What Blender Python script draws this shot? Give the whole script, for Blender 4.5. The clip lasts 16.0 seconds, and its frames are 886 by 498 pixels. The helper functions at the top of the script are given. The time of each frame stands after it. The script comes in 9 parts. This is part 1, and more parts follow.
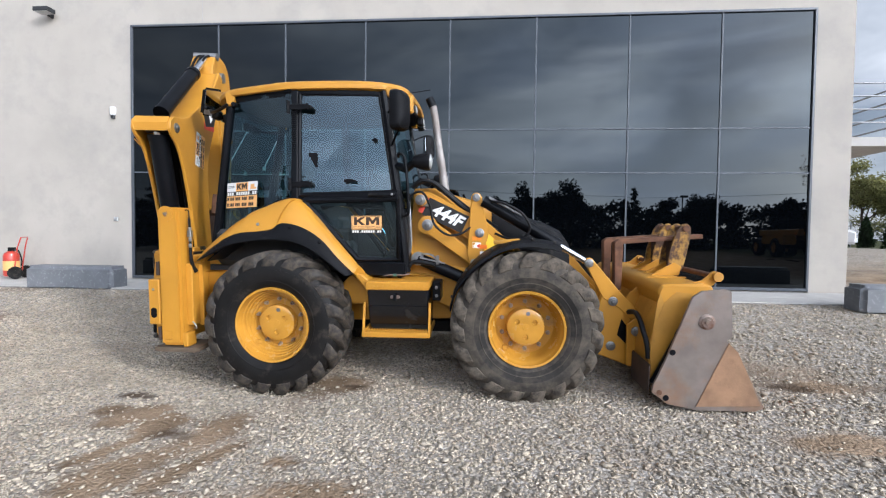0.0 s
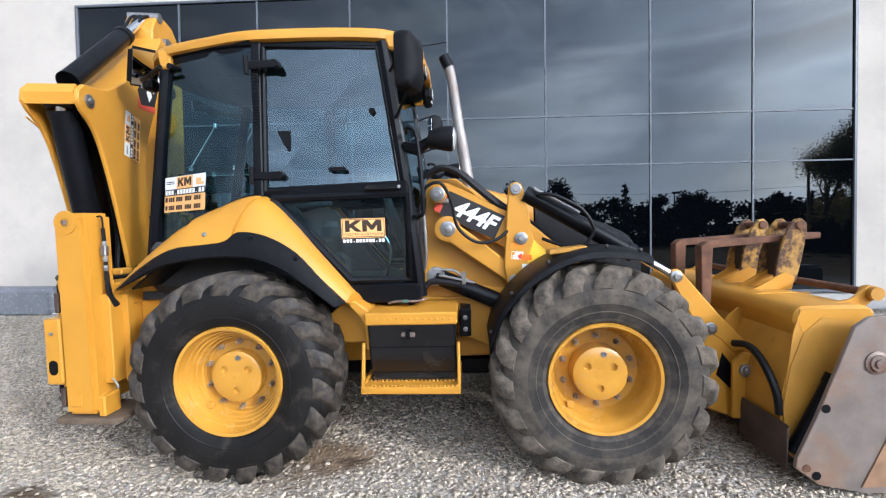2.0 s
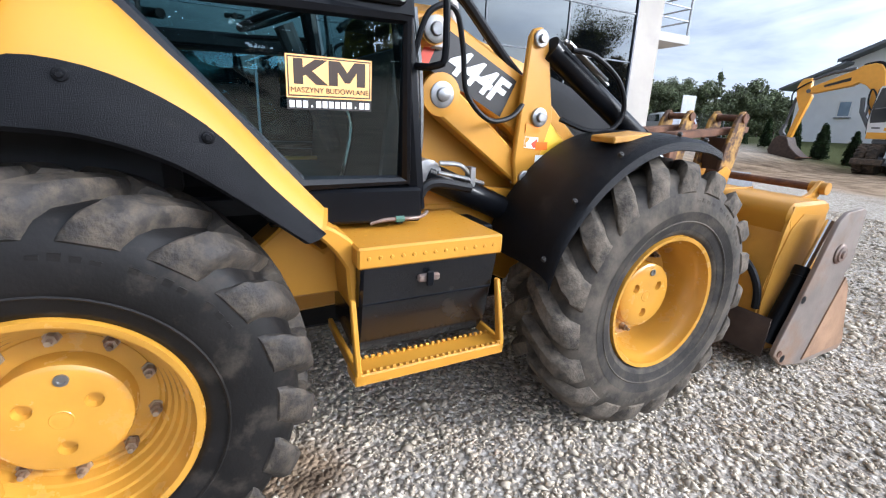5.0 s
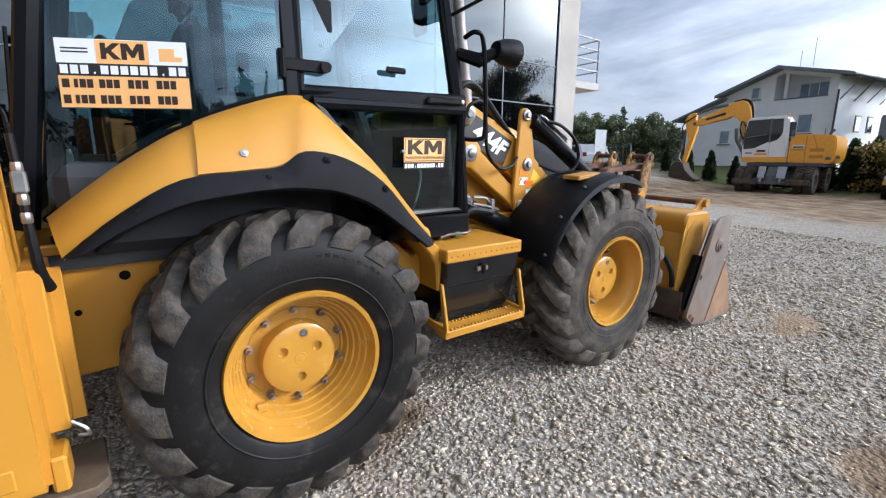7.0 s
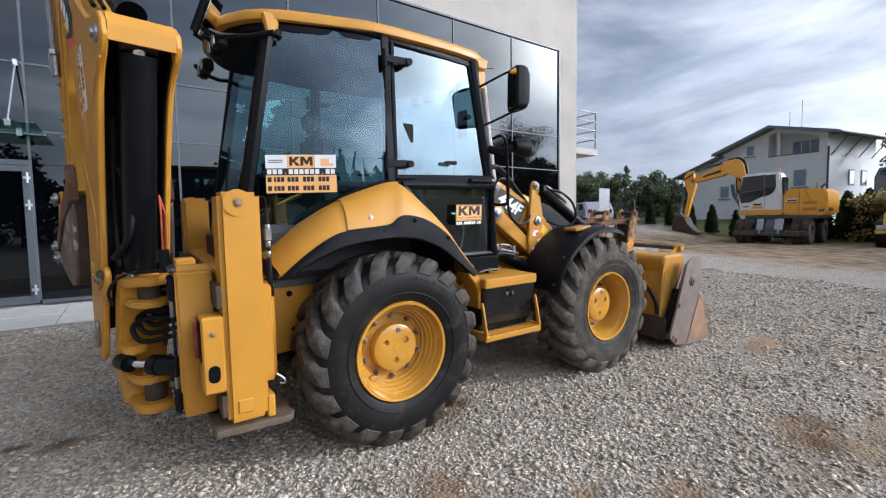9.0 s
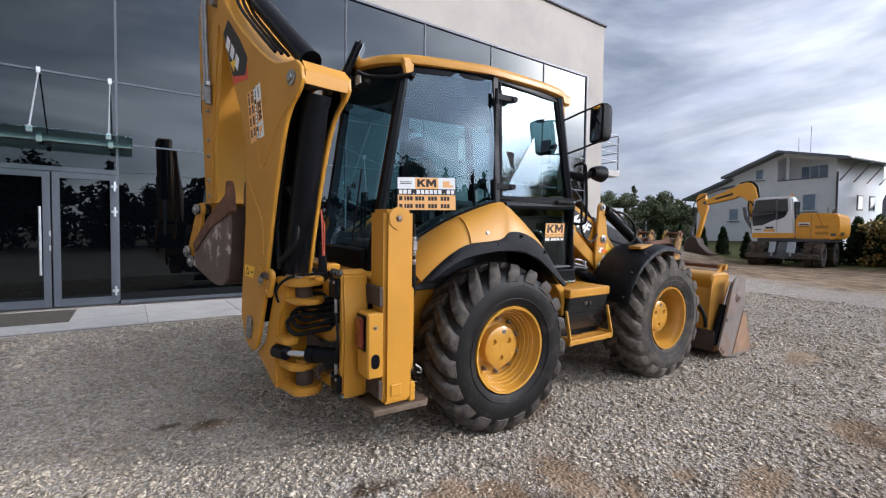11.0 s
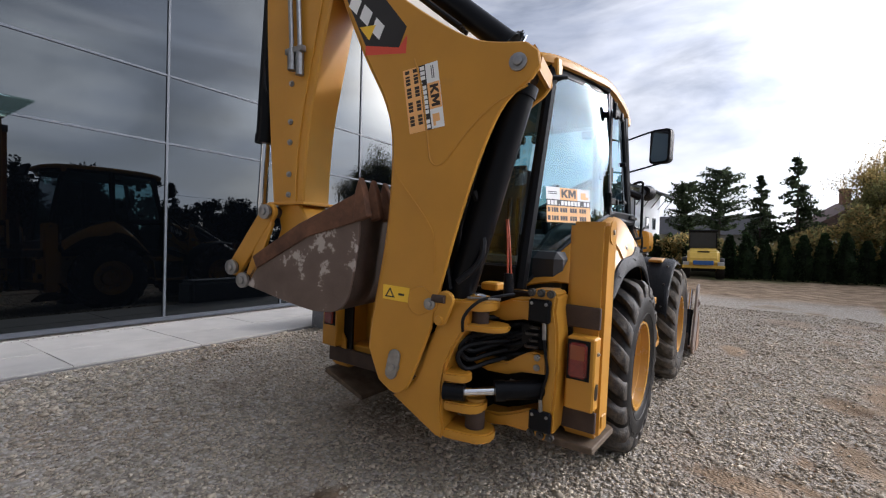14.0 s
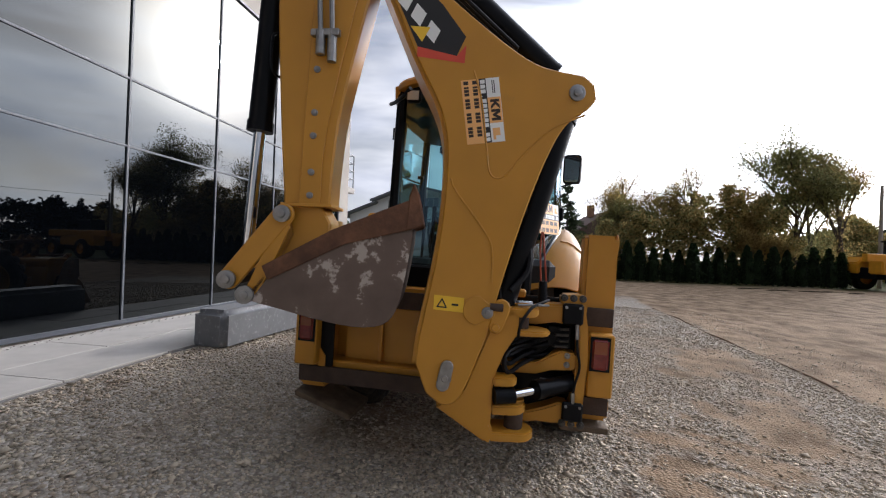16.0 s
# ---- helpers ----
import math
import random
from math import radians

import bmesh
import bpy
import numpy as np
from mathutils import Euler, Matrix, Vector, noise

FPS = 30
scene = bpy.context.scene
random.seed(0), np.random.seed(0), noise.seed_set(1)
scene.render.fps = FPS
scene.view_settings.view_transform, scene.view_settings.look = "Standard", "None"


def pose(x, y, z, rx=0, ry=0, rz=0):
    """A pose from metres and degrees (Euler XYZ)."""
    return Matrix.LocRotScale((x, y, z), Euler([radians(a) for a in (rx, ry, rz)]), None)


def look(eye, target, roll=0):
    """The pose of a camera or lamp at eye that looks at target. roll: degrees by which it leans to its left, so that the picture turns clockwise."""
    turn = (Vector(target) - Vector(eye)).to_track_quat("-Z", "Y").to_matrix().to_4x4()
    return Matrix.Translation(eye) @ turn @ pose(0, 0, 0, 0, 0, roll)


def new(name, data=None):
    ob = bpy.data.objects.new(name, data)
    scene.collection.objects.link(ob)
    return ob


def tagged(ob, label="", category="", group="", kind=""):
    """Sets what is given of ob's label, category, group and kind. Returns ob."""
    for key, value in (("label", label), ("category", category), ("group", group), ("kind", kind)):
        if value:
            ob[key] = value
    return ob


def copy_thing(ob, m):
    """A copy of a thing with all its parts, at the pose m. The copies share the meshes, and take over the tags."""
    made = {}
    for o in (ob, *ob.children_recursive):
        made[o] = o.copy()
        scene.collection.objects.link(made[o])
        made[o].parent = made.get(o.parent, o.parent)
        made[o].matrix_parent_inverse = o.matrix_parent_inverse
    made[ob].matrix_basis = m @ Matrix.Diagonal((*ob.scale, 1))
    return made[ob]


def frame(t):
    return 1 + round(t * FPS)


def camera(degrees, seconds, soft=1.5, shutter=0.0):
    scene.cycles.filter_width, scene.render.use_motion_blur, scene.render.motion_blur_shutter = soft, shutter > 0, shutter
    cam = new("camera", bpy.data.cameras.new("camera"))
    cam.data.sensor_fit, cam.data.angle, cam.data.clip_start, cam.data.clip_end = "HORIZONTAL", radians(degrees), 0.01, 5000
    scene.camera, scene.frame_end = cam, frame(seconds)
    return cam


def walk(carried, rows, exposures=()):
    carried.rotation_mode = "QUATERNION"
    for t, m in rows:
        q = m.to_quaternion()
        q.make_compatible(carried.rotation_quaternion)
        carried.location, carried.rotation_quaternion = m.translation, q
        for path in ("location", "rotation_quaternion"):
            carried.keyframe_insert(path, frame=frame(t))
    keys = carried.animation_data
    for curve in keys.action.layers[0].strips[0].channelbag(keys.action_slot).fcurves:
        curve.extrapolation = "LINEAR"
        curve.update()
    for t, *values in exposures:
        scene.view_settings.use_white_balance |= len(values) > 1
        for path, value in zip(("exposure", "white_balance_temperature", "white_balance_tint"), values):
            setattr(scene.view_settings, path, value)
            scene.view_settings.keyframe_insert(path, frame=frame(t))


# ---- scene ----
cam = camera(89.6, 16.0, soft=1.2)
PATH = [
    (0, (1.985, -5.119, 1.505), (1.798, -3.129, 1.445), 0.7),
    (0.5, (1.924, -4.804, 1.528), (1.768, -2.811, 1.476), 0.1),
    (1, (1.804, -4.543, 1.523), (1.653, -2.549, 1.472), -0.2),
    (1.5, (1.662, -4.227, 1.539), (1.514, -2.233, 1.495), -0.4),
    (2, (1.572, -3.864, 1.546), (1.443, -1.869, 1.497), -0.8),
    (2.5, (1.489, -3.6, 1.581), (1.367, -1.605, 1.511), -1.0),
    (3, (1.323, -3.306, 1.55), (1.252, -1.316, 1.363), -0.9),
    (3.5, (1.182, -2.99, 1.499), (1.252, -1.021, 1.15), -0.0),
    (4, (1.032, -2.682, 1.476), (1.343, -0.76, 1.02), 1.8),
    (4.5, (0.783, -2.507, 1.465), (1.446, -0.693, 0.944), 3.0),
    (5, (0.462, -2.465, 1.49), (1.341, -0.752, 0.948), 2.2),
    (5.2, (0.347, -2.512, 1.513), (1.251, -0.817, 0.958), 1.7),
    (7.3, (-0.716, -3.125, 1.573), (0.437, -1.527, 1.228), 0.0),
    (7.5, (-0.805, -3.209, 1.569), (0.328, -1.591, 1.258), -0.2),
    (8, (-1.056, -3.437, 1.585), (0.077, -1.805, 1.348), -0.2),
    (8.2, (-1.154, -3.534, 1.567), (-0.017, -1.901, 1.367), -0.8),
    (10.3, (-2.051, -4.055, 1.582), (-0.945, -2.391, 1.493), 0.1),
    (10.5, (-2.173, -3.994, 1.557), (-1.063, -2.332, 1.478), 0.1),
    (11, (-2.43, -3.79, 1.582), (-1.311, -2.134, 1.512), 0.6),
    (11.5, (-2.733, -3.579, 1.571), (-1.564, -1.957, 1.513), 0.9),
    (12, (-2.997, -3.289, 1.557), (-1.765, -1.714, 1.501), 1.0),
    (12.5, (-3.192, -2.891, 1.56), (-1.855, -1.404, 1.511), 1.3),
    (13, (-3.416, -2.558, 1.558), (-1.964, -1.183, 1.522), 1.4),
    (13.5, (-3.639, -2.246, 1.554), (-2.081, -0.993, 1.535), 1.6),
    (14, (-3.834, -1.878, 1.574), (-2.193, -0.735, 1.558), 1.4),
    (14.5, (-4.08, -1.544, 1.577), (-2.311, -0.611, 1.568), 1.7),
    (15, (-4.227, -1.228, 1.558), (-2.39, -0.437, 1.565), 1.9),
    (15.5, (-4.296, -0.846, 1.564), (-2.39, -0.242, 1.583), 1.8),
    (16, (-4.427, -0.491, 1.587), (-2.457, -0.147, 1.599), 2.0),
]
EXPOSURES = [(0, -0.77, 5740, 10), (1, -0.65, 5740, 10), (2.5, -0.29, 5570, 10), (3.5, -0.01, 5590, 10), (5, -0.2, 5640, 10), (7.5, -0.71, 5670, 10), (11, -0.87, 5840, 13), (12.5, -0.87, 5940, 14), (13.5, -1.1, 5990, 14), (14.4, -0.83, 6090, 14), (15.0, -1.01, 6120, 14), (15.5, -1.29, 6140, 14), (16, -1.02, 6140, 14)]
walk(cam, [(t, look(eye, target, roll)) for t, eye, target, roll in PATH], EXPOSURES)


# ---- daylight ----
SUN_TO = Vector((0.75, -0.56, 0.353)).normalized()
sun = new("sun", bpy.data.lights.new("sun", "SUN"))
sun.data.energy, sun.data.angle, sun.data.color = 2.9, radians(3.5), (1.0, 0.95, 0.88)
sun.matrix_world = look(SUN_TO * 60, (0, 0, 0))
world = bpy.data.worlds.new("sky")
scene.world = world
world.use_nodes = True
wn, wl = world.node_tree.nodes, world.node_tree.links
wn.clear()
sky = wn.new("ShaderNodeTexSky")
sky.sky_type, sky.sun_disc = "NISHITA", False
sky.sun_elevation, sky.sun_rotation = math.asin(SUN_TO.z), math.atan2(SUN_TO.x, SUN_TO.y)
sky.dust_density, sky.air_density = 1.5, 1.0
tc = wn.new("ShaderNodeTexCoord")
mp = wn.new("ShaderNodeMapping")
mp.inputs["Scale"].default_value = (1.0, 1.0, 3.2)
cl = wn.new("ShaderNodeTexNoise")
cl.inputs["Scale"].default_value, cl.inputs["Detail"].default_value, cl.inputs["Roughness"].default_value = 2.1, 8.0, 0.58
cl.inputs["Distortion"].default_value = 0.8
ramp = wn.new("ShaderNodeValToRGB")
ramp.color_ramp.elements[0].position, ramp.color_ramp.elements[1].position = 0.16, 0.66
cl2 = wn.new("ShaderNodeTexNoise")
cl2.inputs["Scale"].default_value, cl2.inputs["Detail"].default_value = 3.4, 9.0
tone = wn.new("ShaderNodeValToRGB")
tone.color_ramp.elements[0].position, tone.color_ramp.elements[0].color = 0.40, (6.8, 7.2, 8.1, 1)
tone.color_ramp.elements[1].position, tone.color_ramp.elements[1].color = 0.60, (10.5, 10.6, 10.8, 1)
dot = wn.new("ShaderNodeVectorMath")
dot.operation = "DOT_PRODUCT"
dot.inputs[1].default_value = SUN_TO
glow = wn.new("ShaderNodeMapRange")
glow.inputs["From Min"].default_value, glow.inputs["From Max"].default_value = -0.9, 0.2
glow.inputs["To Min"].default_value, glow.inputs["To Max"].default_value = 0.45, 1.25
glow.interpolation_type = "SMOOTHSTEP"
near = wn.new("ShaderNodeMapRange")
near.inputs["From Min"].default_value, near.inputs["From Max"].default_value = -0.4, 1.0
near_pow = wn.new("ShaderNodeMath")
near_pow.operation, near_pow.inputs[1].default_value = "POWER", 2.7
near_add = wn.new("ShaderNodeMath")
near_add.operation, near_add.inputs[1].default_value = "MULTIPLY_ADD", 1.7
veil = wn.new("ShaderNodeMapRange")
veil.inputs["From Min"].default_value, veil.inputs["From Max"].default_value = 0.78, 0.95
veil.interpolation_type = "SMOOTHSTEP"
veil_pow = wn.new("ShaderNodeMath")
veil_pow.operation, veil_pow.inputs[1].default_value = "POWER", 1.0
veil_add = wn.new("ShaderNodeMath")
veil_add.operation, veil_add.inputs[1].default_value = "MULTIPLY_ADD", 0.5
mul = wn.new("ShaderNodeVectorMath")
mul.operation = "SCALE"
# a soft bright aureole where the sun stands behind thin cloud
halo = wn.new("ShaderNodeMapRange")
halo.inputs["From Min"].default_value, halo.inputs["From Max"].default_value = 0.972, 1.0
halo.inputs["To Min"].default_value, halo.inputs["To Max"].default_value = 0.0, 1.0
halo_pow = wn.new("ShaderNodeMath")
halo_pow.operation, halo_pow.inputs[1].default_value = "POWER", 4.0
halo_col = wn.new("ShaderNodeVectorMath")
halo_col.operation = "SCALE"
halo_col.inputs[0].default_value = (430.0, 390.0, 330.0)
halo_add = wn.new("ShaderNodeVectorMath")
halo_add.operation = "ADD"
mix = wn.new("ShaderNodeMix")
mix.data_type = "RGBA"
# the hazy sky on the sun's side is brighter as a whole
south = wn.new("ShaderNodeVectorMath")
south.operation, south.inputs[1].default_value = "DOT_PRODUCT", (0.50, -0.85, 0.14)
south_map = wn.new("ShaderNodeMapRange")
south_map.interpolation_type = "SMOOTHSTEP"
south_map.inputs["From Min"].default_value, south_map.inputs["From Max"].default_value = 0.40, 0.98
south_map.inputs["To Min"].default_value, south_map.inputs["To Max"].default_value = 1.0, 3.9
wl.new(tc.outputs["Generated"], south.inputs[0])
wl.new(south.outputs["Value"], south_map.inputs["Value"])
banked = wn.new("ShaderNodeVectorMath")
banked.operation = "SCALE"
wl.new(south_map.outputs["Result"], banked.inputs["Scale"])
bgd = wn.new("ShaderNodeBackground")
bgd.inputs["Strength"].default_value = 0.104
out = wn.new("ShaderNodeOutputWorld")
wl.new(tc.outputs["Generated"], mp.inputs["Vector"])
wl.new(mp.outputs["Vector"], cl.inputs["Vector"])
wl.new(mp.outputs["Vector"], cl2.inputs["Vector"])
wl.new(cl.outputs["Fac"], ramp.inputs["Fac"])
wl.new(cl2.outputs["Fac"], tone.inputs["Fac"])
wl.new(tc.outputs["Generated"], dot.inputs[0])
wl.new(dot.outputs["Value"], glow.inputs["Value"])
wl.new(tone.outputs["Color"], mul.inputs[0])
wl.new(dot.outputs["Value"], near.inputs["Value"])
wl.new(near.outputs["Result"], near_pow.inputs[0])
wl.new(near_pow.outputs["Value"], near_add.inputs[0])
wl.new(glow.outputs["Result"], near_add.inputs[2])
wl.new(dot.outputs["Value"], veil.inputs["Value"])
wl.new(veil.outputs["Result"], veil_pow.inputs[0])
wl.new(veil_pow.outputs["Value"], veil_add.inputs[0])
wl.new(near_add.outputs["Value"], veil_add.inputs[2])
wl.new(veil_add.outputs["Value"], mul.inputs["Scale"])
wl.new(ramp.outputs["Color"], mix.inputs[0])
wl.new(sky.outputs["Color"], mix.inputs[6])
wl.new(mul.outputs["Vector"], mix.inputs[7])
wl.new(dot.outputs["Value"], halo.inputs["Value"])
wl.new(halo.outputs["Result"], halo_pow.inputs[0])
wl.new(halo_pow.outputs["Value"], halo_col.inputs["Scale"])
wl.new(mix.outputs[2], banked.inputs[0])
wl.new(banked.outputs["Vector"], halo_add.inputs[0])
wl.new(halo_col.outputs["Vector"], halo_add.inputs[1])
wl.new(halo_add.outputs["Vector"], bgd.inputs["Color"])
wl.new(bgd.outputs["Background"], out.inputs["Surface"])


# ---- materials ----
def mat(name, base, rough=0.6, metal=0.0, spread=0.12, scale=6.0, bump=0.0, bump_scale=60.0, coat=0.0, stain=None, stain_at=(0.55, 0.7), stain_scale=2.5, spec=0.5, per="", dark=0.45):
    """A surface with two scales of variation: broad tone, fine relief, and stains of another colour."""
    m = bpy.data.materials.new(name)
    m.use_nodes = True
    n, l = m.node_tree.nodes, m.node_tree.links
    p = n["Principled BSDF"]
    p.inputs["Roughness"].default_value, p.inputs["Metallic"].default_value = rough, metal
    p.inputs["Specular IOR Level"].default_value = spec
    p.inputs["Coat Weight"].default_value, p.inputs["Coat Roughness"].default_value = coat, 0.12
    tex = n.new("ShaderNodeTexCoord")
    a = n.new("ShaderNodeTexNoise")
    a.inputs["Scale"].default_value, a.inputs["Detail"].default_value = scale, 6.0
    l.new(tex.outputs["Object"], a.inputs["Vector"])
    r = n.new("ShaderNodeMapRange")
    r.inputs["From Min"].default_value, r.inputs["From Max"].default_value = 0.3, 0.7
    r.inputs["To Min"].default_value, r.inputs["To Max"].default_value = 1 - spread, 1 + spread
    l.new(a.outputs["Fac"], r.inputs["Value"])
    s = n.new("ShaderNodeVectorMath")
    s.operation = "SCALE"
    s.inputs[0].default_value = base[:3]
    l.new(r.outputs["Result"], s.inputs["Scale"])
    col = s.outputs["Vector"]
    if per:
        src = n.new("ShaderNodeNewGeometry").outputs["Random Per Island"] if per == "island" else n.new("ShaderNodeObjectInfo").outputs["Random"]
        r2 = n.new("ShaderNodeMapRange")
        r2.inputs["To Min"].default_value, r2.inputs["To Max"].default_value = 1 - dark, 1 + dark
        l.new(src, r2.inputs["Value"])
        s2 = n.new("ShaderNodeVectorMath")
        s2.operation = "SCALE"
        l.new(col, s2.inputs[0])
        l.new(r2.outputs["Result"], s2.inputs["Scale"])
        col = s2.outputs["Vector"]
    if stain:
        b = n.new("ShaderNodeTexNoise")
        b.inputs["Scale"].default_value, b.inputs["Detail"].default_value, b.inputs["Roughness"].default_value = stain_scale, 9.0, 0.65
        l.new(tex.outputs["Object"], b.inputs["Vector"])
        q = n.new("ShaderNodeMapRange")
        q.inputs["From Min"].default_value, q.inputs["From Max"].default_value = stain_at
        l.new(b.outputs["Fac"], q.inputs["Value"])
        x = n.new("ShaderNodeMix")
        x.data_type = "RGBA"
        x.inputs[7].default_value = (*stain[:3], 1)
        l.new(q.outputs["Result"], x.inputs[0])
        l.new(col, x.inputs[6])
        col = x.outputs[2]
        rr = n.new("ShaderNodeMapRange")
        rr.inputs["To Min"].default_value, rr.inputs["To Max"].default_value = rough, min(0.95, rough + 0.3)
        l.new(q.outputs["Result"], rr.inputs["Value"])
        l.new(rr.outputs["Result"], p.inputs["Roughness"])
    l.new(col, p.inputs["Base Color"])
    if bump:
        f = n.new("ShaderNodeTexNoise")
        f.inputs["Scale"].default_value, f.inputs["Detail"].default_value = bump_scale, 5.0
        l.new(tex.outputs["Object"], f.inputs["Vector"])
        h = n.new("ShaderNodeBump")
        h.inputs["Strength"].default_value, h.inputs["Distance"].default_value = bump, 0.01
        l.new(f.outputs["Fac"], h.inputs["Height"])
        l.new(h.outputs["Normal"], p.inputs["Normal"])
    return m


def glass(name, tint, ior=1.5):
    """Thin pane: clear tinted body with a Fresnel gloss."""
    m = bpy.data.materials.new(name)
    m.use_nodes = True
    n, l = m.node_tree.nodes, m.node_tree.links
    n.remove(n["Principled BSDF"])
    t, g, x = n.new("ShaderNodeBsdfTransparent"), n.new("ShaderNodeBsdfGlossy"), n.new("ShaderNodeMixShader")
    w, k, f = n.new("ShaderNodeLayerWeight"), n.new("ShaderNodeMath"), n.new("ShaderNodeMapRange")
    t.inputs["Color"].default_value = (*tint, 1)
    g.inputs["Roughness"].default_value = 0.0
    g.inputs["Color"].default_value = (0.74, 0.90, 1.0, 1)
    k.operation, k.inputs[1].default_value = "POWER", 5.0
    w.inputs["Blend"].default_value = 0.5
    f.inputs["To Min"].default_value = ((ior - 1) / (ior + 1)) ** 2
    l.new(w.outputs["Facing"], k.inputs[0])
    l.new(k.outputs["Value"], f.inputs["Value"])
    l.new(f.outputs["Result"], x.inputs[0])
    l.new(t.outputs["BSDF"], x.inputs[1])
    l.new(g.outputs["BSDF"], x.inputs[2])
    l.new(x.outputs["Shader"], n["Material Output"].inputs["Surface"])
    return m


YELLOW = mat("yellow_paint", (0.505, 0.236, 0.023), 0.42, spec=0.40, spread=0.07, scale=3, bump=0.03, bump_scale=25, coat=0.08, stain=(0.33, 0.19, 0.05), stain_at=(0.66, 0.85), stain_scale=5)
YELLOW_WORN = mat("worn_yellow_paint", (0.455, 0.220, 0.026), 0.5, spread=0.15, scale=5, bump=0.1, bump_scale=40, stain=(0.12, 0.06, 0.03), stain_at=(0.60, 0.78), stain_scale=6)
YELLOW_RIM = mat("yellow_rim_paint", (0.50, 0.246, 0.030), 0.26, spread=0.10, scale=6, coat=0.3, bump=0.04, bump_scale=40, stain=(0.27, 0.145, 0.05), stain_at=(0.56, 0.78), stain_scale=7)
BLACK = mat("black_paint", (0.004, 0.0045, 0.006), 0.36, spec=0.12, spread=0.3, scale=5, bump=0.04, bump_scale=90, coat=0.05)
BLACK_GLOSS = mat("gloss_black_paint", (0.006, 0.0065, 0.008), 0.24, spec=0.42, spread=0.3, scale=4, bump=0.05, bump_scale=30, coat=0.25, stain=(0.05, 0.042, 0.034), stain_at=(0.62, 0.9), stain_scale=6)
PLASTIC = mat("black_plastic", (0.006, 0.0062, 0.0075), 0.42, spec=0.12, spread=0.25, scale=8, bump=0.35, bump_scale=420, stain=(0.07, 0.062, 0.052), stain_at=(0.60, 0.9), stain_scale=5)
RUBBER = mat("tyre_rubber", (0.0095, 0.0085, 0.008), 0.55, spec=0.2, spread=0.3, scale=7, bump=0.12, bump_scale=60, stain=(0.080, 0.065, 0.050), stain_at=(0.54, 0.84), stain_scale=6)
TREAD = mat("worn_tread", (0.022, 0.0185, 0.0155), 0.62, spec=0.4, spread=0.4, scale=12, bump=0.45, bump_scale=70, stain=(0.115, 0.090, 0.064), stain_at=(0.42, 0.78), stain_scale=18)
TREAD_DUSTY = mat("dusty_tread", (0.042, 0.036, 0.030), 0.85, spec=0.25, spread=0.4, scale=9, bump=0.45, bump_scale=70, stain=(0.165, 0.135, 0.102), stain_at=(0.36, 0.72), stain_scale=14)
RUBBER_DUSTY = mat("dusty_tyre_rubber", (0.034, 0.030, 0.026), 0.75, spec=0.25, spread=0.35, scale=7, bump=0.15, bump_scale=60, stain=(0.135, 0.112, 0.086), stain_at=(0.40, 0.74), stain_scale=6)
RUBBER_RUBBED = mat("rubbed_tyre_rubber", (0.022, 0.0195, 0.0175), 0.65, spec=0.25, spread=0.3, scale=7, bump=0.12, bump_scale=60, stain=(0.10, 0.083, 0.064), stain_at=(0.48, 0.78), stain_scale=6)
MUDDY_STEEL = mat("muddy_foot_steel", (0.125, 0.088, 0.056), 0.75, 0.15, spread=0.3, scale=9, bump=0.25, bump_scale=50, stain=(0.06, 0.042, 0.03), stain_at=(0.5, 0.75), stain_scale=6)
HOSE = mat("hose_rubber", (0.006, 0.006, 0.007), 0.5, spec=0.2, spread=0.2)
NUT = mat("dull_nut_steel", (0.36, 0.28, 0.20), 0.5, 0.6, spread=0.35, scale=20, stain=(0.10, 0.05, 0.025), stain_at=(0.45, 0.7), stain_scale=14)
RUST_STEEL = mat("rust_flecked_steel", (0.22, 0.17, 0.145), 0.5, 0.5, spread=0.3, scale=12, stain=(0.14, 0.06, 0.03), stain_at=(0.45, 0.7), stain_scale=9)
YELLOW_FLAKED = mat("flaked_yellow_paint", (0.40, 0.21, 0.03), 0.6, spread=0.3, scale=5, bump=0.2, bump_scale=30, stain=(0.075, 0.040, 0.024), stain_at=(0.42, 0.54), stain_scale=9)
BOLT_DARK = mat("dark_oiled_bolt", (0.07, 0.065, 0.06), 0.5, 0.6, spread=0.3, scale=20)
CHROME = mat("chrome", (0.75, 0.76, 0.78), 0.12, 1.0, spread=0.05)
STEEL = mat("zinc_steel", (0.30, 0.295, 0.29), 0.42, 0.9, spread=0.2, scale=20)
RUST = mat("rusty_steel", (0.15, 0.068, 0.035), 0.8, 0.1, spread=0.35, scale=9, bump=0.3, bump_scale=60, stain=(0.075, 0.038, 0.025), stain_at=(0.45, 0.7), stain_scale=7)
WORN = mat("worn_brown_steel", (0.195, 0.160, 0.138), 0.55, 0.25, spread=0.2, scale=6, bump=0.12, bump_scale=60, stain=(0.24, 0.128, 0.062), stain_at=(0.46, 0.72), stain_scale=2.2)
RUST_TAN = mat("tan_rusted_steel", (0.285, 0.165, 0.092), 0.75, 0.1, spread=0.22, scale=7, bump=0.25, bump_scale=50, stain=(0.15, 0.085, 0.055), stain_at=(0.55, 0.8), stain_scale=5)
BUCKET_GREY = mat("scraped_bucket_paint", (0.135, 0.095, 0.075), 0.55, 0.2, spread=0.2, scale=5, bump=0.2, bump_scale=50, stain=(0.46, 0.40, 0.355), stain_at=(0.565, 0.60), stain_scale=5)
BUCKET_DARK = mat("dark_earth_steel", (0.06, 0.038, 0.028), 0.7, 0.2, spread=0.3, scale=8, bump=0.2)
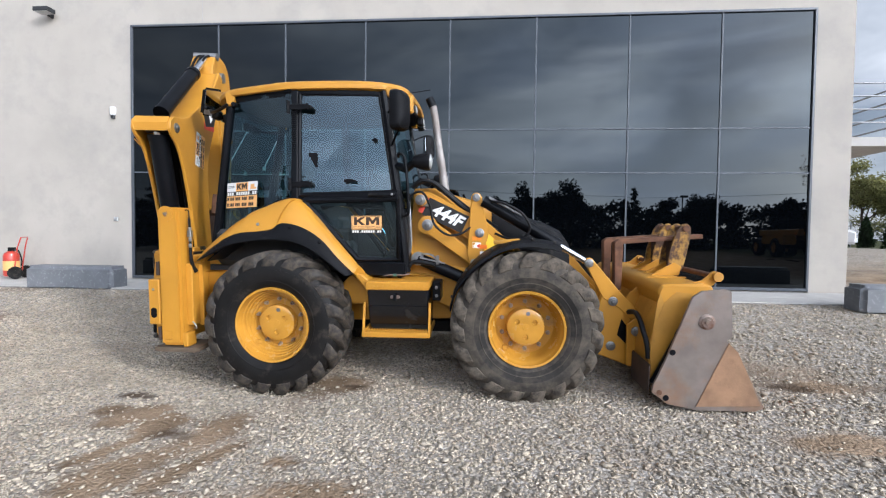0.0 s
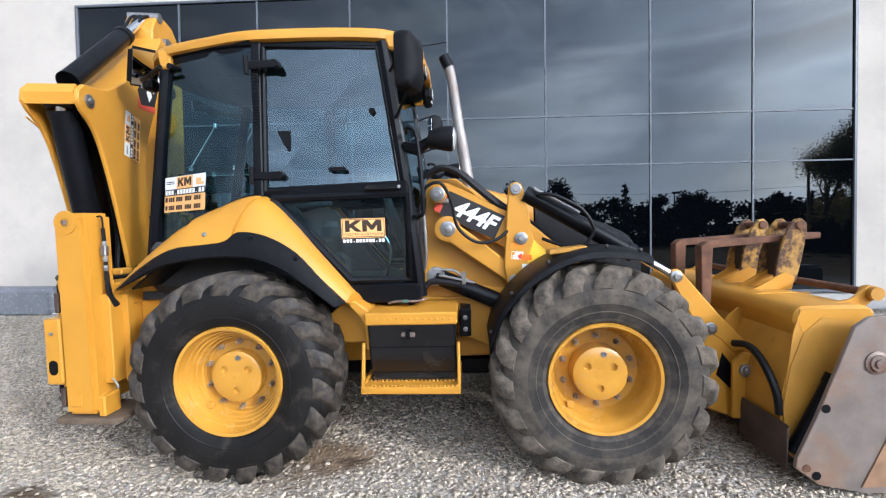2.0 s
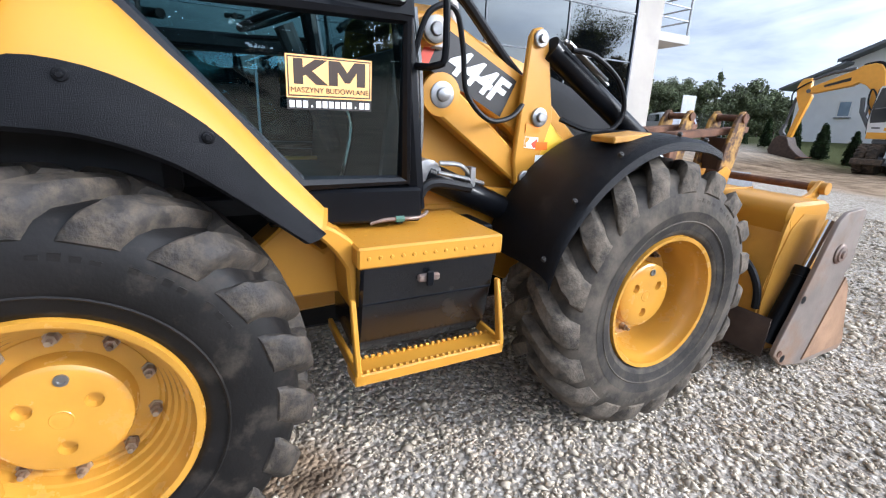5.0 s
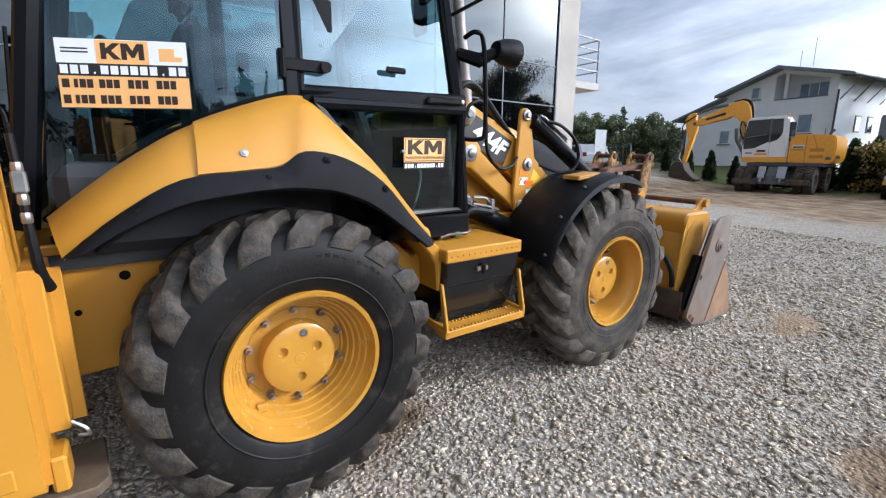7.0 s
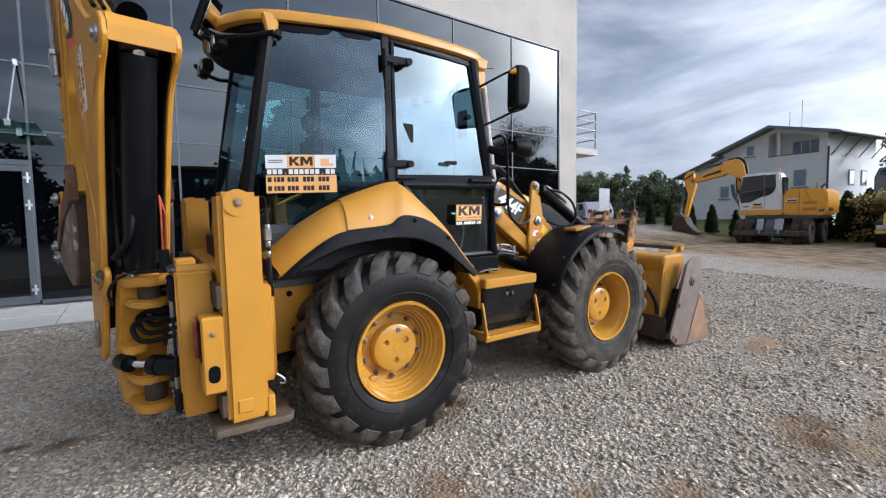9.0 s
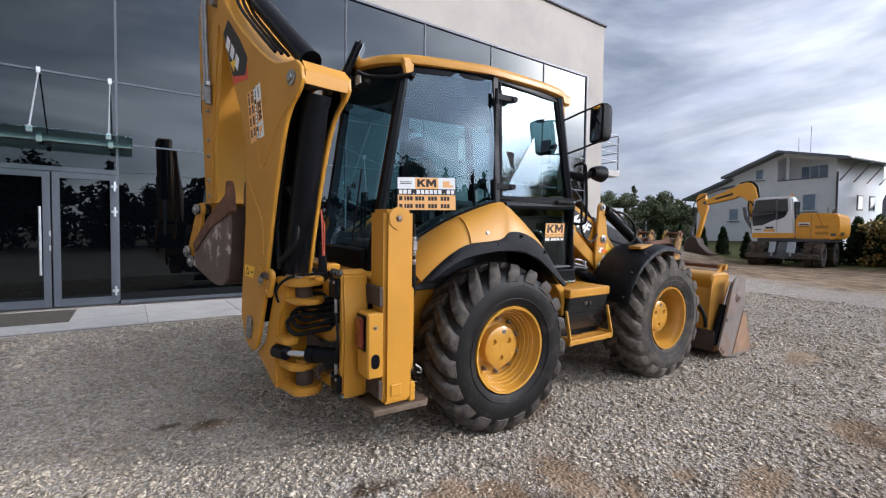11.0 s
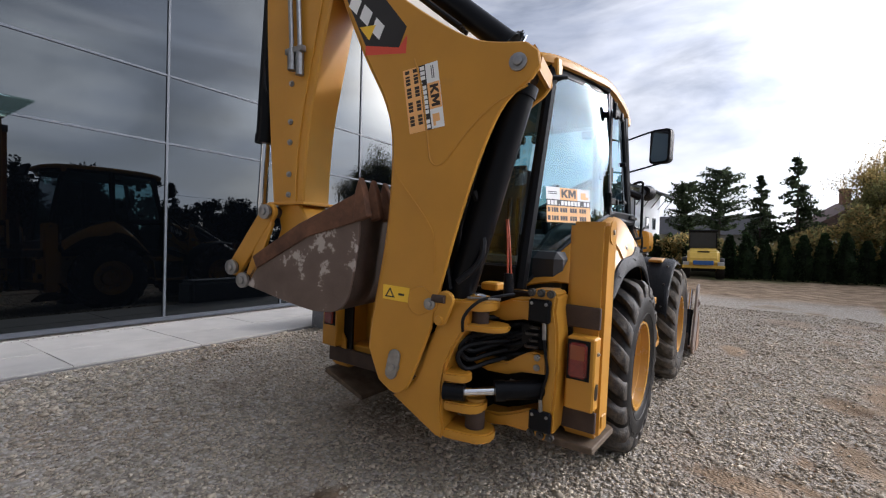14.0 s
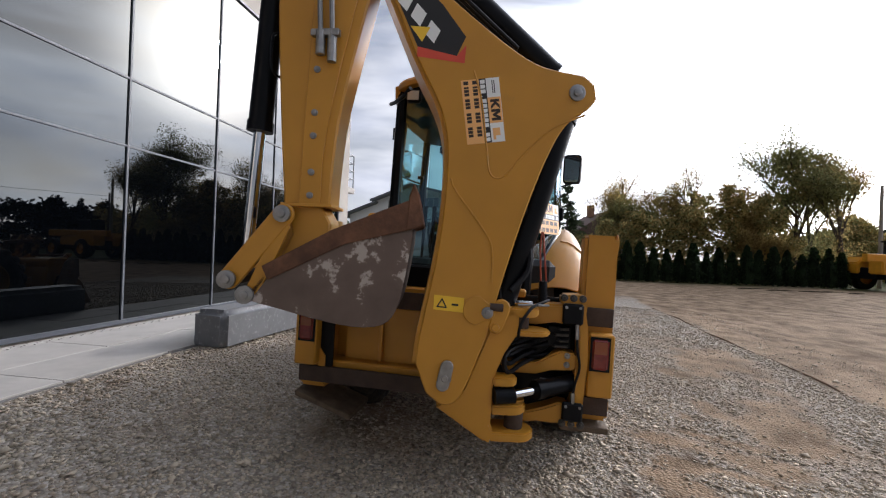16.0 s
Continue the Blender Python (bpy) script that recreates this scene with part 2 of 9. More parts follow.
EXHAUST = mat("exhaust_steel", (0.33, 0.30, 0.28), 0.6, 0.6, spread=0.25, scale=10, stain=(0.20, 0.15, 0.12), stain_at=(0.5, 0.8))
CAB_GLASS = glass("cab_glass", (0.47, 0.67, 0.70), 1.88)
SEAT = mat("seat_fabric", (0.045, 0.047, 0.055), 0.9, spread=0.2, scale=30, bump=0.2, bump_scale=300)
INTERIOR = mat("cab_interior", (0.022, 0.023, 0.025), 0.7, spread=0.2)
WHITE = mat("white_vinyl", (0.80, 0.80, 0.78), 0.45, spread=0.03)
ORANGE_STICKER = mat("orange_vinyl", (0.86, 0.46, 0.16), 0.45, spread=0.03)
PRINT = mat("black_print", (0.012, 0.010, 0.009), 0.45, spread=0.05)
BROWN_PRINT = mat("dark_brown_print", (0.03, 0.015, 0.008), 0.45, spread=0.05)
RED = mat("red_vinyl", (0.62, 0.07, 0.035), 0.45, spread=0.05)
LAMP_RED = mat("red_lens", (0.17, 0.012, 0.008), 0.2, spread=0.2, scale=40, coat=0.4)
REFLECTOR = mat("orange_reflector", (0.72, 0.15, 0.01), 0.3, spread=0.1, coat=0.4)
LAMP_AMBER = mat("amber_lens", (0.85, 0.32, 0.02), 0.25, coat=0.4)
LAMP_AMBER_DARK = mat("dull_amber_lens", (0.22, 0.045, 0.010), 0.25, coat=0.4)
LAMP_HEAD = mat("headlamp_lens", (0.36, 0.36, 0.35), 0.15, spread=0.1, coat=0.5)
WATER = mat("puddle_water", (0.05, 0.042, 0.034), 0.06, spread=0.2, scale=1.0, bump=0.02, bump_scale=3)
HOUSE_GLASS = mat("pale_window_glass", (0.22, 0.29, 0.38), 0.08, spread=0.25, scale=1.5)
CABLE = mat("orange_red_cable", (0.42, 0.07, 0.03), 0.5, spread=0.2)
LAMP_CLEAR = mat("clear_lens", (0.42, 0.42, 0.41), 0.18, spread=0.1, coat=0.5)
MIRROR = mat("mirror_glass", (0.85, 0.87, 0.88), 0.03, 1.0, spread=0.0)
DECAL_YELLOW = mat("yellow_vinyl", (0.85, 0.52, 0.03), 0.45, spread=0.03)

CONCRETE = mat("concrete_panel", (0.405, 0.368, 0.318), 0.85, spread=0.07, scale=0.9, bump=0.12, bump_scale=14, stain=(0.33, 0.305, 0.272), stain_at=(0.48, 0.78), stain_scale=1.1)
PAVER = mat("paving_slab", (0.47, 0.445, 0.41), 0.85, spread=0.08, scale=3, bump=0.12, bump_scale=90, stain=(0.40, 0.38, 0.35), stain_at=(0.52, 0.8), per="object", dark=0.06)
ALU = mat("grey_aluminium", (0.080, 0.088, 0.104), 0.45, 0.2, spread=0.05)
MULLION = mat("grey_mullion_paint", (0.085, 0.095, 0.110), 0.5, spec=0.4, spread=0.1)
ALU_LIGHT = mat("light_aluminium", (0.55, 0.56, 0.57), 0.35, 0.7, spread=0.08)
GRANITE = mat("grey_granite", (0.17, 0.175, 0.185), 0.6, spread=0.12, scale=4, bump=0.1, bump_scale=160, stain=(0.36, 0.36, 0.36), stain_at=(0.56, 0.72), stain_scale=16)
FACADE_GLASS = mat("solar_glass", (0.001, 0.0014, 0.002), 0.012, spread=0.1, scale=1.5)
FACADE_GLASS.node_tree.nodes["Principled BSDF"].inputs["IOR"].default_value = 1.51
FACADE_GLASS.node_tree.nodes["Principled BSDF"].inputs["Specular Tint"].default_value = (0.89, 0.97, 1.0, 1)
STEEL_FENCE = mat("galvanised_rail", (0.26, 0.27, 0.28), 0.55, 0.6, spread=0.1)
def leafy(m, amount):
    """Lets part of the light pass through thin leaves."""
    n, l = m.node_tree.nodes, m.node_tree.links
    p, o = n["Principled BSDF"], n["Material Output"]
    t, x = n.new("ShaderNodeBsdfTranslucent"), n.new("ShaderNodeMixShader")
    l.new(p.inputs["Base Color"].links[0].from_socket, t.inputs["Color"])
    x.inputs[0].default_value = amount
    l.new(p.outputs["BSDF"], x.inputs[1])
    l.new(t.outputs["BSDF"], x.inputs[2])
    l.new(x.outputs["Shader"], o.inputs["Surface"])
    return m


LEAF_DARK = mat("conifer_needles", (0.062, 0.082, 0.042), 0.8, spread=0.3, scale=2, per="island", dark=0.5)
LEAF_THUJA = mat("thuja_foliage", (0.030, 0.052, 0.020), 0.8, spread=0.3, scale=2, per="island", dark=0.5)
LEAF_FAR = mat("dark_green_leaves", (0.115, 0.135, 0.065), 0.75, spread=0.35, scale=1.2, per="island", dark=0.6)
LEAF_GREEN = mat("autumn_green_leaves", (0.24, 0.235, 0.095), 0.7, spread=0.35, scale=1.2, per="island", dark=0.6)
LEAF_AUTUMN = mat("autumn_brown_leaves", (0.42, 0.31, 0.12), 0.75, spread=0.4, scale=1.0, per="island", dark=0.6)
for leaf_mat in (LEAF_DARK, LEAF_THUJA, LEAF_GREEN, LEAF_AUTUMN):
    leafy(leaf_mat, 0.72)
# near-black leaves: the mirrored wood's shade is put into their colour
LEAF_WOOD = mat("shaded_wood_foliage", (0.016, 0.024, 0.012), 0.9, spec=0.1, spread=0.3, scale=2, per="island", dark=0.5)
BARK = mat("bark", (0.09, 0.07, 0.055), 0.9, spread=0.3, scale=8, bump=0.4, bump_scale=40)
PLASTER = mat("white_plaster", (0.82, 0.83, 0.85), 0.85, spread=0.04, scale=1.5, bump=0.05, bump_scale=60)
ROOF_GREY = mat("grey_roof_sheet", (0.17, 0.18, 0.20), 0.55, spread=0.12, scale=3)
ROOF_DARK = mat("dark_roof_tiles", (0.055, 0.052, 0.055), 0.7, spread=0.2, scale=3, bump=0.2)
CAR_SILVER = mat("silver_car_paint", (0.35, 0.36, 0.38), 0.28, 0.5, spread=0.05, coat=0.6)
CAR_WHITE = mat("white_car_paint", (0.75, 0.75, 0.75), 0.3, spread=0.04, coat=0.5)
DARK_GLASS = mat("dark_glass", (0.02, 0.025, 0.03), 0.05, spread=0.1)
FIRE_RED = mat("red_cylinder_paint", (0.50, 0.045, 0.025), 0.35, spread=0.1, coat=0.3)
BLUE = mat("blue_paint", (0.03, 0.12, 0.36), 0.4, spread=0.1)
STONE = mat("crushed_stone", (0.455, 0.390, 0.302), 0.88, spec=0.06, spread=0.20, scale=1.3, stain=(0.34, 0.265, 0.195), stain_at=(0.50, 0.78), stain_scale=0.9, bump=0.15, bump_scale=120, per="island", dark=0.30)


# ---- mesh helpers ----
def part(name, bm, material, parent=None, label="", sharp=32):
    """Links a bmesh as one mesh object, under a thing or a part."""
    bmesh.ops.recalc_face_normals(bm, faces=bm.faces)
    lim = radians(sharp)
    for f in bm.faces:
        f.smooth = True
    for e in bm.edges:
        if len(e.link_faces) != 2 or e.calc_face_angle(0) > lim:
            e.smooth = False
    me = bpy.data.meshes.new(name)
    bm.to_mesh(me)
    bm.free()
    me.materials.append(material)
    ob = new(name, me)
    ob.parent = parent
    if label:
        ob["label"] = label
    return ob


def empty(name, label, category, group="", m=None):
    ob = new(name)
    if m is not None:
        ob.matrix_basis = m
    return tagged(ob, label, category, group)


def chamfer(bm, w, segments=1, angle=30):
    es = [e for e in bm.edges if len(e.link_faces) == 2 and e.calc_face_angle(0) > radians(angle)]
    if es and w > 0:
        bmesh.ops.bevel(bm, geom=es, offset=w, segments=segments, affect="EDGES", clamp_overlap=True)
    return bm


def box(x0, x1, y0, y1, z0, z1, w=0.006, bm=None, seg=1):
    new_bm = bmesh.new()
    bmesh.ops.create_cube(new_bm, size=1)
    for v in new_bm.verts:
        v.co = Vector(((x0 + x1) / 2 + v.co.x * (x1 - x0), (y0 + y1) / 2 + v.co.y * (y1 - y0), (z0 + z1) / 2 + v.co.z * (z1 - z0)))
    chamfer(new_bm, w, seg)
    return merge(bm, new_bm)


def merge(bm, other):
    if bm is None:
        return other
    tmp = bpy.data.meshes.new("t")
    other.to_mesh(tmp)
    other.free()
    bm.from_mesh(tmp)
    bpy.data.meshes.remove(tmp)
    return bm


def prism(pts, f, c0, c1, w=0.006, bm=None, seg=1):
    """A flat outline (a, b) given depth from c0 to c1 by the map f(a, b, c)."""
    b2 = bmesh.new()
    va = [b2.verts.new(f(a, b, c0)) for a, b in pts]
    vb = [b2.verts.new(f(a, b, c1)) for a, b in pts]
    b2.faces.new(va)
    b2.faces.new(vb[::-1])
    k = len(pts)
    for i in range(k):
        b2.faces.new((va[i], vb[i], vb[(i + 1) % k], va[(i + 1) % k]))
    bmesh.ops.recalc_face_normals(b2, faces=b2.faces)
    chamfer(b2, w, seg)
    return merge(bm, b2)


def XZ(a, b, c):
    return Vector((a, c, b))


def XY(a, b, c):
    return Vector((a, b, c))


def YZ(a, b, c):
    return Vector((c, a, b))


def curve_pts(pts, n=6, closed=False):
    """Catmull-Rom through the points."""
    P = [Vector(p) for p in pts]
    k = len(P)
    res = []
    for i in range(k if closed else k - 1):
        a, b, c, d = (P[(i + j - 1) % k] if closed else P[min(max(i + j - 1, 0), k - 1)] for j in range(4))
        for s in range(n):
            t = s / n
            res.append(0.5 * ((2 * b) + (c - a) * t + (2 * a - 5 * b + 4 * c - d) * t * t + (3 * b - a - 3 * c + d) * t ** 3))
    if not closed:
        res.append(P[-1])
    return res


def tube(pts, r, sides=10, smooth_n=0, bm=None, cap=True):
    """A round bar or hose along a line of points. r: one radius or one for each point."""
    P = curve_pts(pts, smooth_n) if smooth_n else [Vector(p) for p in pts]
    R = r if isinstance(r, (list, tuple)) else [r] * len(P)
    if len(R) != len(P):
        R = [R[min(int(i * len(R) / len(P)), len(R) - 1)] for i in range(len(P))]
    b2 = bmesh.new()
    rings = []
    nrm = None
    for i, p in enumerate(P):
        d = (P[min(i + 1, len(P) - 1)] - P[max(i - 1, 0)]).normalized()
        if nrm is None:
            nrm = d.orthogonal().normalized()
        nrm = (nrm - d * nrm.dot(d)).normalized()
        bn = d.cross(nrm)
        rings.append([b2.verts.new(p + R[i] * (math.cos(2 * math.pi * k / sides) * nrm + math.sin(2 * math.pi * k / sides) * bn)) for k in range(sides)])
    for a, b in zip(rings, rings[1:]):
        for k in range(sides):
            b2.faces.new((a[k], a[(k + 1) % sides], b[(k + 1) % sides], b[k]))
    if cap:
        b2.faces.new(rings[0][::-1])
        b2.faces.new(rings[-1])
    return merge(bm, b2)


def lathe(profile, axis_o, axis_d, sides=48, bm=None, closed=False):
    """Turns a profile of (radius, along) about an axis."""
    d = Vector(axis_d).normalized()
    n1 = d.orthogonal().normalized()
    n2 = d.cross(n1)
    o = Vector(axis_o)
    b2 = bmesh.new()
    rings = []
    for r, a in profile:
        if r < 1e-6:
            rings.append([b2.verts.new(o + d * a)])
        else:
            rings.append([b2.verts.new(o + d * a + r * (math.cos(2 * math.pi * k / sides) * n1 + math.sin(2 * math.pi * k / sides) * n2)) for k in range(sides)])
    pairs = list(zip(rings, rings[1:]))
    if closed:
        pairs.append((rings[-1], rings[0]))
    for a, b in pairs:
        for k in range(sides):
            q = []
            for v in (a[k % len(a)], a[(k + 1) % len(a)], b[(k + 1) % len(b)], b[k % len(b)]):
                if v not in q:
                    q.append(v)
            if len(q) > 2:
                try:
                    b2.faces.new(q)
                except ValueError:
                    pass
    return merge(bm, b2)


def pin(p, d, r, depth, bm=None):
    """A pin head with a raised washer, facing along d."""
    return lathe([(0, depth), (r * 0.42, depth), (r * 0.5, depth * 0.92), (r * 0.52, depth * 0.5), (r * 0.86, depth * 0.5), (r, depth * 0.4), (r, -0.01), (0, -0.01)], p, d, 20, bm)


def loft(rows, bm=None, closed=False):
    """A skin over rows of points of equal count."""
    b2 = bmesh.new()
    V = [[b2.verts.new(p) for p in row] for row in rows]
    for a, b in zip(V, V[1:]):
        m = len(a)
        for k in range(m if closed else m - 1):
            b2.faces.new((a[k], a[(k + 1) % m], b[(k + 1) % m], b[k]))
    return merge(bm, b2)


def thicken(bm, t):
    bmesh.ops.recalc_face_normals(bm, faces=bm.faces)
    bmesh.ops.solidify(bm, geom=bm.faces[:], thickness=t)
    return bm


def lettering(text, size, m, material, name, parent, depth=0.0015, bold=0.0, lean=0.0):
    """Raised letters in the built-in font, lying in the plane of m."""
    cu = bpy.data.curves.new(name, "FONT")
    cu.body, cu.size, cu.extrude, cu.align_x, cu.align_y = text, size, depth, "CENTER", "CENTER"
    cu.offset, cu.shear = bold, lean
    tmp = bpy.data.objects.new(name, cu)
    scene.collection.objects.link(tmp)
    dg = bpy.context.evaluated_depsgraph_get()
    me = bpy.data.meshes.new_from_object(tmp.evaluated_get(dg))
    bpy.data.objects.remove(tmp)
    me.transform(m)
    me.materials.clear()
    me.materials.append(material)
    ob = new(name, me)
    ob.parent = parent
    return ob


def frame_at(o, u, v):
    """A matrix with its x along u, its y near v, its z out of the face."""
    u = Vector(u).normalized()
    n = u.cross(Vector(v)).normalized()
    w = n.cross(u)
    m = Matrix((u, w, n)).transposed().to_4x4()
    m.translation = Vector(o)
    return m


def plate(m, w, h, t=0.001, x=0.0, y=0.0, bm=None):
    """A thin flat rectangle in the plane of m, centred at (x, y)."""
    b2 = bmesh.new()
    bmesh.ops.create_cube(b2, size=1)
    for q in b2.verts:
        q.co = m @ Vector((x + q.co.x * w, y + q.co.y * h, q.co.z * t + t / 2))
    return merge(bm, b2)


# ---- ground ----
FO = Vector((-2.78, 5.08, 0))
FA = radians(0.95)
FU, FN = Vector((math.cos(FA), math.sin(FA), 0)), Vector((-math.sin(FA), math.cos(FA), 0))


def F(s, d, z):
    """A place on the facade: s along it, d into the building, z up."""
    return FO + FU * s + FN * d + Vector((0, 0, z))


def fbox(s0, s1, d0, d1, z0, z1, w=0.004, bm=None):
    b = box(s0, s1, d0, d1, z0, z1, w)
    for v in b.verts:
        v.co = F(*v.co)
    return merge(bm, b)


def wave(x, y, k, seed):
    """Smooth uneven values of about -1 to 1 over the plane."""
    rng = np.random.RandomState(seed)
    v = 0
    for i in range(7):
        a, ph, f = rng.rand() * 6.28, rng.rand() * 6.28, k * (0.6 + 1.6 * rng.rand())
        v = v + np.sin(f * (x * np.cos(a) + y * np.sin(a)) + ph)
    return v / 3.2


def rise(x, y):
    """Height of the yard: it climbs gently to the paving along the building."""
    dist = -((x - FO.x) * FN.x + (y - FO.y) * FN.y)
    t = np.clip((4.7 - dist) / (4.7 - 1.75), 0, 1)
    near = np.clip(1 - np.hypot(x - 2, y) / 60, 0, 1)
    fall = -0.02 * np.clip(x - 12, 0, 14) * (np.abs(y) < 200)
    bank = t * t * (3 - 2 * t) * (np.abs(x) < 40)
    slope = 0.02 + 0.0308 * (np.clip(y, 0, 3.45) + np.clip(y, -14, 0) * (1 - 0.95 * np.clip((x - 9) / 13, 0, 1))) + 0.0117 * np.clip(x, -15, 40) * (1 - bank)
    k = np.clip((y - 6.5) / 8.0, 0, 1)
    lot = 0.95 * k * k * (3 - 2 * k) * np.clip((x - 11) / 5, 0, 1) * (np.abs(x) < 300)
    verge = 0.45 * np.clip((x - 28.5) / 5, 0, 1) * np.clip((y + 4) / 4, 0, 1) * np.clip((14 - y) / 4, 0, 1)
    return (fall + slope + lot + verge + 0.205 * bank + 0.012 * wave(x, y, 1.1, 5) * near * np.clip((dist - 1.9) * 2, 0, 1)
            + 0.030 * np.sin(2.6 * y + 0.25 * x + 1.2 * wave(x, y, 0.3, 12)) ** 3 * np.clip((x - 10) / 4, 0, 1) * near
            + 0.014 * np.sin(5.2 * y + 0.6 * x + 1.5 * wave(x, y, 0.6, 13)) ** 3 * np.clip((-4.9 - y) / 0.4, 0, 1) * np.clip(x - 2.5, 0, 1) * near
            + 0.035 * wave(x, y, 0.5, 9) * np.clip((x - 9) / 5, 0, 1) * near)


def dirt_amount(x, y):
    """0 on clean stone, 1 on bare soil."""
    road = 1 / (1 + np.exp(-(x - 12.0 + 1.6 * wave(x, y, 0.5, 3)) * 1.3)) * np.clip((13 - y) / 5, 0.25, 1)
    side = 1 / (1 + np.exp(-(-4.75 - y + 0.10 * wave(x, y, 1.5, 4)) * 14)) / (1 + np.exp(-(x + 0.3 + 0.7 * wave(x, y, 0.8, 6)) * 3))
    patch = 0
    for px, py, rx, ry in ((-1.9, -2.9, 0.5, 0.3), (0.62, -2.25, 0.16, 0.10), (1.0, -2.6, 0.35, 0.18), (2.6, -2.7, 0.45, 0.25), (4.6, -1.65, 0.4, 0.2), (-1.2, -1.6, 0.22, 0.12), (-2.0, 0.25, 0.3, 0.12), (0.68, -0.75, 0.35, 0.22), (0.8, -3.2, 1.2, 0.5), (3.5, -3.6, 1.6, 0.8), (5.2, -0.4, 0.6, 0.25)):
        patch = np.maximum(patch, np.exp(-(((x - px) / rx) ** 2 + ((y - py) / ry) ** 2) * 1.1))
    for px, py, long, wide in ((-0.22, -2.25, 0.80, 0.25), (0.10, -2.30, 0.45, 0.10), (-0.62, -2.10, 0.45, 0.10), (-0.95, -1.66, 0.28, 0.15), (-0.62, -1.80, 0.20, 0.12)):
        a, c = (x - px) * 0.42 + (y - py) * 0.91, (x - px) * 0.91 - (y - py) * 0.42
        patch = np.maximum(patch, np.exp(-((a / long) ** 4 + (c + 0.05 * wave(x, y, 3.0, 61)) ** 2 / wide ** 2)))
    patch = np.clip(patch * 1.25 + 0.35 * wave(x, y, 5.0, 11) * (patch > 0.15), 0, 1)
    blot = np.clip(wave(x, y, 1.4, 21) * 0.8 + wave(x, y, 4.5, 22) * 0.3 - 0.42, 0, 0.6)
    open_yard = np.clip((x - 2.5) / 2, 0, 1) * np.clip((-1.2 - y) / 1.5, 0, 1)
    scuff = np.clip(wave(x, y, 2.2, 41) * 0.9 + wave(x, y, 6.0, 42) * 0.4 - 0.25, 0, 0.75) * open_yard
    return np.clip(np.maximum.reduce([road, side, patch * 0.95, blot, scuff]), 0, 1)


def damp_amount(x, y):
    """Dark wet clods and oil spots on the yard."""
    d = 0
    for px, py, rx, ry in ((-2.22, 0.38, 0.15, 0.07), (-1.98, 0.31, 0.12, 0.07), (-1.7, 0.20, 0.10, 0.05), (-1.24, -1.26, 0.20, 0.10), (-0.45, -1.95, 0.16, 0.10), (0.75, -0.8, 0.16, 0.08), (5.0, -0.5, 0.3, 0.14)):
        d = np.maximum(d, np.exp(-(((x - px) / rx) ** 2 + ((y - py) / ry) ** 2)))
    return np.clip(d * 1.3 + 0.45 * wave(x, y, 14.0, 51) * (d > 0.1), 0, 1)


def grass_amount(x, y):
    line = 24.5 + 0.12 * np.abs(y)
    return np.clip((x - line + 1.2 * wave(x, y, 1.0, 31)) * 0.6, 0, 1)


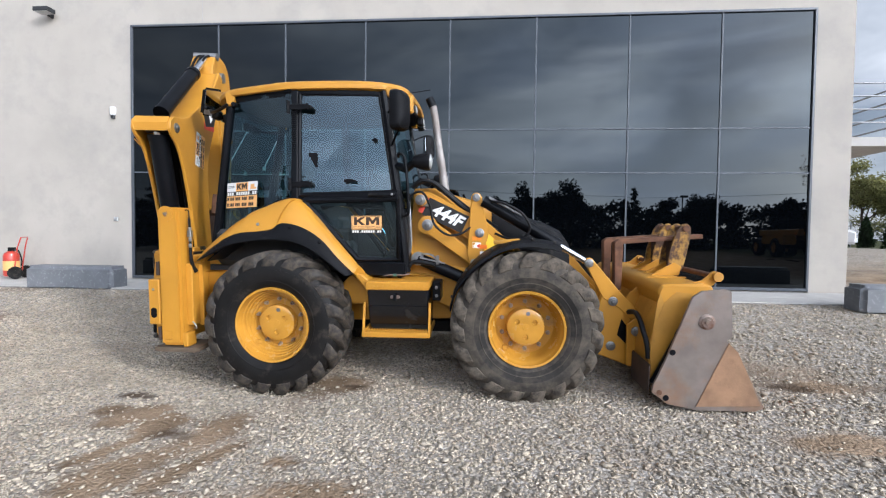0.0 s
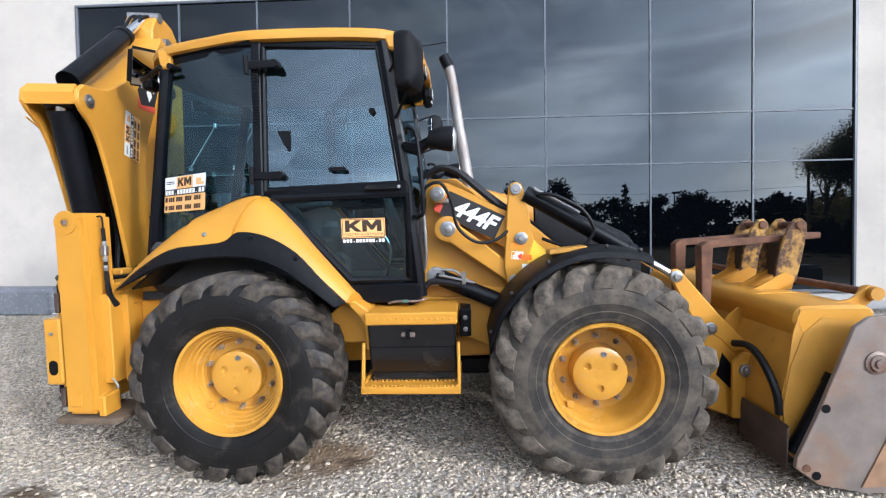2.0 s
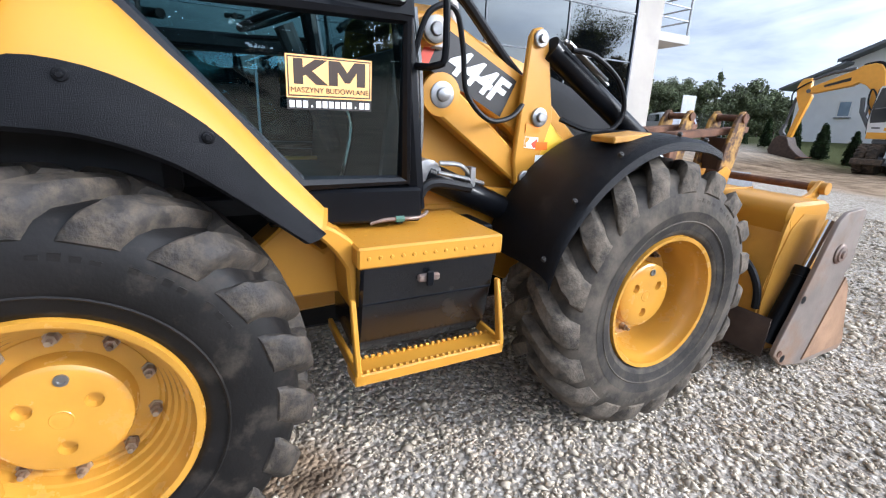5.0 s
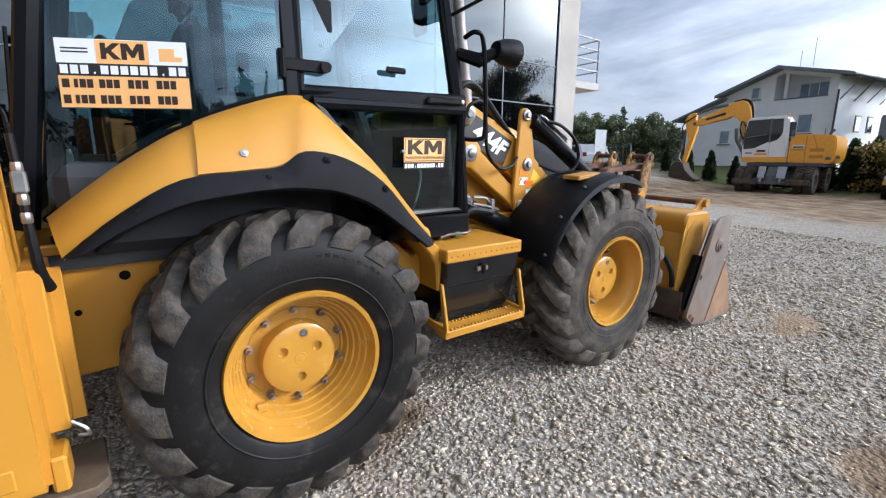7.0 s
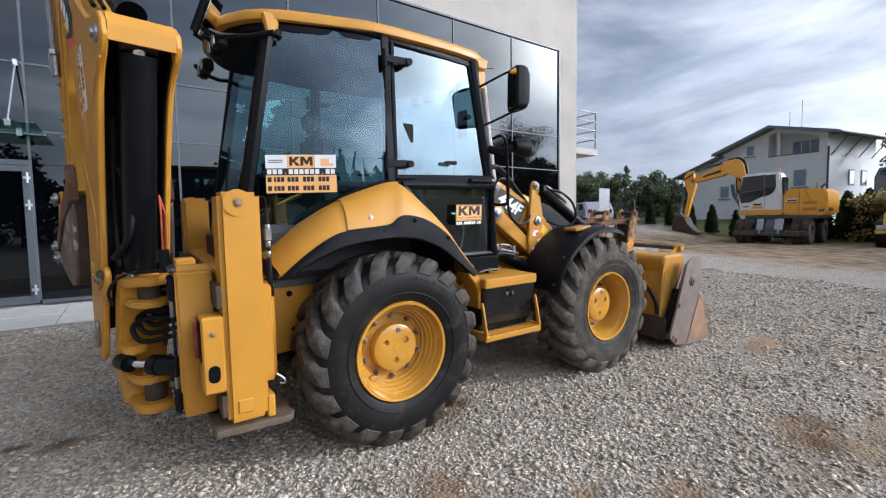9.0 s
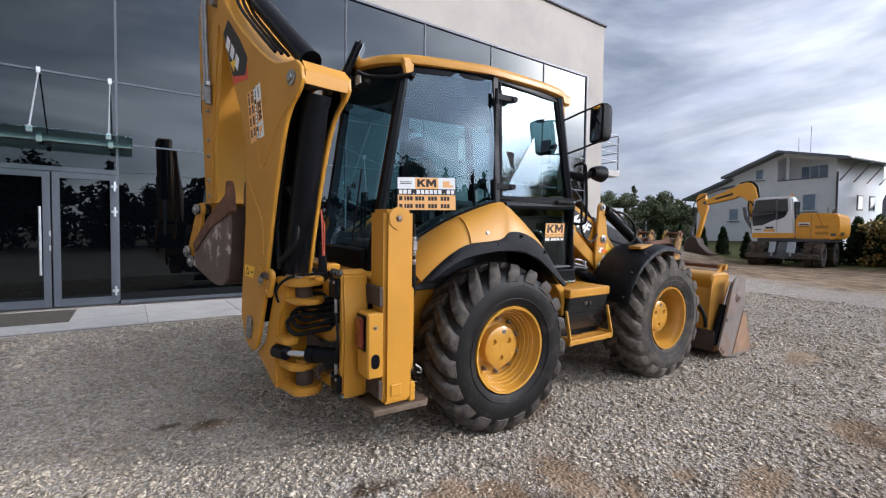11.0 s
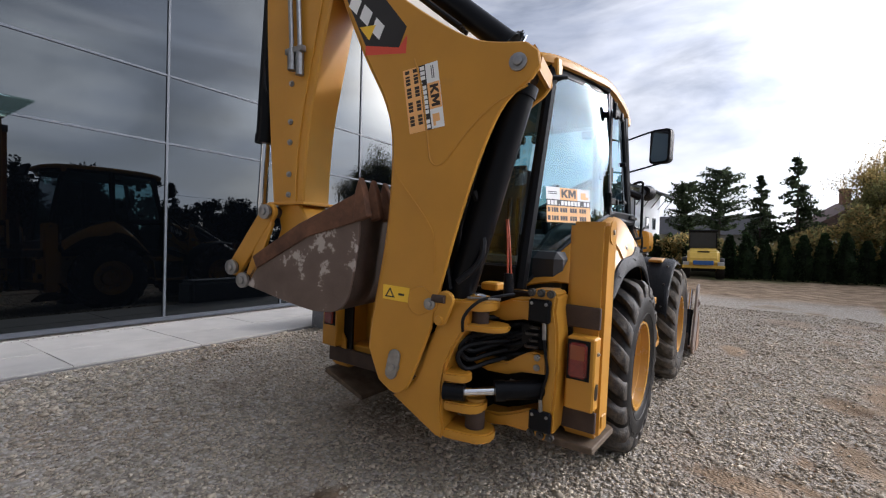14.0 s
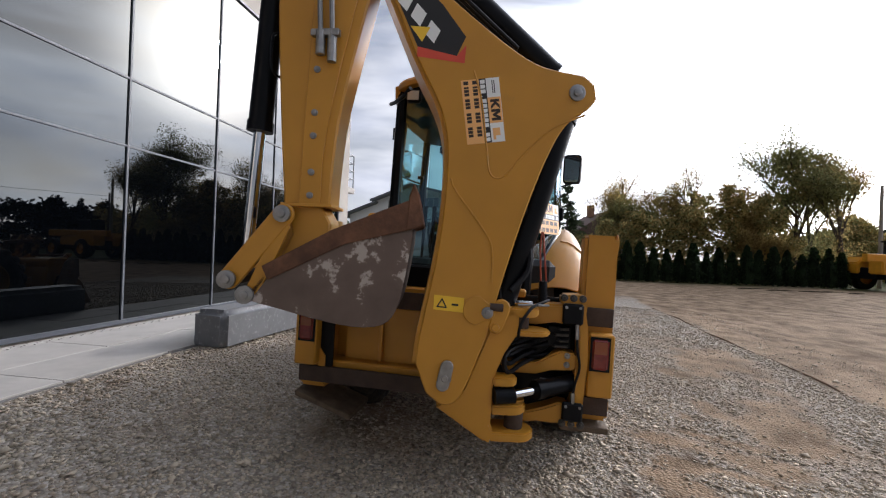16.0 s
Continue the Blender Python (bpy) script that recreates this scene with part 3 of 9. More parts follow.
def make_ground():
    def axis(lo, hi, step, far):
        a = list(np.arange(lo, hi, step))
        v, s = a[-1], step
        while v < far:
            s *= 1.22
            v += s
            a.append(v)
        v, s = a[0], step
        while v > -far:
            s *= 1.22
            v -= s
            a.insert(0, v)
        return np.array(a)

    xs, ys = axis(-8, 13, 0.08, 900), axis(-8, 5, 0.08, 900)
    X, Y = np.meshgrid(xs, ys)
    Z = rise(X, Y)
    co = np.stack([X, Y, Z], -1).reshape(-1, 3)
    w, h = len(xs), len(ys)
    i = (np.arange(h - 1)[:, None] * w + np.arange(w - 1)[None, :]).ravel()
    quads = np.stack([i, i + 1, i + w + 1, i + w], 1)
    me = bpy.data.meshes.new("ground")
    me.from_pydata(co.tolist(), [], quads.tolist())
    zone = me.color_attributes.new("zone", "FLOAT_COLOR", "POINT")
    c = np.zeros((len(co), 4), np.float32)
    c[:, 0], c[:, 1], c[:, 3] = dirt_amount(co[:, 0], co[:, 1]), grass_amount(co[:, 0], co[:, 1]), 1
    c[:, 2] = damp_amount(co[:, 0], co[:, 1])
    zone.data.foreach_set("color", c.ravel())
    me.polygons.foreach_set("use_smooth", np.ones(len(quads), bool))
    m = bpy.data.materials.new("yard_ground")
    m.use_nodes = True
    n, l = m.node_tree.nodes, m.node_tree.links
    p = n["Principled BSDF"]
    p.inputs["Roughness"].default_value, p.inputs["Specular IOR Level"].default_value = 0.92, 0.08
    tex, att = n.new("ShaderNodeTexCoord"), n.new("ShaderNodeAttribute")
    att.attribute_name = "zone"
    sep = n.new("ShaderNodeSeparateColor")
    l.new(att.outputs["Color"], sep.inputs["Color"])
    v = n.new("ShaderNodeTexVoronoi")
    v.inputs["Scale"].default_value = 38
    l.new(tex.outputs["Object"], v.inputs["Vector"])
    cell = n.new("ShaderNodeSeparateColor")
    l.new(v.outputs["Color"], cell.inputs["Color"])
    stone = n.new("ShaderNodeValToRGB")
    e = stone.color_ramp.elements
    e[0].color, e[1].color = (0.26, 0.225, 0.188, 1), (0.55, 0.50, 0.44, 1)
    mid = e.new(0.45)
    mid.color = (0.40, 0.352, 0.288, 1)
    l.new(cell.outputs["Red"], stone.inputs["Fac"])
    gap = n.new("ShaderNodeMapRange")
    gap.inputs["From Min"].default_value, gap.inputs["From Max"].default_value = 0.75, 0.25
    gap.inputs["To Min"].default_value = 0.80
    l.new(v.outputs["Distance"], gap.inputs["Value"])
    nz = n.new("ShaderNodeTexNoise")
    nz.inputs["Scale"].default_value, nz.inputs["Detail"].default_value, nz.inputs["Roughness"].default_value = 1.6, 10, 0.6
    l.new(tex.outputs["Object"], nz.inputs["Vector"])
    soil = n.new("ShaderNodeValToRGB")
    s = soil.color_ramp.elements
    s[0].position, s[1].position = 0.32, 0.70
    s[0].color, s[1].color = (0.120, 0.080, 0.048, 1), (0.41, 0.300, 0.200, 1)
    l.new(nz.outputs["Fac"], soil.inputs["Fac"])
    fine = n.new("ShaderNodeTexNoise")
    fine.inputs["Scale"].default_value, fine.inputs["Detail"].default_value = 22, 8
    l.new(tex.outputs["Object"], fine.inputs["Vector"])
    add = n.new("ShaderNodeMath")
    add.operation = "MULTIPLY_ADD"
    add.inputs[1].default_value, add.inputs[2].default_value = 0.9, -0.45
    l.new(fine.outputs["Fac"], add.inputs[0])
    d1 = n.new("ShaderNodeMath")
    d1.operation = "ADD"
    l.new(sep.outputs["Red"], d1.inputs[0])
    l.new(add.outputs["Value"], d1.inputs[1])
    d2 = n.new("ShaderNodeMapRange")
    d2.inputs["From Min"].default_value, d2.inputs["From Max"].default_value = 0.12, 0.85
    l.new(d1.outputs["Value"], d2.inputs["Value"])
    m1, m2, m0 = n.new("ShaderNodeMix"), n.new("ShaderNodeMix"), n.new("ShaderNodeMix")
    for q in (m0, m1, m2):
        q.data_type = "RGBA"
    m0.blend_type = "MULTIPLY"
    m0.inputs[0].default_value = 1
    l.new(stone.outputs["Color"], m0.inputs[6])
    l.new(gap.outputs["Result"], m0.inputs[7])
    l.new(d2.outputs["Result"], m1.inputs[0])
    l.new(m0.outputs[2], m1.inputs[6])
    l.new(soil.outputs["Color"], m1.inputs[7])
    g = n.new("ShaderNodeValToRGB")
    ge = g.color_ramp.elements
    ge[0].color, ge[1].color = (0.045, 0.065, 0.020, 1), (0.13, 0.125, 0.055, 1)
    l.new(fine.outputs["Fac"], g.inputs["Fac"])
    l.new(sep.outputs["Green"], m2.inputs[0])
    l.new(m1.outputs[2], m2.inputs[6])
    l.new(g.outputs["Color"], m2.inputs[7])
    m3, wet = n.new("ShaderNodeMix"), n.new("ShaderNodeMapRange")
    m3.data_type = "RGBA"
    wet.inputs["From Min"].default_value, wet.inputs["From Max"].default_value = 0.35, 1.0
    l.new(sep.outputs["Blue"], wet.inputs["Value"])
    l.new(wet.outputs["Result"], m3.inputs[0])
    l.new(m2.outputs[2], m3.inputs[6])
    m3.inputs[7].default_value = (0.10, 0.070, 0.046, 1)
    l.new(m3.outputs[2], p.inputs["Base Color"])
    b = n.new("ShaderNodeBump")
    b.inputs["Strength"].default_value, b.inputs["Distance"].default_value = 0.8, 0.02
    hmix = n.new("ShaderNodeMath")
    hmix.operation = "SUBTRACT"
    l.new(fine.outputs["Fac"], hmix.inputs[0])
    l.new(v.outputs["Distance"], hmix.inputs[1])
    l.new(hmix.outputs["Value"], b.inputs["Height"])
    l.new(b.outputs["Normal"], p.inputs["Normal"])
    me.materials.append(m)
    tagged(new("ground", me), "yard of grey crushed stone and brown soil rising to the paving", "ground", kind="structure")


def make_stones():
    """Crushed stone lying on the yard: small angular chips, joined, too many to count."""
    rng = np.random.RandomState(7)
    n = 400000
    x, y = rng.uniform(-8, 10.5, n), rng.uniform(-6.5, 3.6, n)
    dist = -((x - FO.x) * FN.x + (y - FO.y) * FN.y)
    near = np.clip(1.25 - np.hypot(x + 0.4, (y + 1.6) * 1.1) / 7.5, 0.25, 1)
    keep = (rng.rand(n) < near * (1 - 0.93 * np.clip(np.maximum(dirt_amount(x, y), damp_amount(x, y)) * 1.4 - 0.1 + 0.25 * (rng.rand(n) - 0.5), 0, 1))) & (dist > 1.80)
    x, y = x[keep], y[keep]
    k = len(x)
    size = np.clip(rng.lognormal(math.log(0.0128), 0.38, k), 0.006, 0.036) * (1 + 0.25 * (np.hypot(x, y + 1.5) > 4.5))
    base = np.array([(1, 0, 0), (-1, 0, 0), (0, 1, 0), (0, -1, 0), (0, 0, 1), (0, 0, -1)], float)
    v = base[None] * rng.uniform(0.55, 1.25, (k, 6, 1)) + rng.uniform(-0.38, 0.38, (k, 6, 3))
    v = v * rng.uniform(0.6, 1.3, (k, 1, 3))
    q = rng.normal(size=(k, 4))
    q /= np.linalg.norm(q, axis=1, keepdims=True)
    w_, a, b, c = q.T
    R = np.stack([1 - 2 * (b * b + c * c), 2 * (a * b - c * w_), 2 * (a * c + b * w_), 2 * (a * b + c * w_), 1 - 2 * (a * a + c * c), 2 * (b * c - a * w_), 2 * (a * c - b * w_), 2 * (b * c + a * w_), 1 - 2 * (a * a + b * b)], 1).reshape(k, 3, 3)
    v = np.einsum("kij,kvj->kvi", R, v) * size[:, None, None]
    v[:, :, 2] *= 0.50
    v += np.stack([x, y, rise(x, y) + size * rng.uniform(0.0, 0.45, k)], 1)[:, None, :]
    tri = np.array([(0, 2, 4), (2, 1, 4), (1, 3, 4), (3, 0, 4), (2, 0, 5), (1, 2, 5), (3, 1, 5), (0, 3, 5)])
    f = (tri[None] + 6 * np.arange(k)[:, None, None]).reshape(-1, 3)
    me = bpy.data.meshes.new("gravel")
    me.vertices.add(6 * k)
    me.vertices.foreach_set("co", v.astype(np.float32).ravel())
    me.loops.add(3 * len(f))
    me.loops.foreach_set("vertex_index", f.astype(np.int32).ravel())
    me.polygons.add(len(f))
    me.polygons.foreach_set("loop_start", (3 * np.arange(len(f))).astype(np.int32))
    me.update(calc_edges=True)
    me.materials.append(STONE)
    tagged(new("gravel", me), "loose angular grey and tan crushed stone on the yard", "gravel", kind="stuff")


make_ground()
make_stones()


# ---- showroom building ----
def make_building():
    S0, S1, ST, SB, ROOF = -3.81, 11.78, 6.475, 0.385, 8.15
    b = fbox(-14, S0, 0, 0.3, -0.4, ROOF, 0.0)
    fbox(S1, 12.56, 0, 0.3, -0.4, ROOF, 0.0, b)
    fbox(S0, S1, 0, 0.3, ST, ROOF, 0.0, b)
    fbox(S0, S1, 0.04, 0.3, -0.4, SB, 0.0, b)
    tagged(part("wall_front", b, CONCRETE), "pale grey concrete panel wall of the showroom", "wall", kind="structure")
    b = fbox(12.26, 12.56, 0.3, 16, -0.4, ROOF, 0.0)
    tagged(part("wall_side", b, CONCRETE), "pale grey concrete side wall", "wall", kind="structure")
    b = fbox(-14, 12.26, 15.7, 16, -0.4, ROOF, 0.0)
    fbox(-14, -13.7, 0.3, 15.7, -0.4, ROOF, 0.0, b)
    tagged(part("wall_back", b, CONCRETE), "pale grey concrete back wall", "wall", kind="structure")
    b = fbox(-13.7, 12.26, 0.3, 15.7, ROOF - 0.5, ROOF - 0.25, 0.0)
    tagged(part("roof", b, ROOF_DARK), "flat dark roof deck behind the parapet", "roof", kind="structure")
    b = fbox(-14.05, 12.63, -0.06, 0.36, ROOF + 0.003, ROOF + 0.05, 0.006)
    fbox(12.20, 12.63, 0.37, 16.05, ROOF + 0.003, ROOF + 0.05, 0.006, b)
    tagged(part("trim", b, ROOF_DARK), "dark metal coping along the parapet", "coping", kind="structure")
    for s in (-9.0, -2.0):
        b = fbox(s, s + 0.012, -0.003, 0.0, ST + 0.03 if s > S0 else 0, ROOF, 0.0)
        tagged(part("trim", b, mat("joint", (0.36, 0.345, 0.325), 0.9)), "narrow joint between concrete panels", "joint", kind="structure")

    win = empty("window_1", "tall dark mirror-glazed curtain wall with thin grey mullions", "window")
    win["kind"] = "structure"
    cols = (S0, -1.60, 0.04, 1.95, 3.91, 5.85, 7.89, 9.85, S1)
    rows = (SB, 2.955, 3.93, ST)
    b = fbox(S0, S1, -0.02, 0.08, ST - 0.05, ST, 0.004)
    for s in (S0, S1 - 0.05):
        fbox(s, s + 0.05, -0.02, 0.08, SB, ST - 0.05, 0.004, b)
    fbox(S0 + 0.05, -1.65, -0.02, 0.08, SB, SB + 0.06, 0.004, b)
    fbox(0.06, S1 - 0.05, -0.02, 0.08, SB, SB + 0.06, 0.004, b)
    part("window_frame", b, ALU, win)
    for s in cols[1:-1]:
        part("mullion", fbox(s - 0.016, s + 0.016, -0.002, 0.07, SB + 0.06, ST - 0.05, 0.0), MULLION, win)
    for z in rows[1:-1]:
        part("transom", fbox(S0 + 0.05, S1 - 0.05, 0.001, 0.06, z - 0.014, z + 0.014, 0.0), MULLION, win)
    rng = random.Random(4)
    for i, (a, c) in enumerate(zip(cols, cols[1:])):
        for z0, z1 in zip(rows, rows[1:]):
            if i == 1 and z0 == SB:
                z0 = 2.53
            t = 0.020
            bm = fbox(a + 0.004, c - 0.004, t, t + 0.012, z0 + 0.004, z1 - 0.004, 0.0)
            # each pane leans a touch, so that the mirrored sky breaks from pane to pane
            lean, turn = rng.uniform(-0.0012, 0.0012), rng.uniform(-0.0012, 0.0012)
            for v in bm.verts:
                s = (v.co - FO).dot(FU)
                v.co += FN * (lean * (v.co.z - (z0 + z1) / 2) + turn * (s - (a + c) / 2))
            part("pane", bm, FACADE_GLASS, win)

    door = empty("door_1", "grey aluminium double glass door with a long bar handle, closed", "door")
    door["kind"] = "structure"
    for a, c in ((-1.60, -0.77), (-0.77, 0.04)):
        b = fbox(a + 0.01, a + 0.10, -0.02, 0.05, 0.40, 2.45)
        fbox(c - 0.10, c - 0.01, -0.02, 0.05, 0.40, 2.45, 0.004, b)
        fbox(a + 0.10, c - 0.10, -0.018, 0.05, 0.40, 0.52, 0.004, b)
        fbox(a + 0.10, c - 0.10, -0.018, 0.05, 2.36, 2.45, 0.004, b)
        leaf = part("door_leaf", b, ALU, door)
        part("pane", fbox(a + 0.10, c - 0.10, 0.012, 0.024, 0.52, 2.36, 0.0), FACADE_GLASS, leaf)
    part("door_head", fbox(-1.60, 0.04, -0.016, 0.06, 2.455, 2.53), ALU, door)
    b = tube([F(-0.89, -0.10, 0.90), F(-0.89, -0.10, 1.92)], 0.017, 10)
    for z in (1.02, 1.80):
        tube([F(-0.89, -0.10, z), F(-0.89, -0.015, z)], 0.009, 8, bm=b)
    part("door_handle", b, ALU_LIGHT, door, "long round brushed steel bar handle")
    for z in (0.61, 1.87, 2.27):
        b = fbox(-0.045, 0.035, -0.045, -0.022, z - 0.02, z + 0.02)
        for dz in (-0.045, 0.045):
            tube([F(0.0, -0.045, z + dz - 0.03), F(0.0, -0.045, z + dz + 0.03)], 0.016, 8, bm=b)
        part("hinge", b, ALU_LIGHT, door, "pale steel door hinge")
    b = fbox(-0.80, -0.775, -0.03, -0.02, 1.48, 1.56)
    fbox(-0.80, -0.775, -0.03, -0.02, 1.26, 1.34, 0.004, b)
    part("lock", b, ALU_LIGHT, door)

    can = empty("canopy", "frameless glass canopy hung over the entrance on steel rods", "canopy")
    part("glass_sheet", fbox(-2.35, 0.24, -1.05, -0.06, 2.90, 2.918, 0.003), glass("canopy_glass", (0.66, 0.76, 0.71), 1.5), can)
    part("edge_bar", fbox(-2.35, 0.24, -0.055, -0.004, 2.895, 2.925), ALU_LIGHT, can)
    for s in (-1.75, -0.88, -0.04):
        part("tie_rod", tube([F(s, -0.03, 3.90), F(s, -0.88, 2.93)], 0.011, 8), ALU_LIGHT, can)
        b = fbox(s - 0.03, s + 0.03, -0.91, -0.85, 2.87, 2.95)
        part("clamp", b, ALU_LIGHT, can)
        part("clamp", fbox(s - 0.03, s + 0.03, -0.14, -0.08, 2.86, 2.96), ALU_LIGHT, can)
        part("anchor", fbox(s - 0.025, s + 0.025, -0.05, 0.01, 3.87, 3.96), ALU_LIGHT, can)

    # paving along the wall, with a slotted drain
    base = fbox(-14, 13.5, -1.76, -0.005, -0.3, 0.337, 0.0)
    pav = tagged(part("pavement", base, mat("paving_bed", (0.22, 0.21, 0.20), 0.95)), "pale concrete paving slabs along the showroom front", "pavement", kind="structure")
    s = -13.9
    while s < 13.4:
        for d0, d1 in ((-1.75, -0.96), (-0.95, -0.17)):
            off = 0.0
            part("paving_slab", fbox(s + off + 0.004, s + off + 1.186, d0 + 0.003, d1 - 0.003, 0.338, 0.360 + 0.002 * math.sin(s * 7 + d0 * 5), 0.004), PAVER, pav)
        s += 1.19
    part("drain_channel", fbox(-13.9, 13.4, -0.165, -0.012, 0.3385, 0.342, 0.0), BLACK, pav)
    b = bmesh.new()
    k = -13.9
    while k < 13.4:
        for d in (-0.155, -0.105, -0.055):
            o = 0.07 if d == -0.105 else 0.0
            fbox(k + o, k + o + 0.115, d, d + 0.036, 0.3425, 0.359, 0.0, b)
        k += 0.14
    part("drain_grate", b, PAVER, pav, "slotted grate of a drain channel")["kind"] = "stuff"
    b = fbox(-1.95, -0.48, -1.25, -0.20, 0.363, 0.378, 0.004)
    tagged(part("doormat", b, mat("coir_mat", (0.10, 0.085, 0.065), 0.95, spread=0.25, scale=30, bump=0.6, bump_scale=220)), "brown ribbed doormat lying on the paving", "doormat")

    # balcony on the side wall
    bal = empty("balcony", "steel balcony with pale horizontal rails on the side wall", "balcony")
    part("deck", fbox(12.56, 14.1, 0.35, 4.0, 3.60, 3.80), PAVER, bal)
    for s, d in ((12.62, 0.40), (14.05, 0.40), (14.05, 2.2), (14.05, 3.9)):
        part("post", tube([F(s, d, 3.80), F(s, d, 5.0)], 0.028, 8), STEEL_FENCE, bal)
    for z in (4.13, 4.42, 4.71, 5.0):
        part("rail", tube([F(12.62, 0.40, z), F(14.05, 0.40, z), F(14.05, 3.9, z)], 0.020, 8), STEEL_FENCE, bal)

    # small fittings on the front wall
    al = empty("alarm_siren", "small white alarm box fixed to the concrete wall", "alarm")
    part("housing", fbox(-4.31, -4.18, -0.08, -0.003, 4.32, 4.52, 0.02), WHITE, al)
    part("lens", fbox(-4.29, -4.20, -0.075, -0.01, 4.24, 4.318, 0.015), INTERIOR, al)
    so = empty("wall_socket", "small grey outdoor socket on the concrete wall", "socket")
    part("housing", fbox(-4.25, -4.15, -0.05, -0.003, 1.76, 1.86, 0.01), ALU_LIGHT, so)
    fl = empty("floodlight", "black floodlight on the concrete wall above the yard", "floodlight")
    b = fbox(-6.0, -5.62, -0.34, -0.12, 6.72, 6.82, 0.01)
    part("housing", b, INTERIOR, fl)
    part("bracket", fbox(-5.84, -5.78, -0.12, -0.003, 6.68, 6.86), INTERIOR, fl)
    part("lens", fbox(-5.97, -5.65, -0.32, -0.14, 6.708, 6.717, 0.0), LAMP_CLEAR, fl)


make_building()


def granite_block(x, y, turn, label):
    """A rough-cut kerb-like block, rounded along its long edges."""
    b = box(0, 1.9, -0.24, 0.24, -0.05, 0.46, 0.07, seg=3)
    bmesh.ops.subdivide_edges(b, edges=[e for e in b.edges if e.calc_length() > 0.3], cuts=6, use_grid_fill=True)
    for v in b.verts:
        v.co += 0.006 * noise.noise_vector(v.co * 5)
    ob = part("granite_block", b, GRANITE, None, sharp=50)
    ob.matrix_basis = pose(x, y, float(rise(np.array(x), np.array(y))) - 0.0, 0, 0, turn)
    tagged(ob, label, "stone block", "granite blocks along the paving")


granite_block(0.42, 3.22, -3.0, "grey rough granite block lying at the paving edge")
granite_block(-7.45, 3.42, 1.5, "grey rough granite block with pale scrapes by the wall")
granite_block(8.2, 3.05, -2.0, "grey rough granite block at the end of the paving")


def make_extinguisher():
    e = empty("fire_extinguisher_trolley", "red wheeled fire extinguisher with a tube handle by the wall", "extinguisher", m=pose(-9.2, 4.45, 0.362, 0, 0, 20))
    part("cylinder", lathe([(0, 0.06), (0.13, 0.06), (0.15, 0.10), (0.15, 0.52), (0.13, 0.60), (0.06, 0.65), (0, 0.65)], (0, 0, 0), (0, 0, 1), 24), FIRE_RED, e)
    part("valve", box(-0.05, 0.07, -0.05, 0.05, 0.65, 0.74, 0.01), PLASTIC, e)
    part("hose", tube([(0.06, 0, 0.70), (0.17, -0.05, 0.66), (0.19, 0.02, 0.45), (0.15, 0.08, 0.3)], 0.014, 8, 5), HOSE, e)
    part("label_plate", lathe([(0.152, 0.2), (0.152, 0.42)], (0, 0, 0), (0, 0, 1), 24), ORANGE_STICKER, e)
    part("handle", tube([(0.12, -0.14, 0.1), (0.2, -0.14, 0.75), (0.26, -0.12, 0.98), (0.26, 0.12, 0.98), (0.2, 0.14, 0.75), (0.12, 0.14, 0.1)], 0.013, 8), FIRE_RED, e)
    for y in (-0.2, 0.2):
        part("wheel", lathe([(0, -0.03), (0.06, -0.03), (0.06, -0.02), (0.14, -0.03), (0.15, 0), (0.14, 0.03), (0.06, 0.02), (0.06, 0.03), (0, 0.03)], (0.18, y, 0.15), (0, 1, 0), 24), RUBBER, e)


make_extinguisher()
b = tube([(x, -4.74 + 0.05 * math.sin(x * 1.3) + 0.025 * math.sin(x * 4.1), float(rise(np.array(x), np.array(-4.74))) + 0.004 + 0.014 * math.sin(x * 2.3 + 1)) for x in np.arange(-0.6, 11.0, 0.3)], 0.018, 6)
tagged(part("edging_strip", b, mat("edging", (0.20, 0.13, 0.08), 0.9, spread=0.4, scale=5)), "half-buried dark edging strip between gravel and soil", "edging", kind="structure")


# ---- far surroundings ----
def leaf_cloud(name, centres, spread, count, size, material, parent, seed, flat=0.75):
    """Many small leaf cards, two triangles each, scattered about twig ends."""
    rng = np.random.RandomState(seed)
    c = np.array(centres)
    idx = rng.randint(0, len(c), count)
    off = rng.normal(size=(count, 3))
    off *= (rng.rand(count, 1) ** 0.5) * spread / np.maximum(np.linalg.norm(off, axis=1, keepdims=True), 1e-6)
    off[:, 2] *= flat
    p = c[idx] + off
    a = rng.normal(size=(count, 3))
    a /= np.linalg.norm(a, axis=1, keepdims=True)
    b = np.cross(a, rng.normal(size=(count, 3)))
    b /= np.maximum(np.linalg.norm(b, axis=1, keepdims=True), 1e-6)
    s = size * rng.uniform(0.6, 1.4, (count, 1))
    v = np.stack([p - a * s, p + b * s * 0.6, p + a * s, p - b * s * 0.6], 1).reshape(-1, 3)
    f = (np.arange(count)[:, None] * 4 + np.arange(4)[None]).tolist()
    me = bpy.data.meshes.new(name)
    me.from_pydata(v.tolist(), [], f)
    me.materials.append(material)
    ob = new(name, me)
    ob.parent = parent
    return ob


def stand(x, y, turn=0.0, lift=0.0):
    """A pose on the ground at (x, y)."""
    return pose(x, y, float(rise(np.array(x), np.array(y))) + lift, 0, 0, turn)


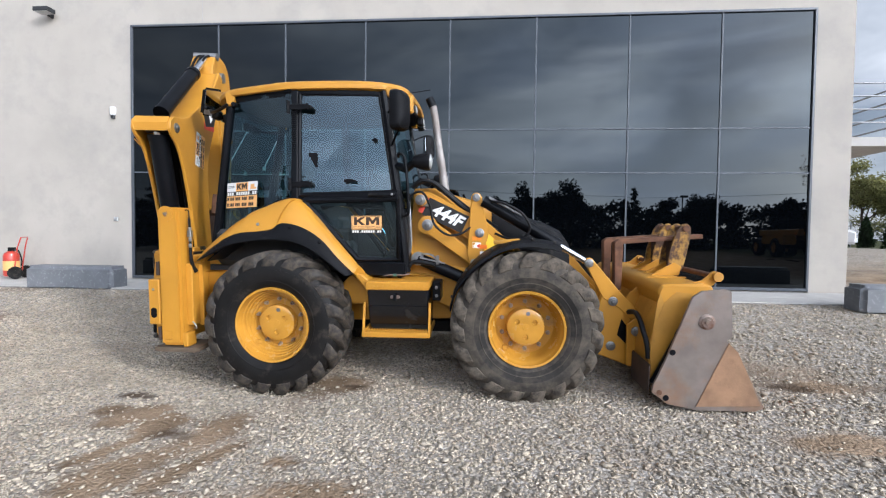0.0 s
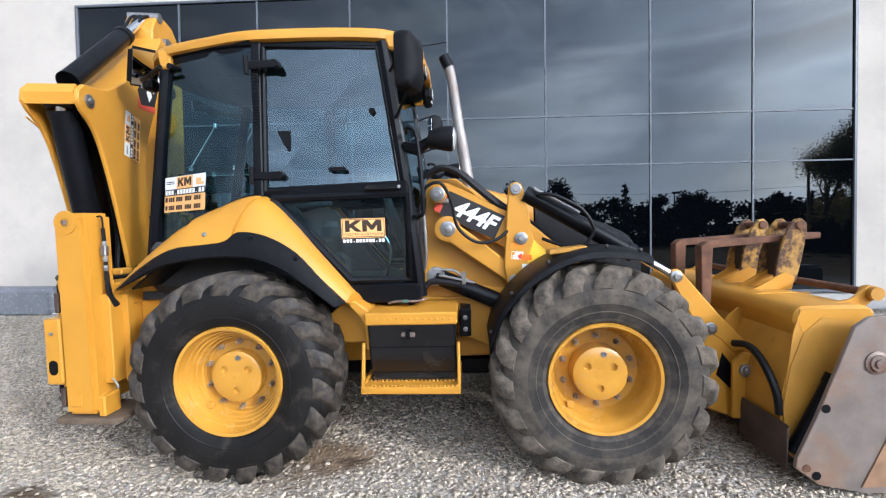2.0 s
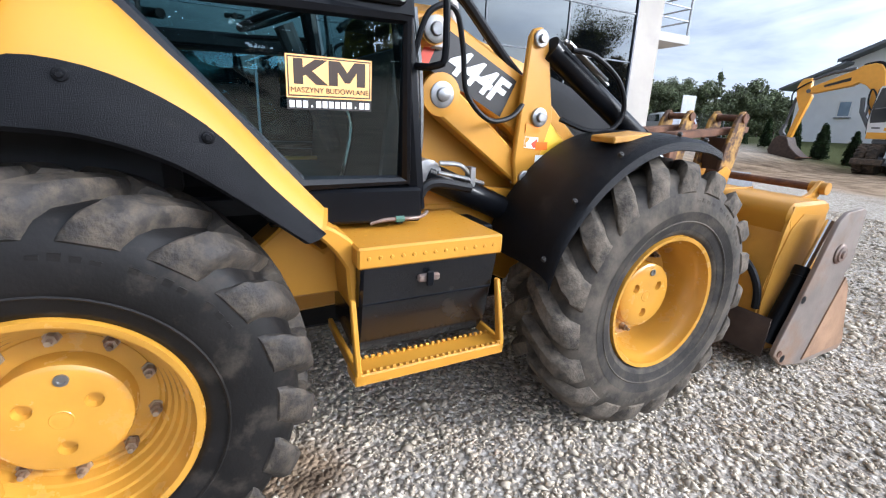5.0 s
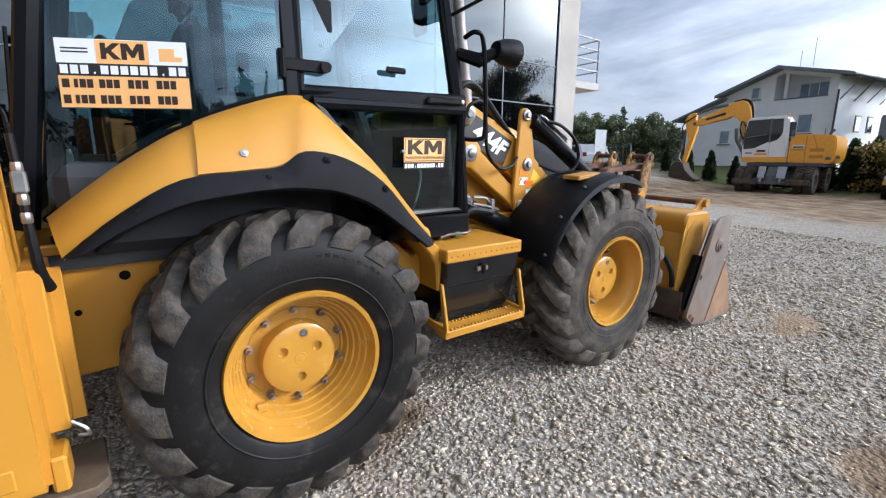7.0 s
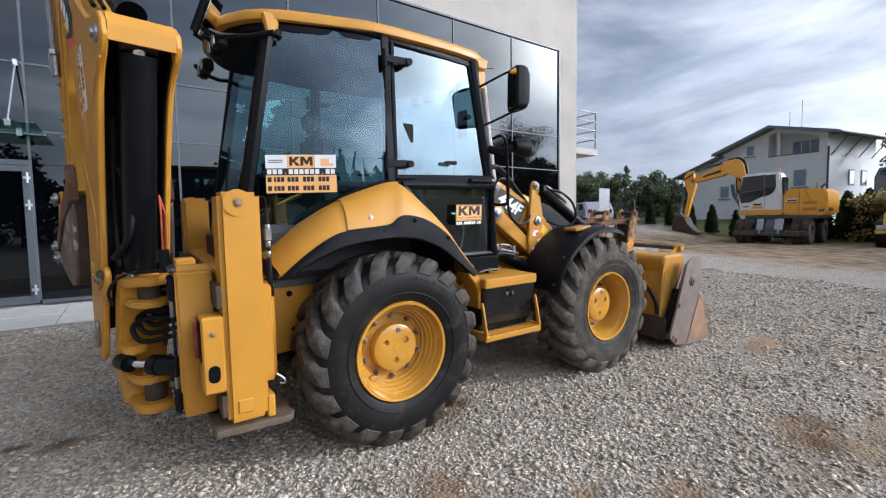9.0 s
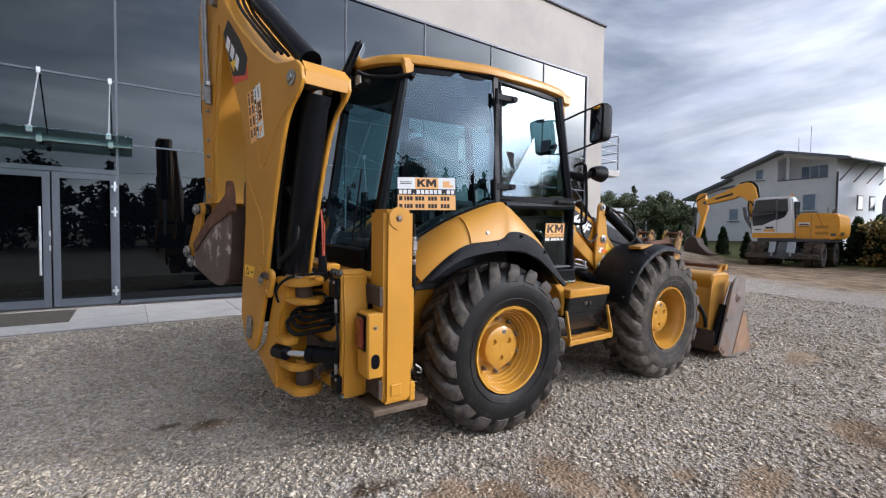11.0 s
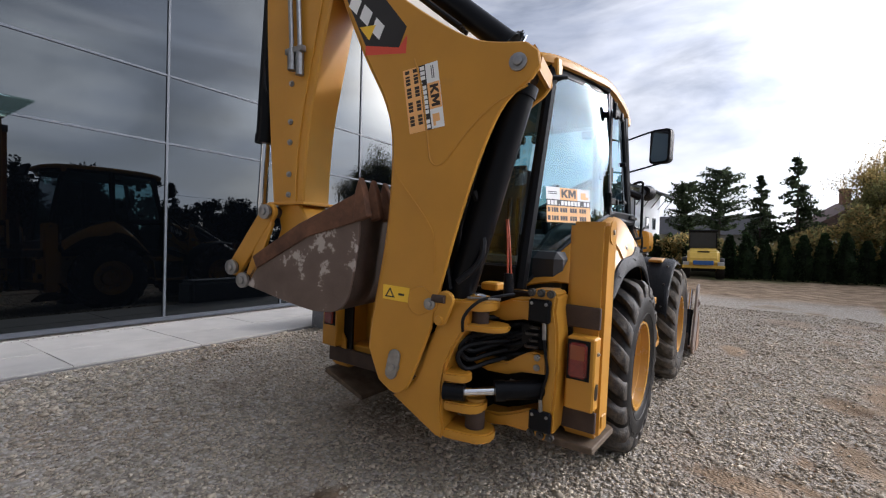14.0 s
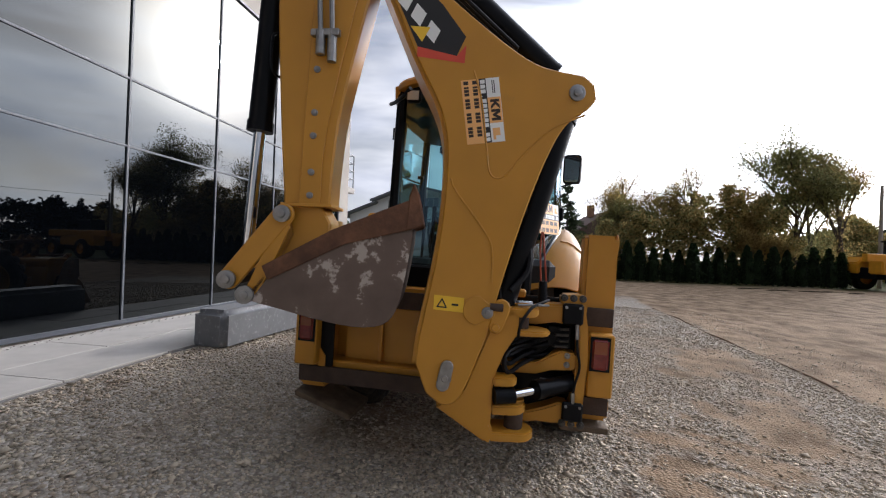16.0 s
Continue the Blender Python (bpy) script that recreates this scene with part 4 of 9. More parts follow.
def broad_tree(x, y, h, width, leaves, material, seed, label, size=0.11, bare=0.3):
    rng = random.Random(seed)
    t = empty("tree", label, "tree", "trees round the yard", stand(x, y, rng.uniform(0, 360)))
    bm = bmesh.new()
    tips = []

    def grow(p, d, length, r, depth):
        mid = p + d * length * 0.5 + Vector((rng.uniform(-1, 1), rng.uniform(-1, 1), 0)) * length * 0.06
        end = p + d * length
        tube([p, mid, end], [r, r * 0.8, r * 0.55], 6 if depth < 2 else 4, bm=bm, cap=False)
        if depth >= 3:
            tips.append(end)
            tips.append(mid)
            return
        for k in range(4 if depth == 0 else 3):
            a = rng.uniform(0, 6.28)
            out = Vector((math.cos(a), math.sin(a), 0))
            q = p + d * length * rng.uniform(0.45, 1.0)
            grow(q, (d * rng.uniform(0.5, 1.1) + out * rng.uniform(0.35, 0.8) * width / h * 2.0 + Vector((0, 0, 0.25))).normalized(), length * rng.uniform(0.5, 0.72), r * 0.5, depth + 1)
        grow(end, (d + Vector((rng.uniform(-0.3, 0.3), rng.uniform(-0.3, 0.3), 0.2))).normalized(), length * 0.62, r * 0.55, depth + 1)

    grow(Vector((0, 0, 0)), Vector((0, 0, 1)), h * 0.42, h * 0.018, 0)
    zmax = max(p.z for p in tips)
    for v in bm.verts:
        v.co.z *= h / zmax
    tips = [Vector((p.x, p.y, p.z * h / zmax)) for p in tips]
    for k in range(24):
        a, q = rng.uniform(0, 6.28), rng.random() ** 0.5 * width * 0.42
        tips.append(Vector((q * math.cos(a), q * math.sin(a), h * rng.uniform(0.16, 0.62))))
    part("trunk", bm, BARK, t)
    use = [p for p in tips if rng.random() > bare] or tips
    leaf_cloud("crown", [tuple(p) for p in use], h * 0.115, int(leaves * 4.0), size * 0.62, material, t, seed)
    return t


def conifer(x, y, h, seed, label, width=0.22, pine=False, leaf=None):
    rng = random.Random(seed)
    t = empty("conifer", label, "conifer", "trees round the yard", stand(x, y))
    bm = tube([(0, 0, 0), (0.05, 0, h * 0.5), (0, 0, h)], [h * 0.016, h * 0.01, 0.01], 7)
    pts = []
    z = h * (0.35 if pine else 0.08)
    while z < h * 0.98:
        reach = h * width * ((1 - ((z / h - 0.62) / 0.4) ** 2) ** 0.5 if pine and abs(z / h - 0.62) < 0.4 else (1 - z / h) ** 0.85) + 0.08
        for k in range(max(2, 8 if pine else round(10 * (1 - z / h)))):
            a = rng.uniform(0, 6.28)
            l = reach * rng.uniform(0.55, 1.1)
            end = Vector((math.cos(a) * l, math.sin(a) * l, z - (l * 0.18 if not pine else -l * 0.25)))
            tube([(0, 0, z), end], [0.03, 0.008], 3, bm=bm, cap=False)
            for j in range(5):
                pts.append(tuple(Vector((0, 0, z)).lerp(end, 0.25 + 0.19 * j)))
        z += h * 0.036
    part("trunk", bm, BARK, t)
    leaf_cloud("crown", pts, h * 0.024 + 0.04, int(6000 + h * 420), 0.062 + h * 0.004, leaf or LEAF_DARK, t, seed)
    return t


def thuja_mesh(seed, h):
    rng = np.random.RandomState(seed)
    pts = []
    for i in range(260):
        z = rng.rand() ** 0.8 * h
        r = 0.46 * (1 - (z / h) ** 1.6) ** 0.8 * (0.75 + 0.3 * rng.rand()) + 0.02
        a = rng.rand() * 6.28
        pts.append((r * math.cos(a), r * math.sin(a), 0.05 + z * 0.97))
    return pts


def thuja_row():
    """The clipped hedge of single thujas along the edge of the yard."""
    rng = random.Random(5)
    protos = []
    for k in range(3):
        t = empty("thuja", "dark green pointed thuja in the hedge row", "thuja", "thujas of the hedge")
        part("stem", tube([(0, 0, 0), (0, 0, 1.6)], [0.05, 0.02], 6), BARK, t)
        b = lathe([(0, 0.06), (0.34, 0.10), (0.40, 0.5), (0.30, 1.2), (0.12, 1.75), (0, 2.0)], (0, 0, 0), (0, 0, 1), 10)
        part("core", b, LEAF_THUJA, t)
        leaf_cloud("foliage", thuja_mesh(40 + k, 2.15), 0.10, 2200, 0.06, LEAF_THUJA, t, 50 + k, 1.3)
        protos.append(t)
    spots = [(27.8 + 0.1 * i + rng.uniform(-0.15, 0.15), 15.0 - 1.3 * i) for i in range(7)]
    spots += [(26.2 + 0.085 * i + rng.uniform(-0.15, 0.15) + 2.9 * min(1, max(0, (7.7 - 0.86 * i) / 2.5)), 6.2 - 0.86 * i) for i in range(33)]
    spots += [(21.6 + 0.75 * i, 21.6 - 0.7 * i) for i in range(6)]
    for i, (x, y) in enumerate(spots):
        m = stand(x, y, rng.uniform(0, 360))
        if i < 3:
            protos[i].matrix_basis = m
            t = protos[i]
        else:
            t = copy_thing(protos[i % 3], m)
        k = rng.uniform(0.95, 1.25) * (0.72 if y > 6.5 else 1.0)
        t.scale = (k * 0.95, k * 0.95, k)


thuja_row()
conifer(41, 0.6, 8.0, 1, "dark pine with a rounded crown behind the hedge", 0.26, True)
conifer(43, 3.4, 7.2, 2, "dark pine with a rounded crown behind the hedge", 0.24, True)
conifer(33.8, -2.2, 6.6, 3, "dark narrow spruce behind the hedge", 0.30)
conifer(33.9, -4.2, 8.2, 4, "tall dark spruce behind the hedge", 0.30)
broad_tree(36, -8.2, 8.6, 5, 1710, LEAF_AUTUMN, 11, "half-bare autumn tree with brown leaves behind the hedge", 0.070, 0.5)
broad_tree(33.5, -8.6, 6.6, 5, 4180, LEAF_GREEN, 12, "yellow-green autumn tree behind the hedge", 0.084, 0.2)
broad_tree(34, -11.0, 7.2, 5, 2850, LEAF_AUTUMN, 13, "thin autumn tree with tan leaves behind the hedge", 0.077, 0.35)
broad_tree(34.5, -13.6, 9.4, 4, 2090, LEAF_GREEN, 14, "tall half-bare birch behind the hedge", 0.070, 0.4)
broad_tree(32.5, -15.6, 7.0, 6, 6080, LEAF_AUTUMN, 15, "bushy autumn tree with olive leaves", 0.091, 0.15)
broad_tree(32.0, -20.2, 11.4, 8, 10260, LEAF_GREEN, 16, "broad tree with dense grey-green foliage", 0.095, 0.2)
broad_tree(35, -22.6, 10.2, 6, 4180, LEAF_GREEN, 17, "tall airy tree with thin foliage", 0.077, 0.3)
broad_tree(31, -17.2, 5.0, 5, 4940, LEAF_AUTUMN, 18, "low autumn bush of tan leaves", 0.091, 0.1)
broad_tree(43, -31, 6.5, 6, 5700, LEAF_GREEN, 19, "green tree at the edge of the yard", 0.098, 0.15)
broad_tree(33.5, -13.6, 9.0, 3, 3420, LEAF_AUTUMN, 22, "slender birch with thin yellow leaves", 0.085, 0.15)
broad_tree(34.5, -8.6, 8.8, 4, 4180, LEAF_AUTUMN, 23, "slender birch with thin yellow leaves", 0.085, 0.15)
broad_tree(30.5, -22.0, 9.3, 3, 3040, LEAF_AUTUMN, 24, "slender birch with thin yellow leaves", 0.085, 0.15)
broad_tree(33, 35, 7.0, 6, 3500, LEAF_GREEN, 20, "tall yellow-green tree past the building", 0.15, 0.1)
broad_tree(37, 31, 5.5, 6, 3000, LEAF_GREEN, 21, "green tree past the building", 0.15, 0.1)
for k in range(11):
    a, far = math.radians(26.5 + 1.35 * k), 58 + 5 * (k % 3)
    tall = (3.9 + 1.7 * min(1, k / 4.5) + 0.4 * math.sin(k * 2.7)) * far / 60
    if k in (2, 5):
        conifer(far * math.cos(a) - 0.8, far * math.sin(a) - 3.2, tall + 1.0, 60 + k, "dark spruce in the wood past the building", 0.24, leaf=LEAF_FAR)
    else:
        broad_tree(far * math.cos(a) - 0.8, far * math.sin(a) - 3.2, tall, 8, 6500, LEAF_FAR, 60 + k, "dense dark green tree in the wood past the building", 0.17, 0.04)
# the wood across the road, seen mirrored in the glazing
for k in range(26):
    xx = -34 + k * 4.3 + 1.5 * math.sin(k * 3.1)
    yy = -44 - 4 * math.sin(k * 1.7)
    tall = 1.62 if xx < 10 else 1.62 - 0.34 * min(1, (xx - 10) / 25)
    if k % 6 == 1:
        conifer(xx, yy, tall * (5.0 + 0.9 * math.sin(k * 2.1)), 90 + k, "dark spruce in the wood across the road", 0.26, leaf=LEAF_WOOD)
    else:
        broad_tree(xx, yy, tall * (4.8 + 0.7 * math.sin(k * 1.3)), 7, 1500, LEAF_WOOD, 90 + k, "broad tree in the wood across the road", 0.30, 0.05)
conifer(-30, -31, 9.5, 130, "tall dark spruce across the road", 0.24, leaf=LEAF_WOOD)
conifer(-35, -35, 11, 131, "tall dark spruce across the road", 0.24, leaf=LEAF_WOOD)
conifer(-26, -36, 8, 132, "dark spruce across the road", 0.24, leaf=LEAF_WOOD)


def hedge_scrub():
    rng = np.random.RandomState(3)
    pts = []
    for i in range(2600):
        y = rng.uniform(-38, 3.5)
        top = 2.2 + 0.5 * math.sin(y) + (2.3 + 0.8 * math.sin(y * 0.8 + 1) + 0.5 * math.sin(y * 2.7) + (1.9 if -25 < y < -12 else 0.6 if y < -8 else 0)) * min(1, max(0, (-4 - y) / 4))
        pts.append((29.0 + 0.12 * abs(y) + (9.0 if y < -20 else 0.0) + rng.uniform(-0.8, 3.0), y, 0.0 + rng.rand() ** 0.8 * top))
    ob = leaf_cloud("scrub", pts, 0.42, 150000, 0.085, LEAF_AUTUMN, None, 77)
    ob.data.materials.append(LEAF_GREEN)
    ob.data.polygons.foreach_set("material_index", (np.random.RandomState(2).rand(len(ob.data.polygons)) < 0.45).astype(np.int32))
    tagged(ob, "tangle of brown and green autumn scrub behind the hedge", "scrub", kind="stuff")
    pts = [(rng.uniform(60, 110), rng.uniform(25, 75), rng.uniform(0.2, 4.0)) for i in range(500)]
    ob = leaf_cloud("far_wood", pts, 1.6, 9000, 0.45, LEAF_DARK, None, 78)
    tagged(ob, "dark line of woodland past the building", "wood", kind="stuff")
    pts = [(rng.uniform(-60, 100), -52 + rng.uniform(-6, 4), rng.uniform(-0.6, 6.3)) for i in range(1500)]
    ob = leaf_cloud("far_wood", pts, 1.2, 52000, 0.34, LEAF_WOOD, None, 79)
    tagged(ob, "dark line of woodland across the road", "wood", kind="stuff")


hedge_scrub()


def make_house():
    h = empty("house", "white two-storey house with a shallow grey gable roof", "house", m=stand(38.6, 7.0, -8))
    # local x: depth away, y: along the front, z: up
    across = lambda a, c, d: Vector((d, a, c))
    ridge_y, ridge_z, deep = 3.37, 7.55, 7.15

    def under_roof(y):
        return ridge_z - 0.245 * (ridge_y - y) if y < ridge_y else ridge_z - 0.365 * (y - ridge_y)

    # body behind the loggia, then the front bay built round the loggia opening
    part("wall", prism([(0, 0), (10.4, 0), (10.4, under_roof(10.4) - 0.34), (7.4, under_roof(7.4) - 0.34), (7.4, under_roof(7.4)), (ridge_y, ridge_z), (0, under_roof(0))], across, 1.4, deep, 0.0), PLASTER, h)
    part("wall", prism([(3.8, 0), (10.4, 0), (10.4, under_roof(10.4) - 0.34), (7.4, under_roof(7.4) - 0.34), (7.4, under_roof(7.4)), (3.8, under_roof(3.8))], across, 0, 1.4, 0.0), PLASTER, h)
    part("wall", prism([(0, 0), (0.5, 0), (0.5, under_roof(0.5)), (0, under_roof(0))], across, 0, 1.4, 0.0), PLASTER, h)
    part("wall", box(0, 1.4, 0.5, 3.8, 0, 5.42, 0.0), PLASTER, h)
    part("lintel", prism([(0.5, under_roof(0.5) - 0.28), (ridge_y, ridge_z - 0.28), (3.8, under_roof(3.8) - 0.28), (3.8, under_roof(3.8)), (ridge_y, ridge_z), (0.5, under_roof(0.5))], across, 0.01, 0.3, 0.0), PLASTER, h)
    part("loggia_post", box(0.02, 0.27, 3.0, 3.22, 5.42, under_roof(3.1) - 0.2), PLASTER, h)
    part("loggia_rail", box(-0.05, 0.28, 0.5, 3.8, 5.42, 5.50), ROOF_GREY, h)
    top = [(-1.05, under_roof(-1.05)), (ridge_y, ridge_z), (7.7, under_roof(7.7))]
    side_roof = [(7.2, under_roof(7.2) - 0.34), (11.3, under_roof(11.3) - 0.34)]
    part("side_roof", prism([(a, c + 0.02) for a, c in side_roof] + [(a, c + 0.17) for a, c in side_roof[::-1]], across, -0.9, 8.9, 0.0), ROOF_GREY, h)
    part("vent_hood", box(0.6, 1.2, 8.7, 9.3, under_roof(9.0) - 0.25, under_roof(9.0) + 0.12, 0.02), ROOF_GREY, h)
    part("roof", prism([(a, c + 0.02) for a, c in top] + [(a, c + 0.17) for a, c in top[::-1]], across, -0.9, 8.9, 0.0), ROOF_GREY, h)
    part("fascia", prism([(a, c - 0.03) for a, c in top] + [(a, c + 0.19) for a, c in top[::-1]], across, -0.95, -0.9, 0.0), ROOF_GREY, h)
    part("gutter", tube([(-0.95, -1.12, under_roof(-1.05) + 0.06), (8.9, -1.12, under_roof(-1.05) + 0.06)], 0.07, 8), ROOF_GREY, h)
    for x in (0.4, 2.4, 4.4, 6.4, 8.2):
        part("roof_strut", tube([(x, -1.0, under_roof(-1) - 0.05), (x, -0.03, 5.15)], 0.045, 6), STEEL, h)
        part("roof_batten", tube([(x, -1.0, under_roof(-1) - 0.05), (x, -0.03, under_roof(0) - 0.08)], 0.045, 6), STEEL, h)

    def opening(y0, y1, z0, z1, x=0.0, panes=1):
        w = part("window", box(x - 0.05, x + 0.03, y0, y1, z0, z1, 0.01), CAR_WHITE, h)
        k = (y1 - y0 - 0.16) / panes
        for i in range(panes):
            part("pane", box(x - 0.065, x - 0.045, y0 + 0.08 + k * i + 0.03, y0 + 0.08 + k * (i + 1) - 0.03, z0 + 0.09, z1 - 0.09, 0.0), HOUSE_GLASS, w)
        part("window_sill", box(x - 0.14, x + 0.02, y0 - 0.06, y1 + 0.06, z0 - 0.06, z0), ROOF_GREY, w)

    opening(4.75, 5.45, 5.65, 6.55)
    opening(1.0, 2.9, 5.50, 6.60, x=1.4, panes=3)
    opening(1.1, 2.1, 3.0, 4.35)
    opening(6.6, 7.5, 2.4, 3.5)
    for x in (3.05, 4.95):
        w = part("window", box(x, x + 0.85, -0.05, 0.02, 3.1, 4.25, 0.01), ROOF_GREY, h)
        part("pane", box(x + 0.09, x + 0.76, -0.065, -0.045, 3.2, 4.15, 0.0), DARK_GLASS, w)
    part("downpipe", tube([(-0.06, -0.08, 5.75), (-0.06, -0.08, 0)], 0.06, 6), ROOF_DARK, h)
    for y, k in ((2.1, 1.9), (2.9, 1.2)):
        part("aerial", tube([(1, y, 7.3), (1, y, 7.6 + k)], 0.018, 5), STEEL, h)
    h2 = empty("house", "house with a long dark tiled roof behind the trees", "house", m=stand(54, -11, 10))
    part("wall", box(0, 9, -5, 5, 0, 3.4, 0.0), PLASTER, h2)
    part("roof", prism([(-6, 3.2), (0, 7.2), (6, 3.2), (6, 3.0), (-6, 3.0)], lambda a, c, d: Vector((d, a, c)), -0.6, 9.6, 0.0), mat("brown_roof", (0.11, 0.062, 0.05), 0.8, spread=0.2), h2)
    part("chimney", box(3, 3.8, 0.6, 1.4, 6.6, 8.2), mat("chimney_brick", (0.26, 0.13, 0.09), 0.85), h2)
    h3 = empty("house", "low house with a dark slate roof behind the trees", "house", m=stand(60, 2))
    part("wall", box(0.5, 7.5, -5, 7, 0, 3.0, 0.0), mat("stone_wall_far", (0.30, 0.27, 0.24), 0.9), h3)
    part("roof", prism([(0, 3.0), (4, 5.6), (8, 3.0)], lambda a, c, d: Vector((a, d, c)), -5.5, 7.5, 0.0), ROOF_DARK, h3)


make_house()


def simple_wheel(name, parent, c, r, w, rim_mat, rim=0.55):
    """A plain tyre on a rim, its axle along y."""
    t = part(name, lathe([(r * rim, -w / 2), (r * 0.93, -w / 2), (r, -w * 0.3), (r, w * 0.3), (r * 0.93, w / 2), (r * rim, w / 2)], c, (0, 1, 0), 28, closed=True), RUBBER, parent)
    part("rim", lathe([(0, -w * 0.4), (r * 0.2, -w * 0.42), (r * 0.22, -w * 0.25), (r * 0.5, -w * 0.2), (r * rim, -w * 0.45), (r * rim, w * 0.45), (0, w * 0.3)], c, (0, 1, 0), 20), rim_mat, t)
    return t


def make_excavator():
    """Wheeled excavator, its boom reaching along local +y to the soil."""
    WH = CAR_WHITE
    OR = mat("orange_yellow_paint", (0.80, 0.36, 0.02), 0.38, spread=0.05, coat=0.3)
    OR_SHADE_PRINT = mat("deep_orange_shade_and_print", (0.46, 0.20, 0.015), 0.5, spread=0.1)
    GR = mat("grey_undercarriage", (0.09, 0.092, 0.098), 0.6, spread=0.2)
    MUD = mat("muddy_tyre_rubber", (0.045, 0.034, 0.025), 0.85, spread=0.35, scale=6, stain=(0.15, 0.105, 0.07), stain_at=(0.42, 0.7), stain_scale=5, bump=0.4, bump_scale=20)
    e = empty("wheeled_excavator", "parked orange and white wheeled excavator with its bucket on the ground", "excavator", m=stand(26.3, 5.4, 94, 0.03))
    # local x: along the boom, y: towards the yard; the undercarriage stands across
    part("chassis", box(-0.42, 0.48, -1.6, 1.55, 0.45, 1.0, 0.05), GR, e)
    for y, wide in ((1.25, 0.33), (-1.25, 0.33)):
        part("axle", tube([(-1.2, y, 0.60), (1.3, y, 0.60)], 0.11, 10), GR, e)
        for x in (-1.33, -0.95, 1.05, 1.43):
            w = part("wheel", lathe([(0.30, -wide / 2), (0.56, -wide / 2), (0.60, -wide * 0.32), (0.60, wide * 0.32), (0.56, wide / 2), (0.30, wide / 2)], (x, y, 0.60), (1, 0, 0), 28, closed=True), MUD, e)
            part("rim", lathe([(0, -wide * 0.3), (0.12, -wide * 0.32), (0.14, -wide * 0.2), (0.27, -wide * 0.16), (0.30, -wide * 0.45), (0.30, wide * 0.45), (0, wide * 0.3)], (x, y, 0.60), (1, 0, 0), 20), GR, w)
            b = bmesh.new()
            for k in range(22):
                for half in (-1, 1):
                    a = math.pi * (k + 0.25 * half) / 11
                    m = frame_at(Vector((x + half * wide * 0.25, y + 0.605 * math.cos(a), 0.60 + 0.605 * math.sin(a))), Vector((0.35 * half, -math.sin(a), math.cos(a))), Vector((1, 0, 0)))
                    plate(m, 0.075, wide * 0.5, 0.035, bm=b)
            part("tread", b, MUD, w)["kind"] = "stuff"
    # support blade across the near end, with its two pale ram guards
    for x0, x1 in ((-1.45, -0.50), (0.60, 1.62)):
        part("blade", prism([(1.86, 0.36), (2.02, 0.40), (2.00, 0.62), (1.90, 0.64)], lambda a, c, d: Vector((d, a, c)), x0, x1, 0.02), MUD, e)
    part("blade_beam", box(-1.0, 1.1, 1.80, 1.88, 0.40, 0.56, 0.02), GR, e)
    part("hub_box", prism([(1.50, 0.50), (1.86, 0.42), (1.86, 0.80), (1.50, 1.24)], lambda a, c, d: Vector((d, a, c)), -0.22, 0.30, 0.03), GR, e)
    for x0, x1 in ((0.34, 0.62), (-0.48, -0.14)):
        part("ram_guard", prism([(1.62, 1.22), (1.72, 1.24), (1.93, 0.70), (1.84, 0.66)], lambda a, c, d: Vector((d, a, c)), x0, x1, 0.015), mat("pale_grey_guard", (0.34, 0.36, 0.38), 0.5, spread=0.12), e)
        part("blade_ram", tube([((x0 + x1) / 2, 1.75, 0.95), ((x0 + x1) / 2, 1.93, 0.50)], 0.06, 8), STEEL, e)
    for y in (-0.55, 0.55):
        part("step_box", box(-0.95, 0.95, y - 0.35, y + 0.35, 0.48, 0.92, 0.03), GR, e)
    part("slew_ring", lathe([(0, 1.0), (0.6, 1.0), (0.6, 1.26), (0, 1.26)], (0, 0, 0), (0, 0, 1), 32), GR, e)
    part("deck", box(-1.7, 1.35, -1.18, 1.15, 1.24, 1.42, 0.03), GR, e)
    b = prism([(-0.27, 1.42), (-1.90, 1.38), (-2.00, 1.60), (-2.03, 2.05), (-1.97, 2.56), (-1.86, 2.65), (-0.55, 2.71), (-0.42, 2.62), (-0.27, 2.30)], XZ, -1.2, 1.2, 0.06, seg=2)
    cover = part("engine_cover", b, OR, e, "orange-yellow engine cover and counterweight")
    # flat strips; deeper orange paints the shade of two recesses and the crease
    for k, (x0, x1, z0, z1) in enumerate(((-1.62, -1.10, 1.62, 1.76), (-1.62, -1.10, 1.92, 2.06), (-1.90, -1.70, 1.55, 1.68))):
        part("cover_recess", box(x0, x1, 1.196, 1.204, z0, z1, 0.0), GR if k == 2 else OR_SHADE_PRINT, cover)
    part("cover_crease", prism([(-1.18, 2.66), (-1.14, 2.66), (-1.36, 2.05), (-1.40, 2.05)], XZ, 1.195, 1.206, 0.0), OR_SHADE_PRINT, cover)
    for x in (-0.95, -0.32):
        part("cover_seam", box(x, x + 0.018, 1.197, 1.206, 1.45, 2.60, 0.0), GR, cover)
    part("lettering_bar", box(-0.88, -0.42, 1.198, 1.208, 2.08, 2.22, 0.0), WH, cover)
    part("lettering_bar", box(-0.86, -0.46, 1.199, 1.2095, 2.10, 2.16, 0.0), PRINT, cover)
    part("lettering_bar", box(-0.88, -0.42, 1.198, 1.208, 1.98, 2.05, 0.0), OR_SHADE_PRINT, cover)
    part("lettering_bar", box(-2.035, -2.020, 0.2, 0.9, 1.6, 1.74, 0.0), PRINT, cover)
    part("exhaust_stack", tube([(-1.45, -0.5, 2.6), (-1.45, -0.5, 2.82), (-1.58, -0.5, 2.95)], 0.06, 8), GR, e)
    part("warning_lamp", tube([(-1.15, -0.9, 2.6), (-1.15, -0.9, 3.05)], 0.02, 6), GR, e)
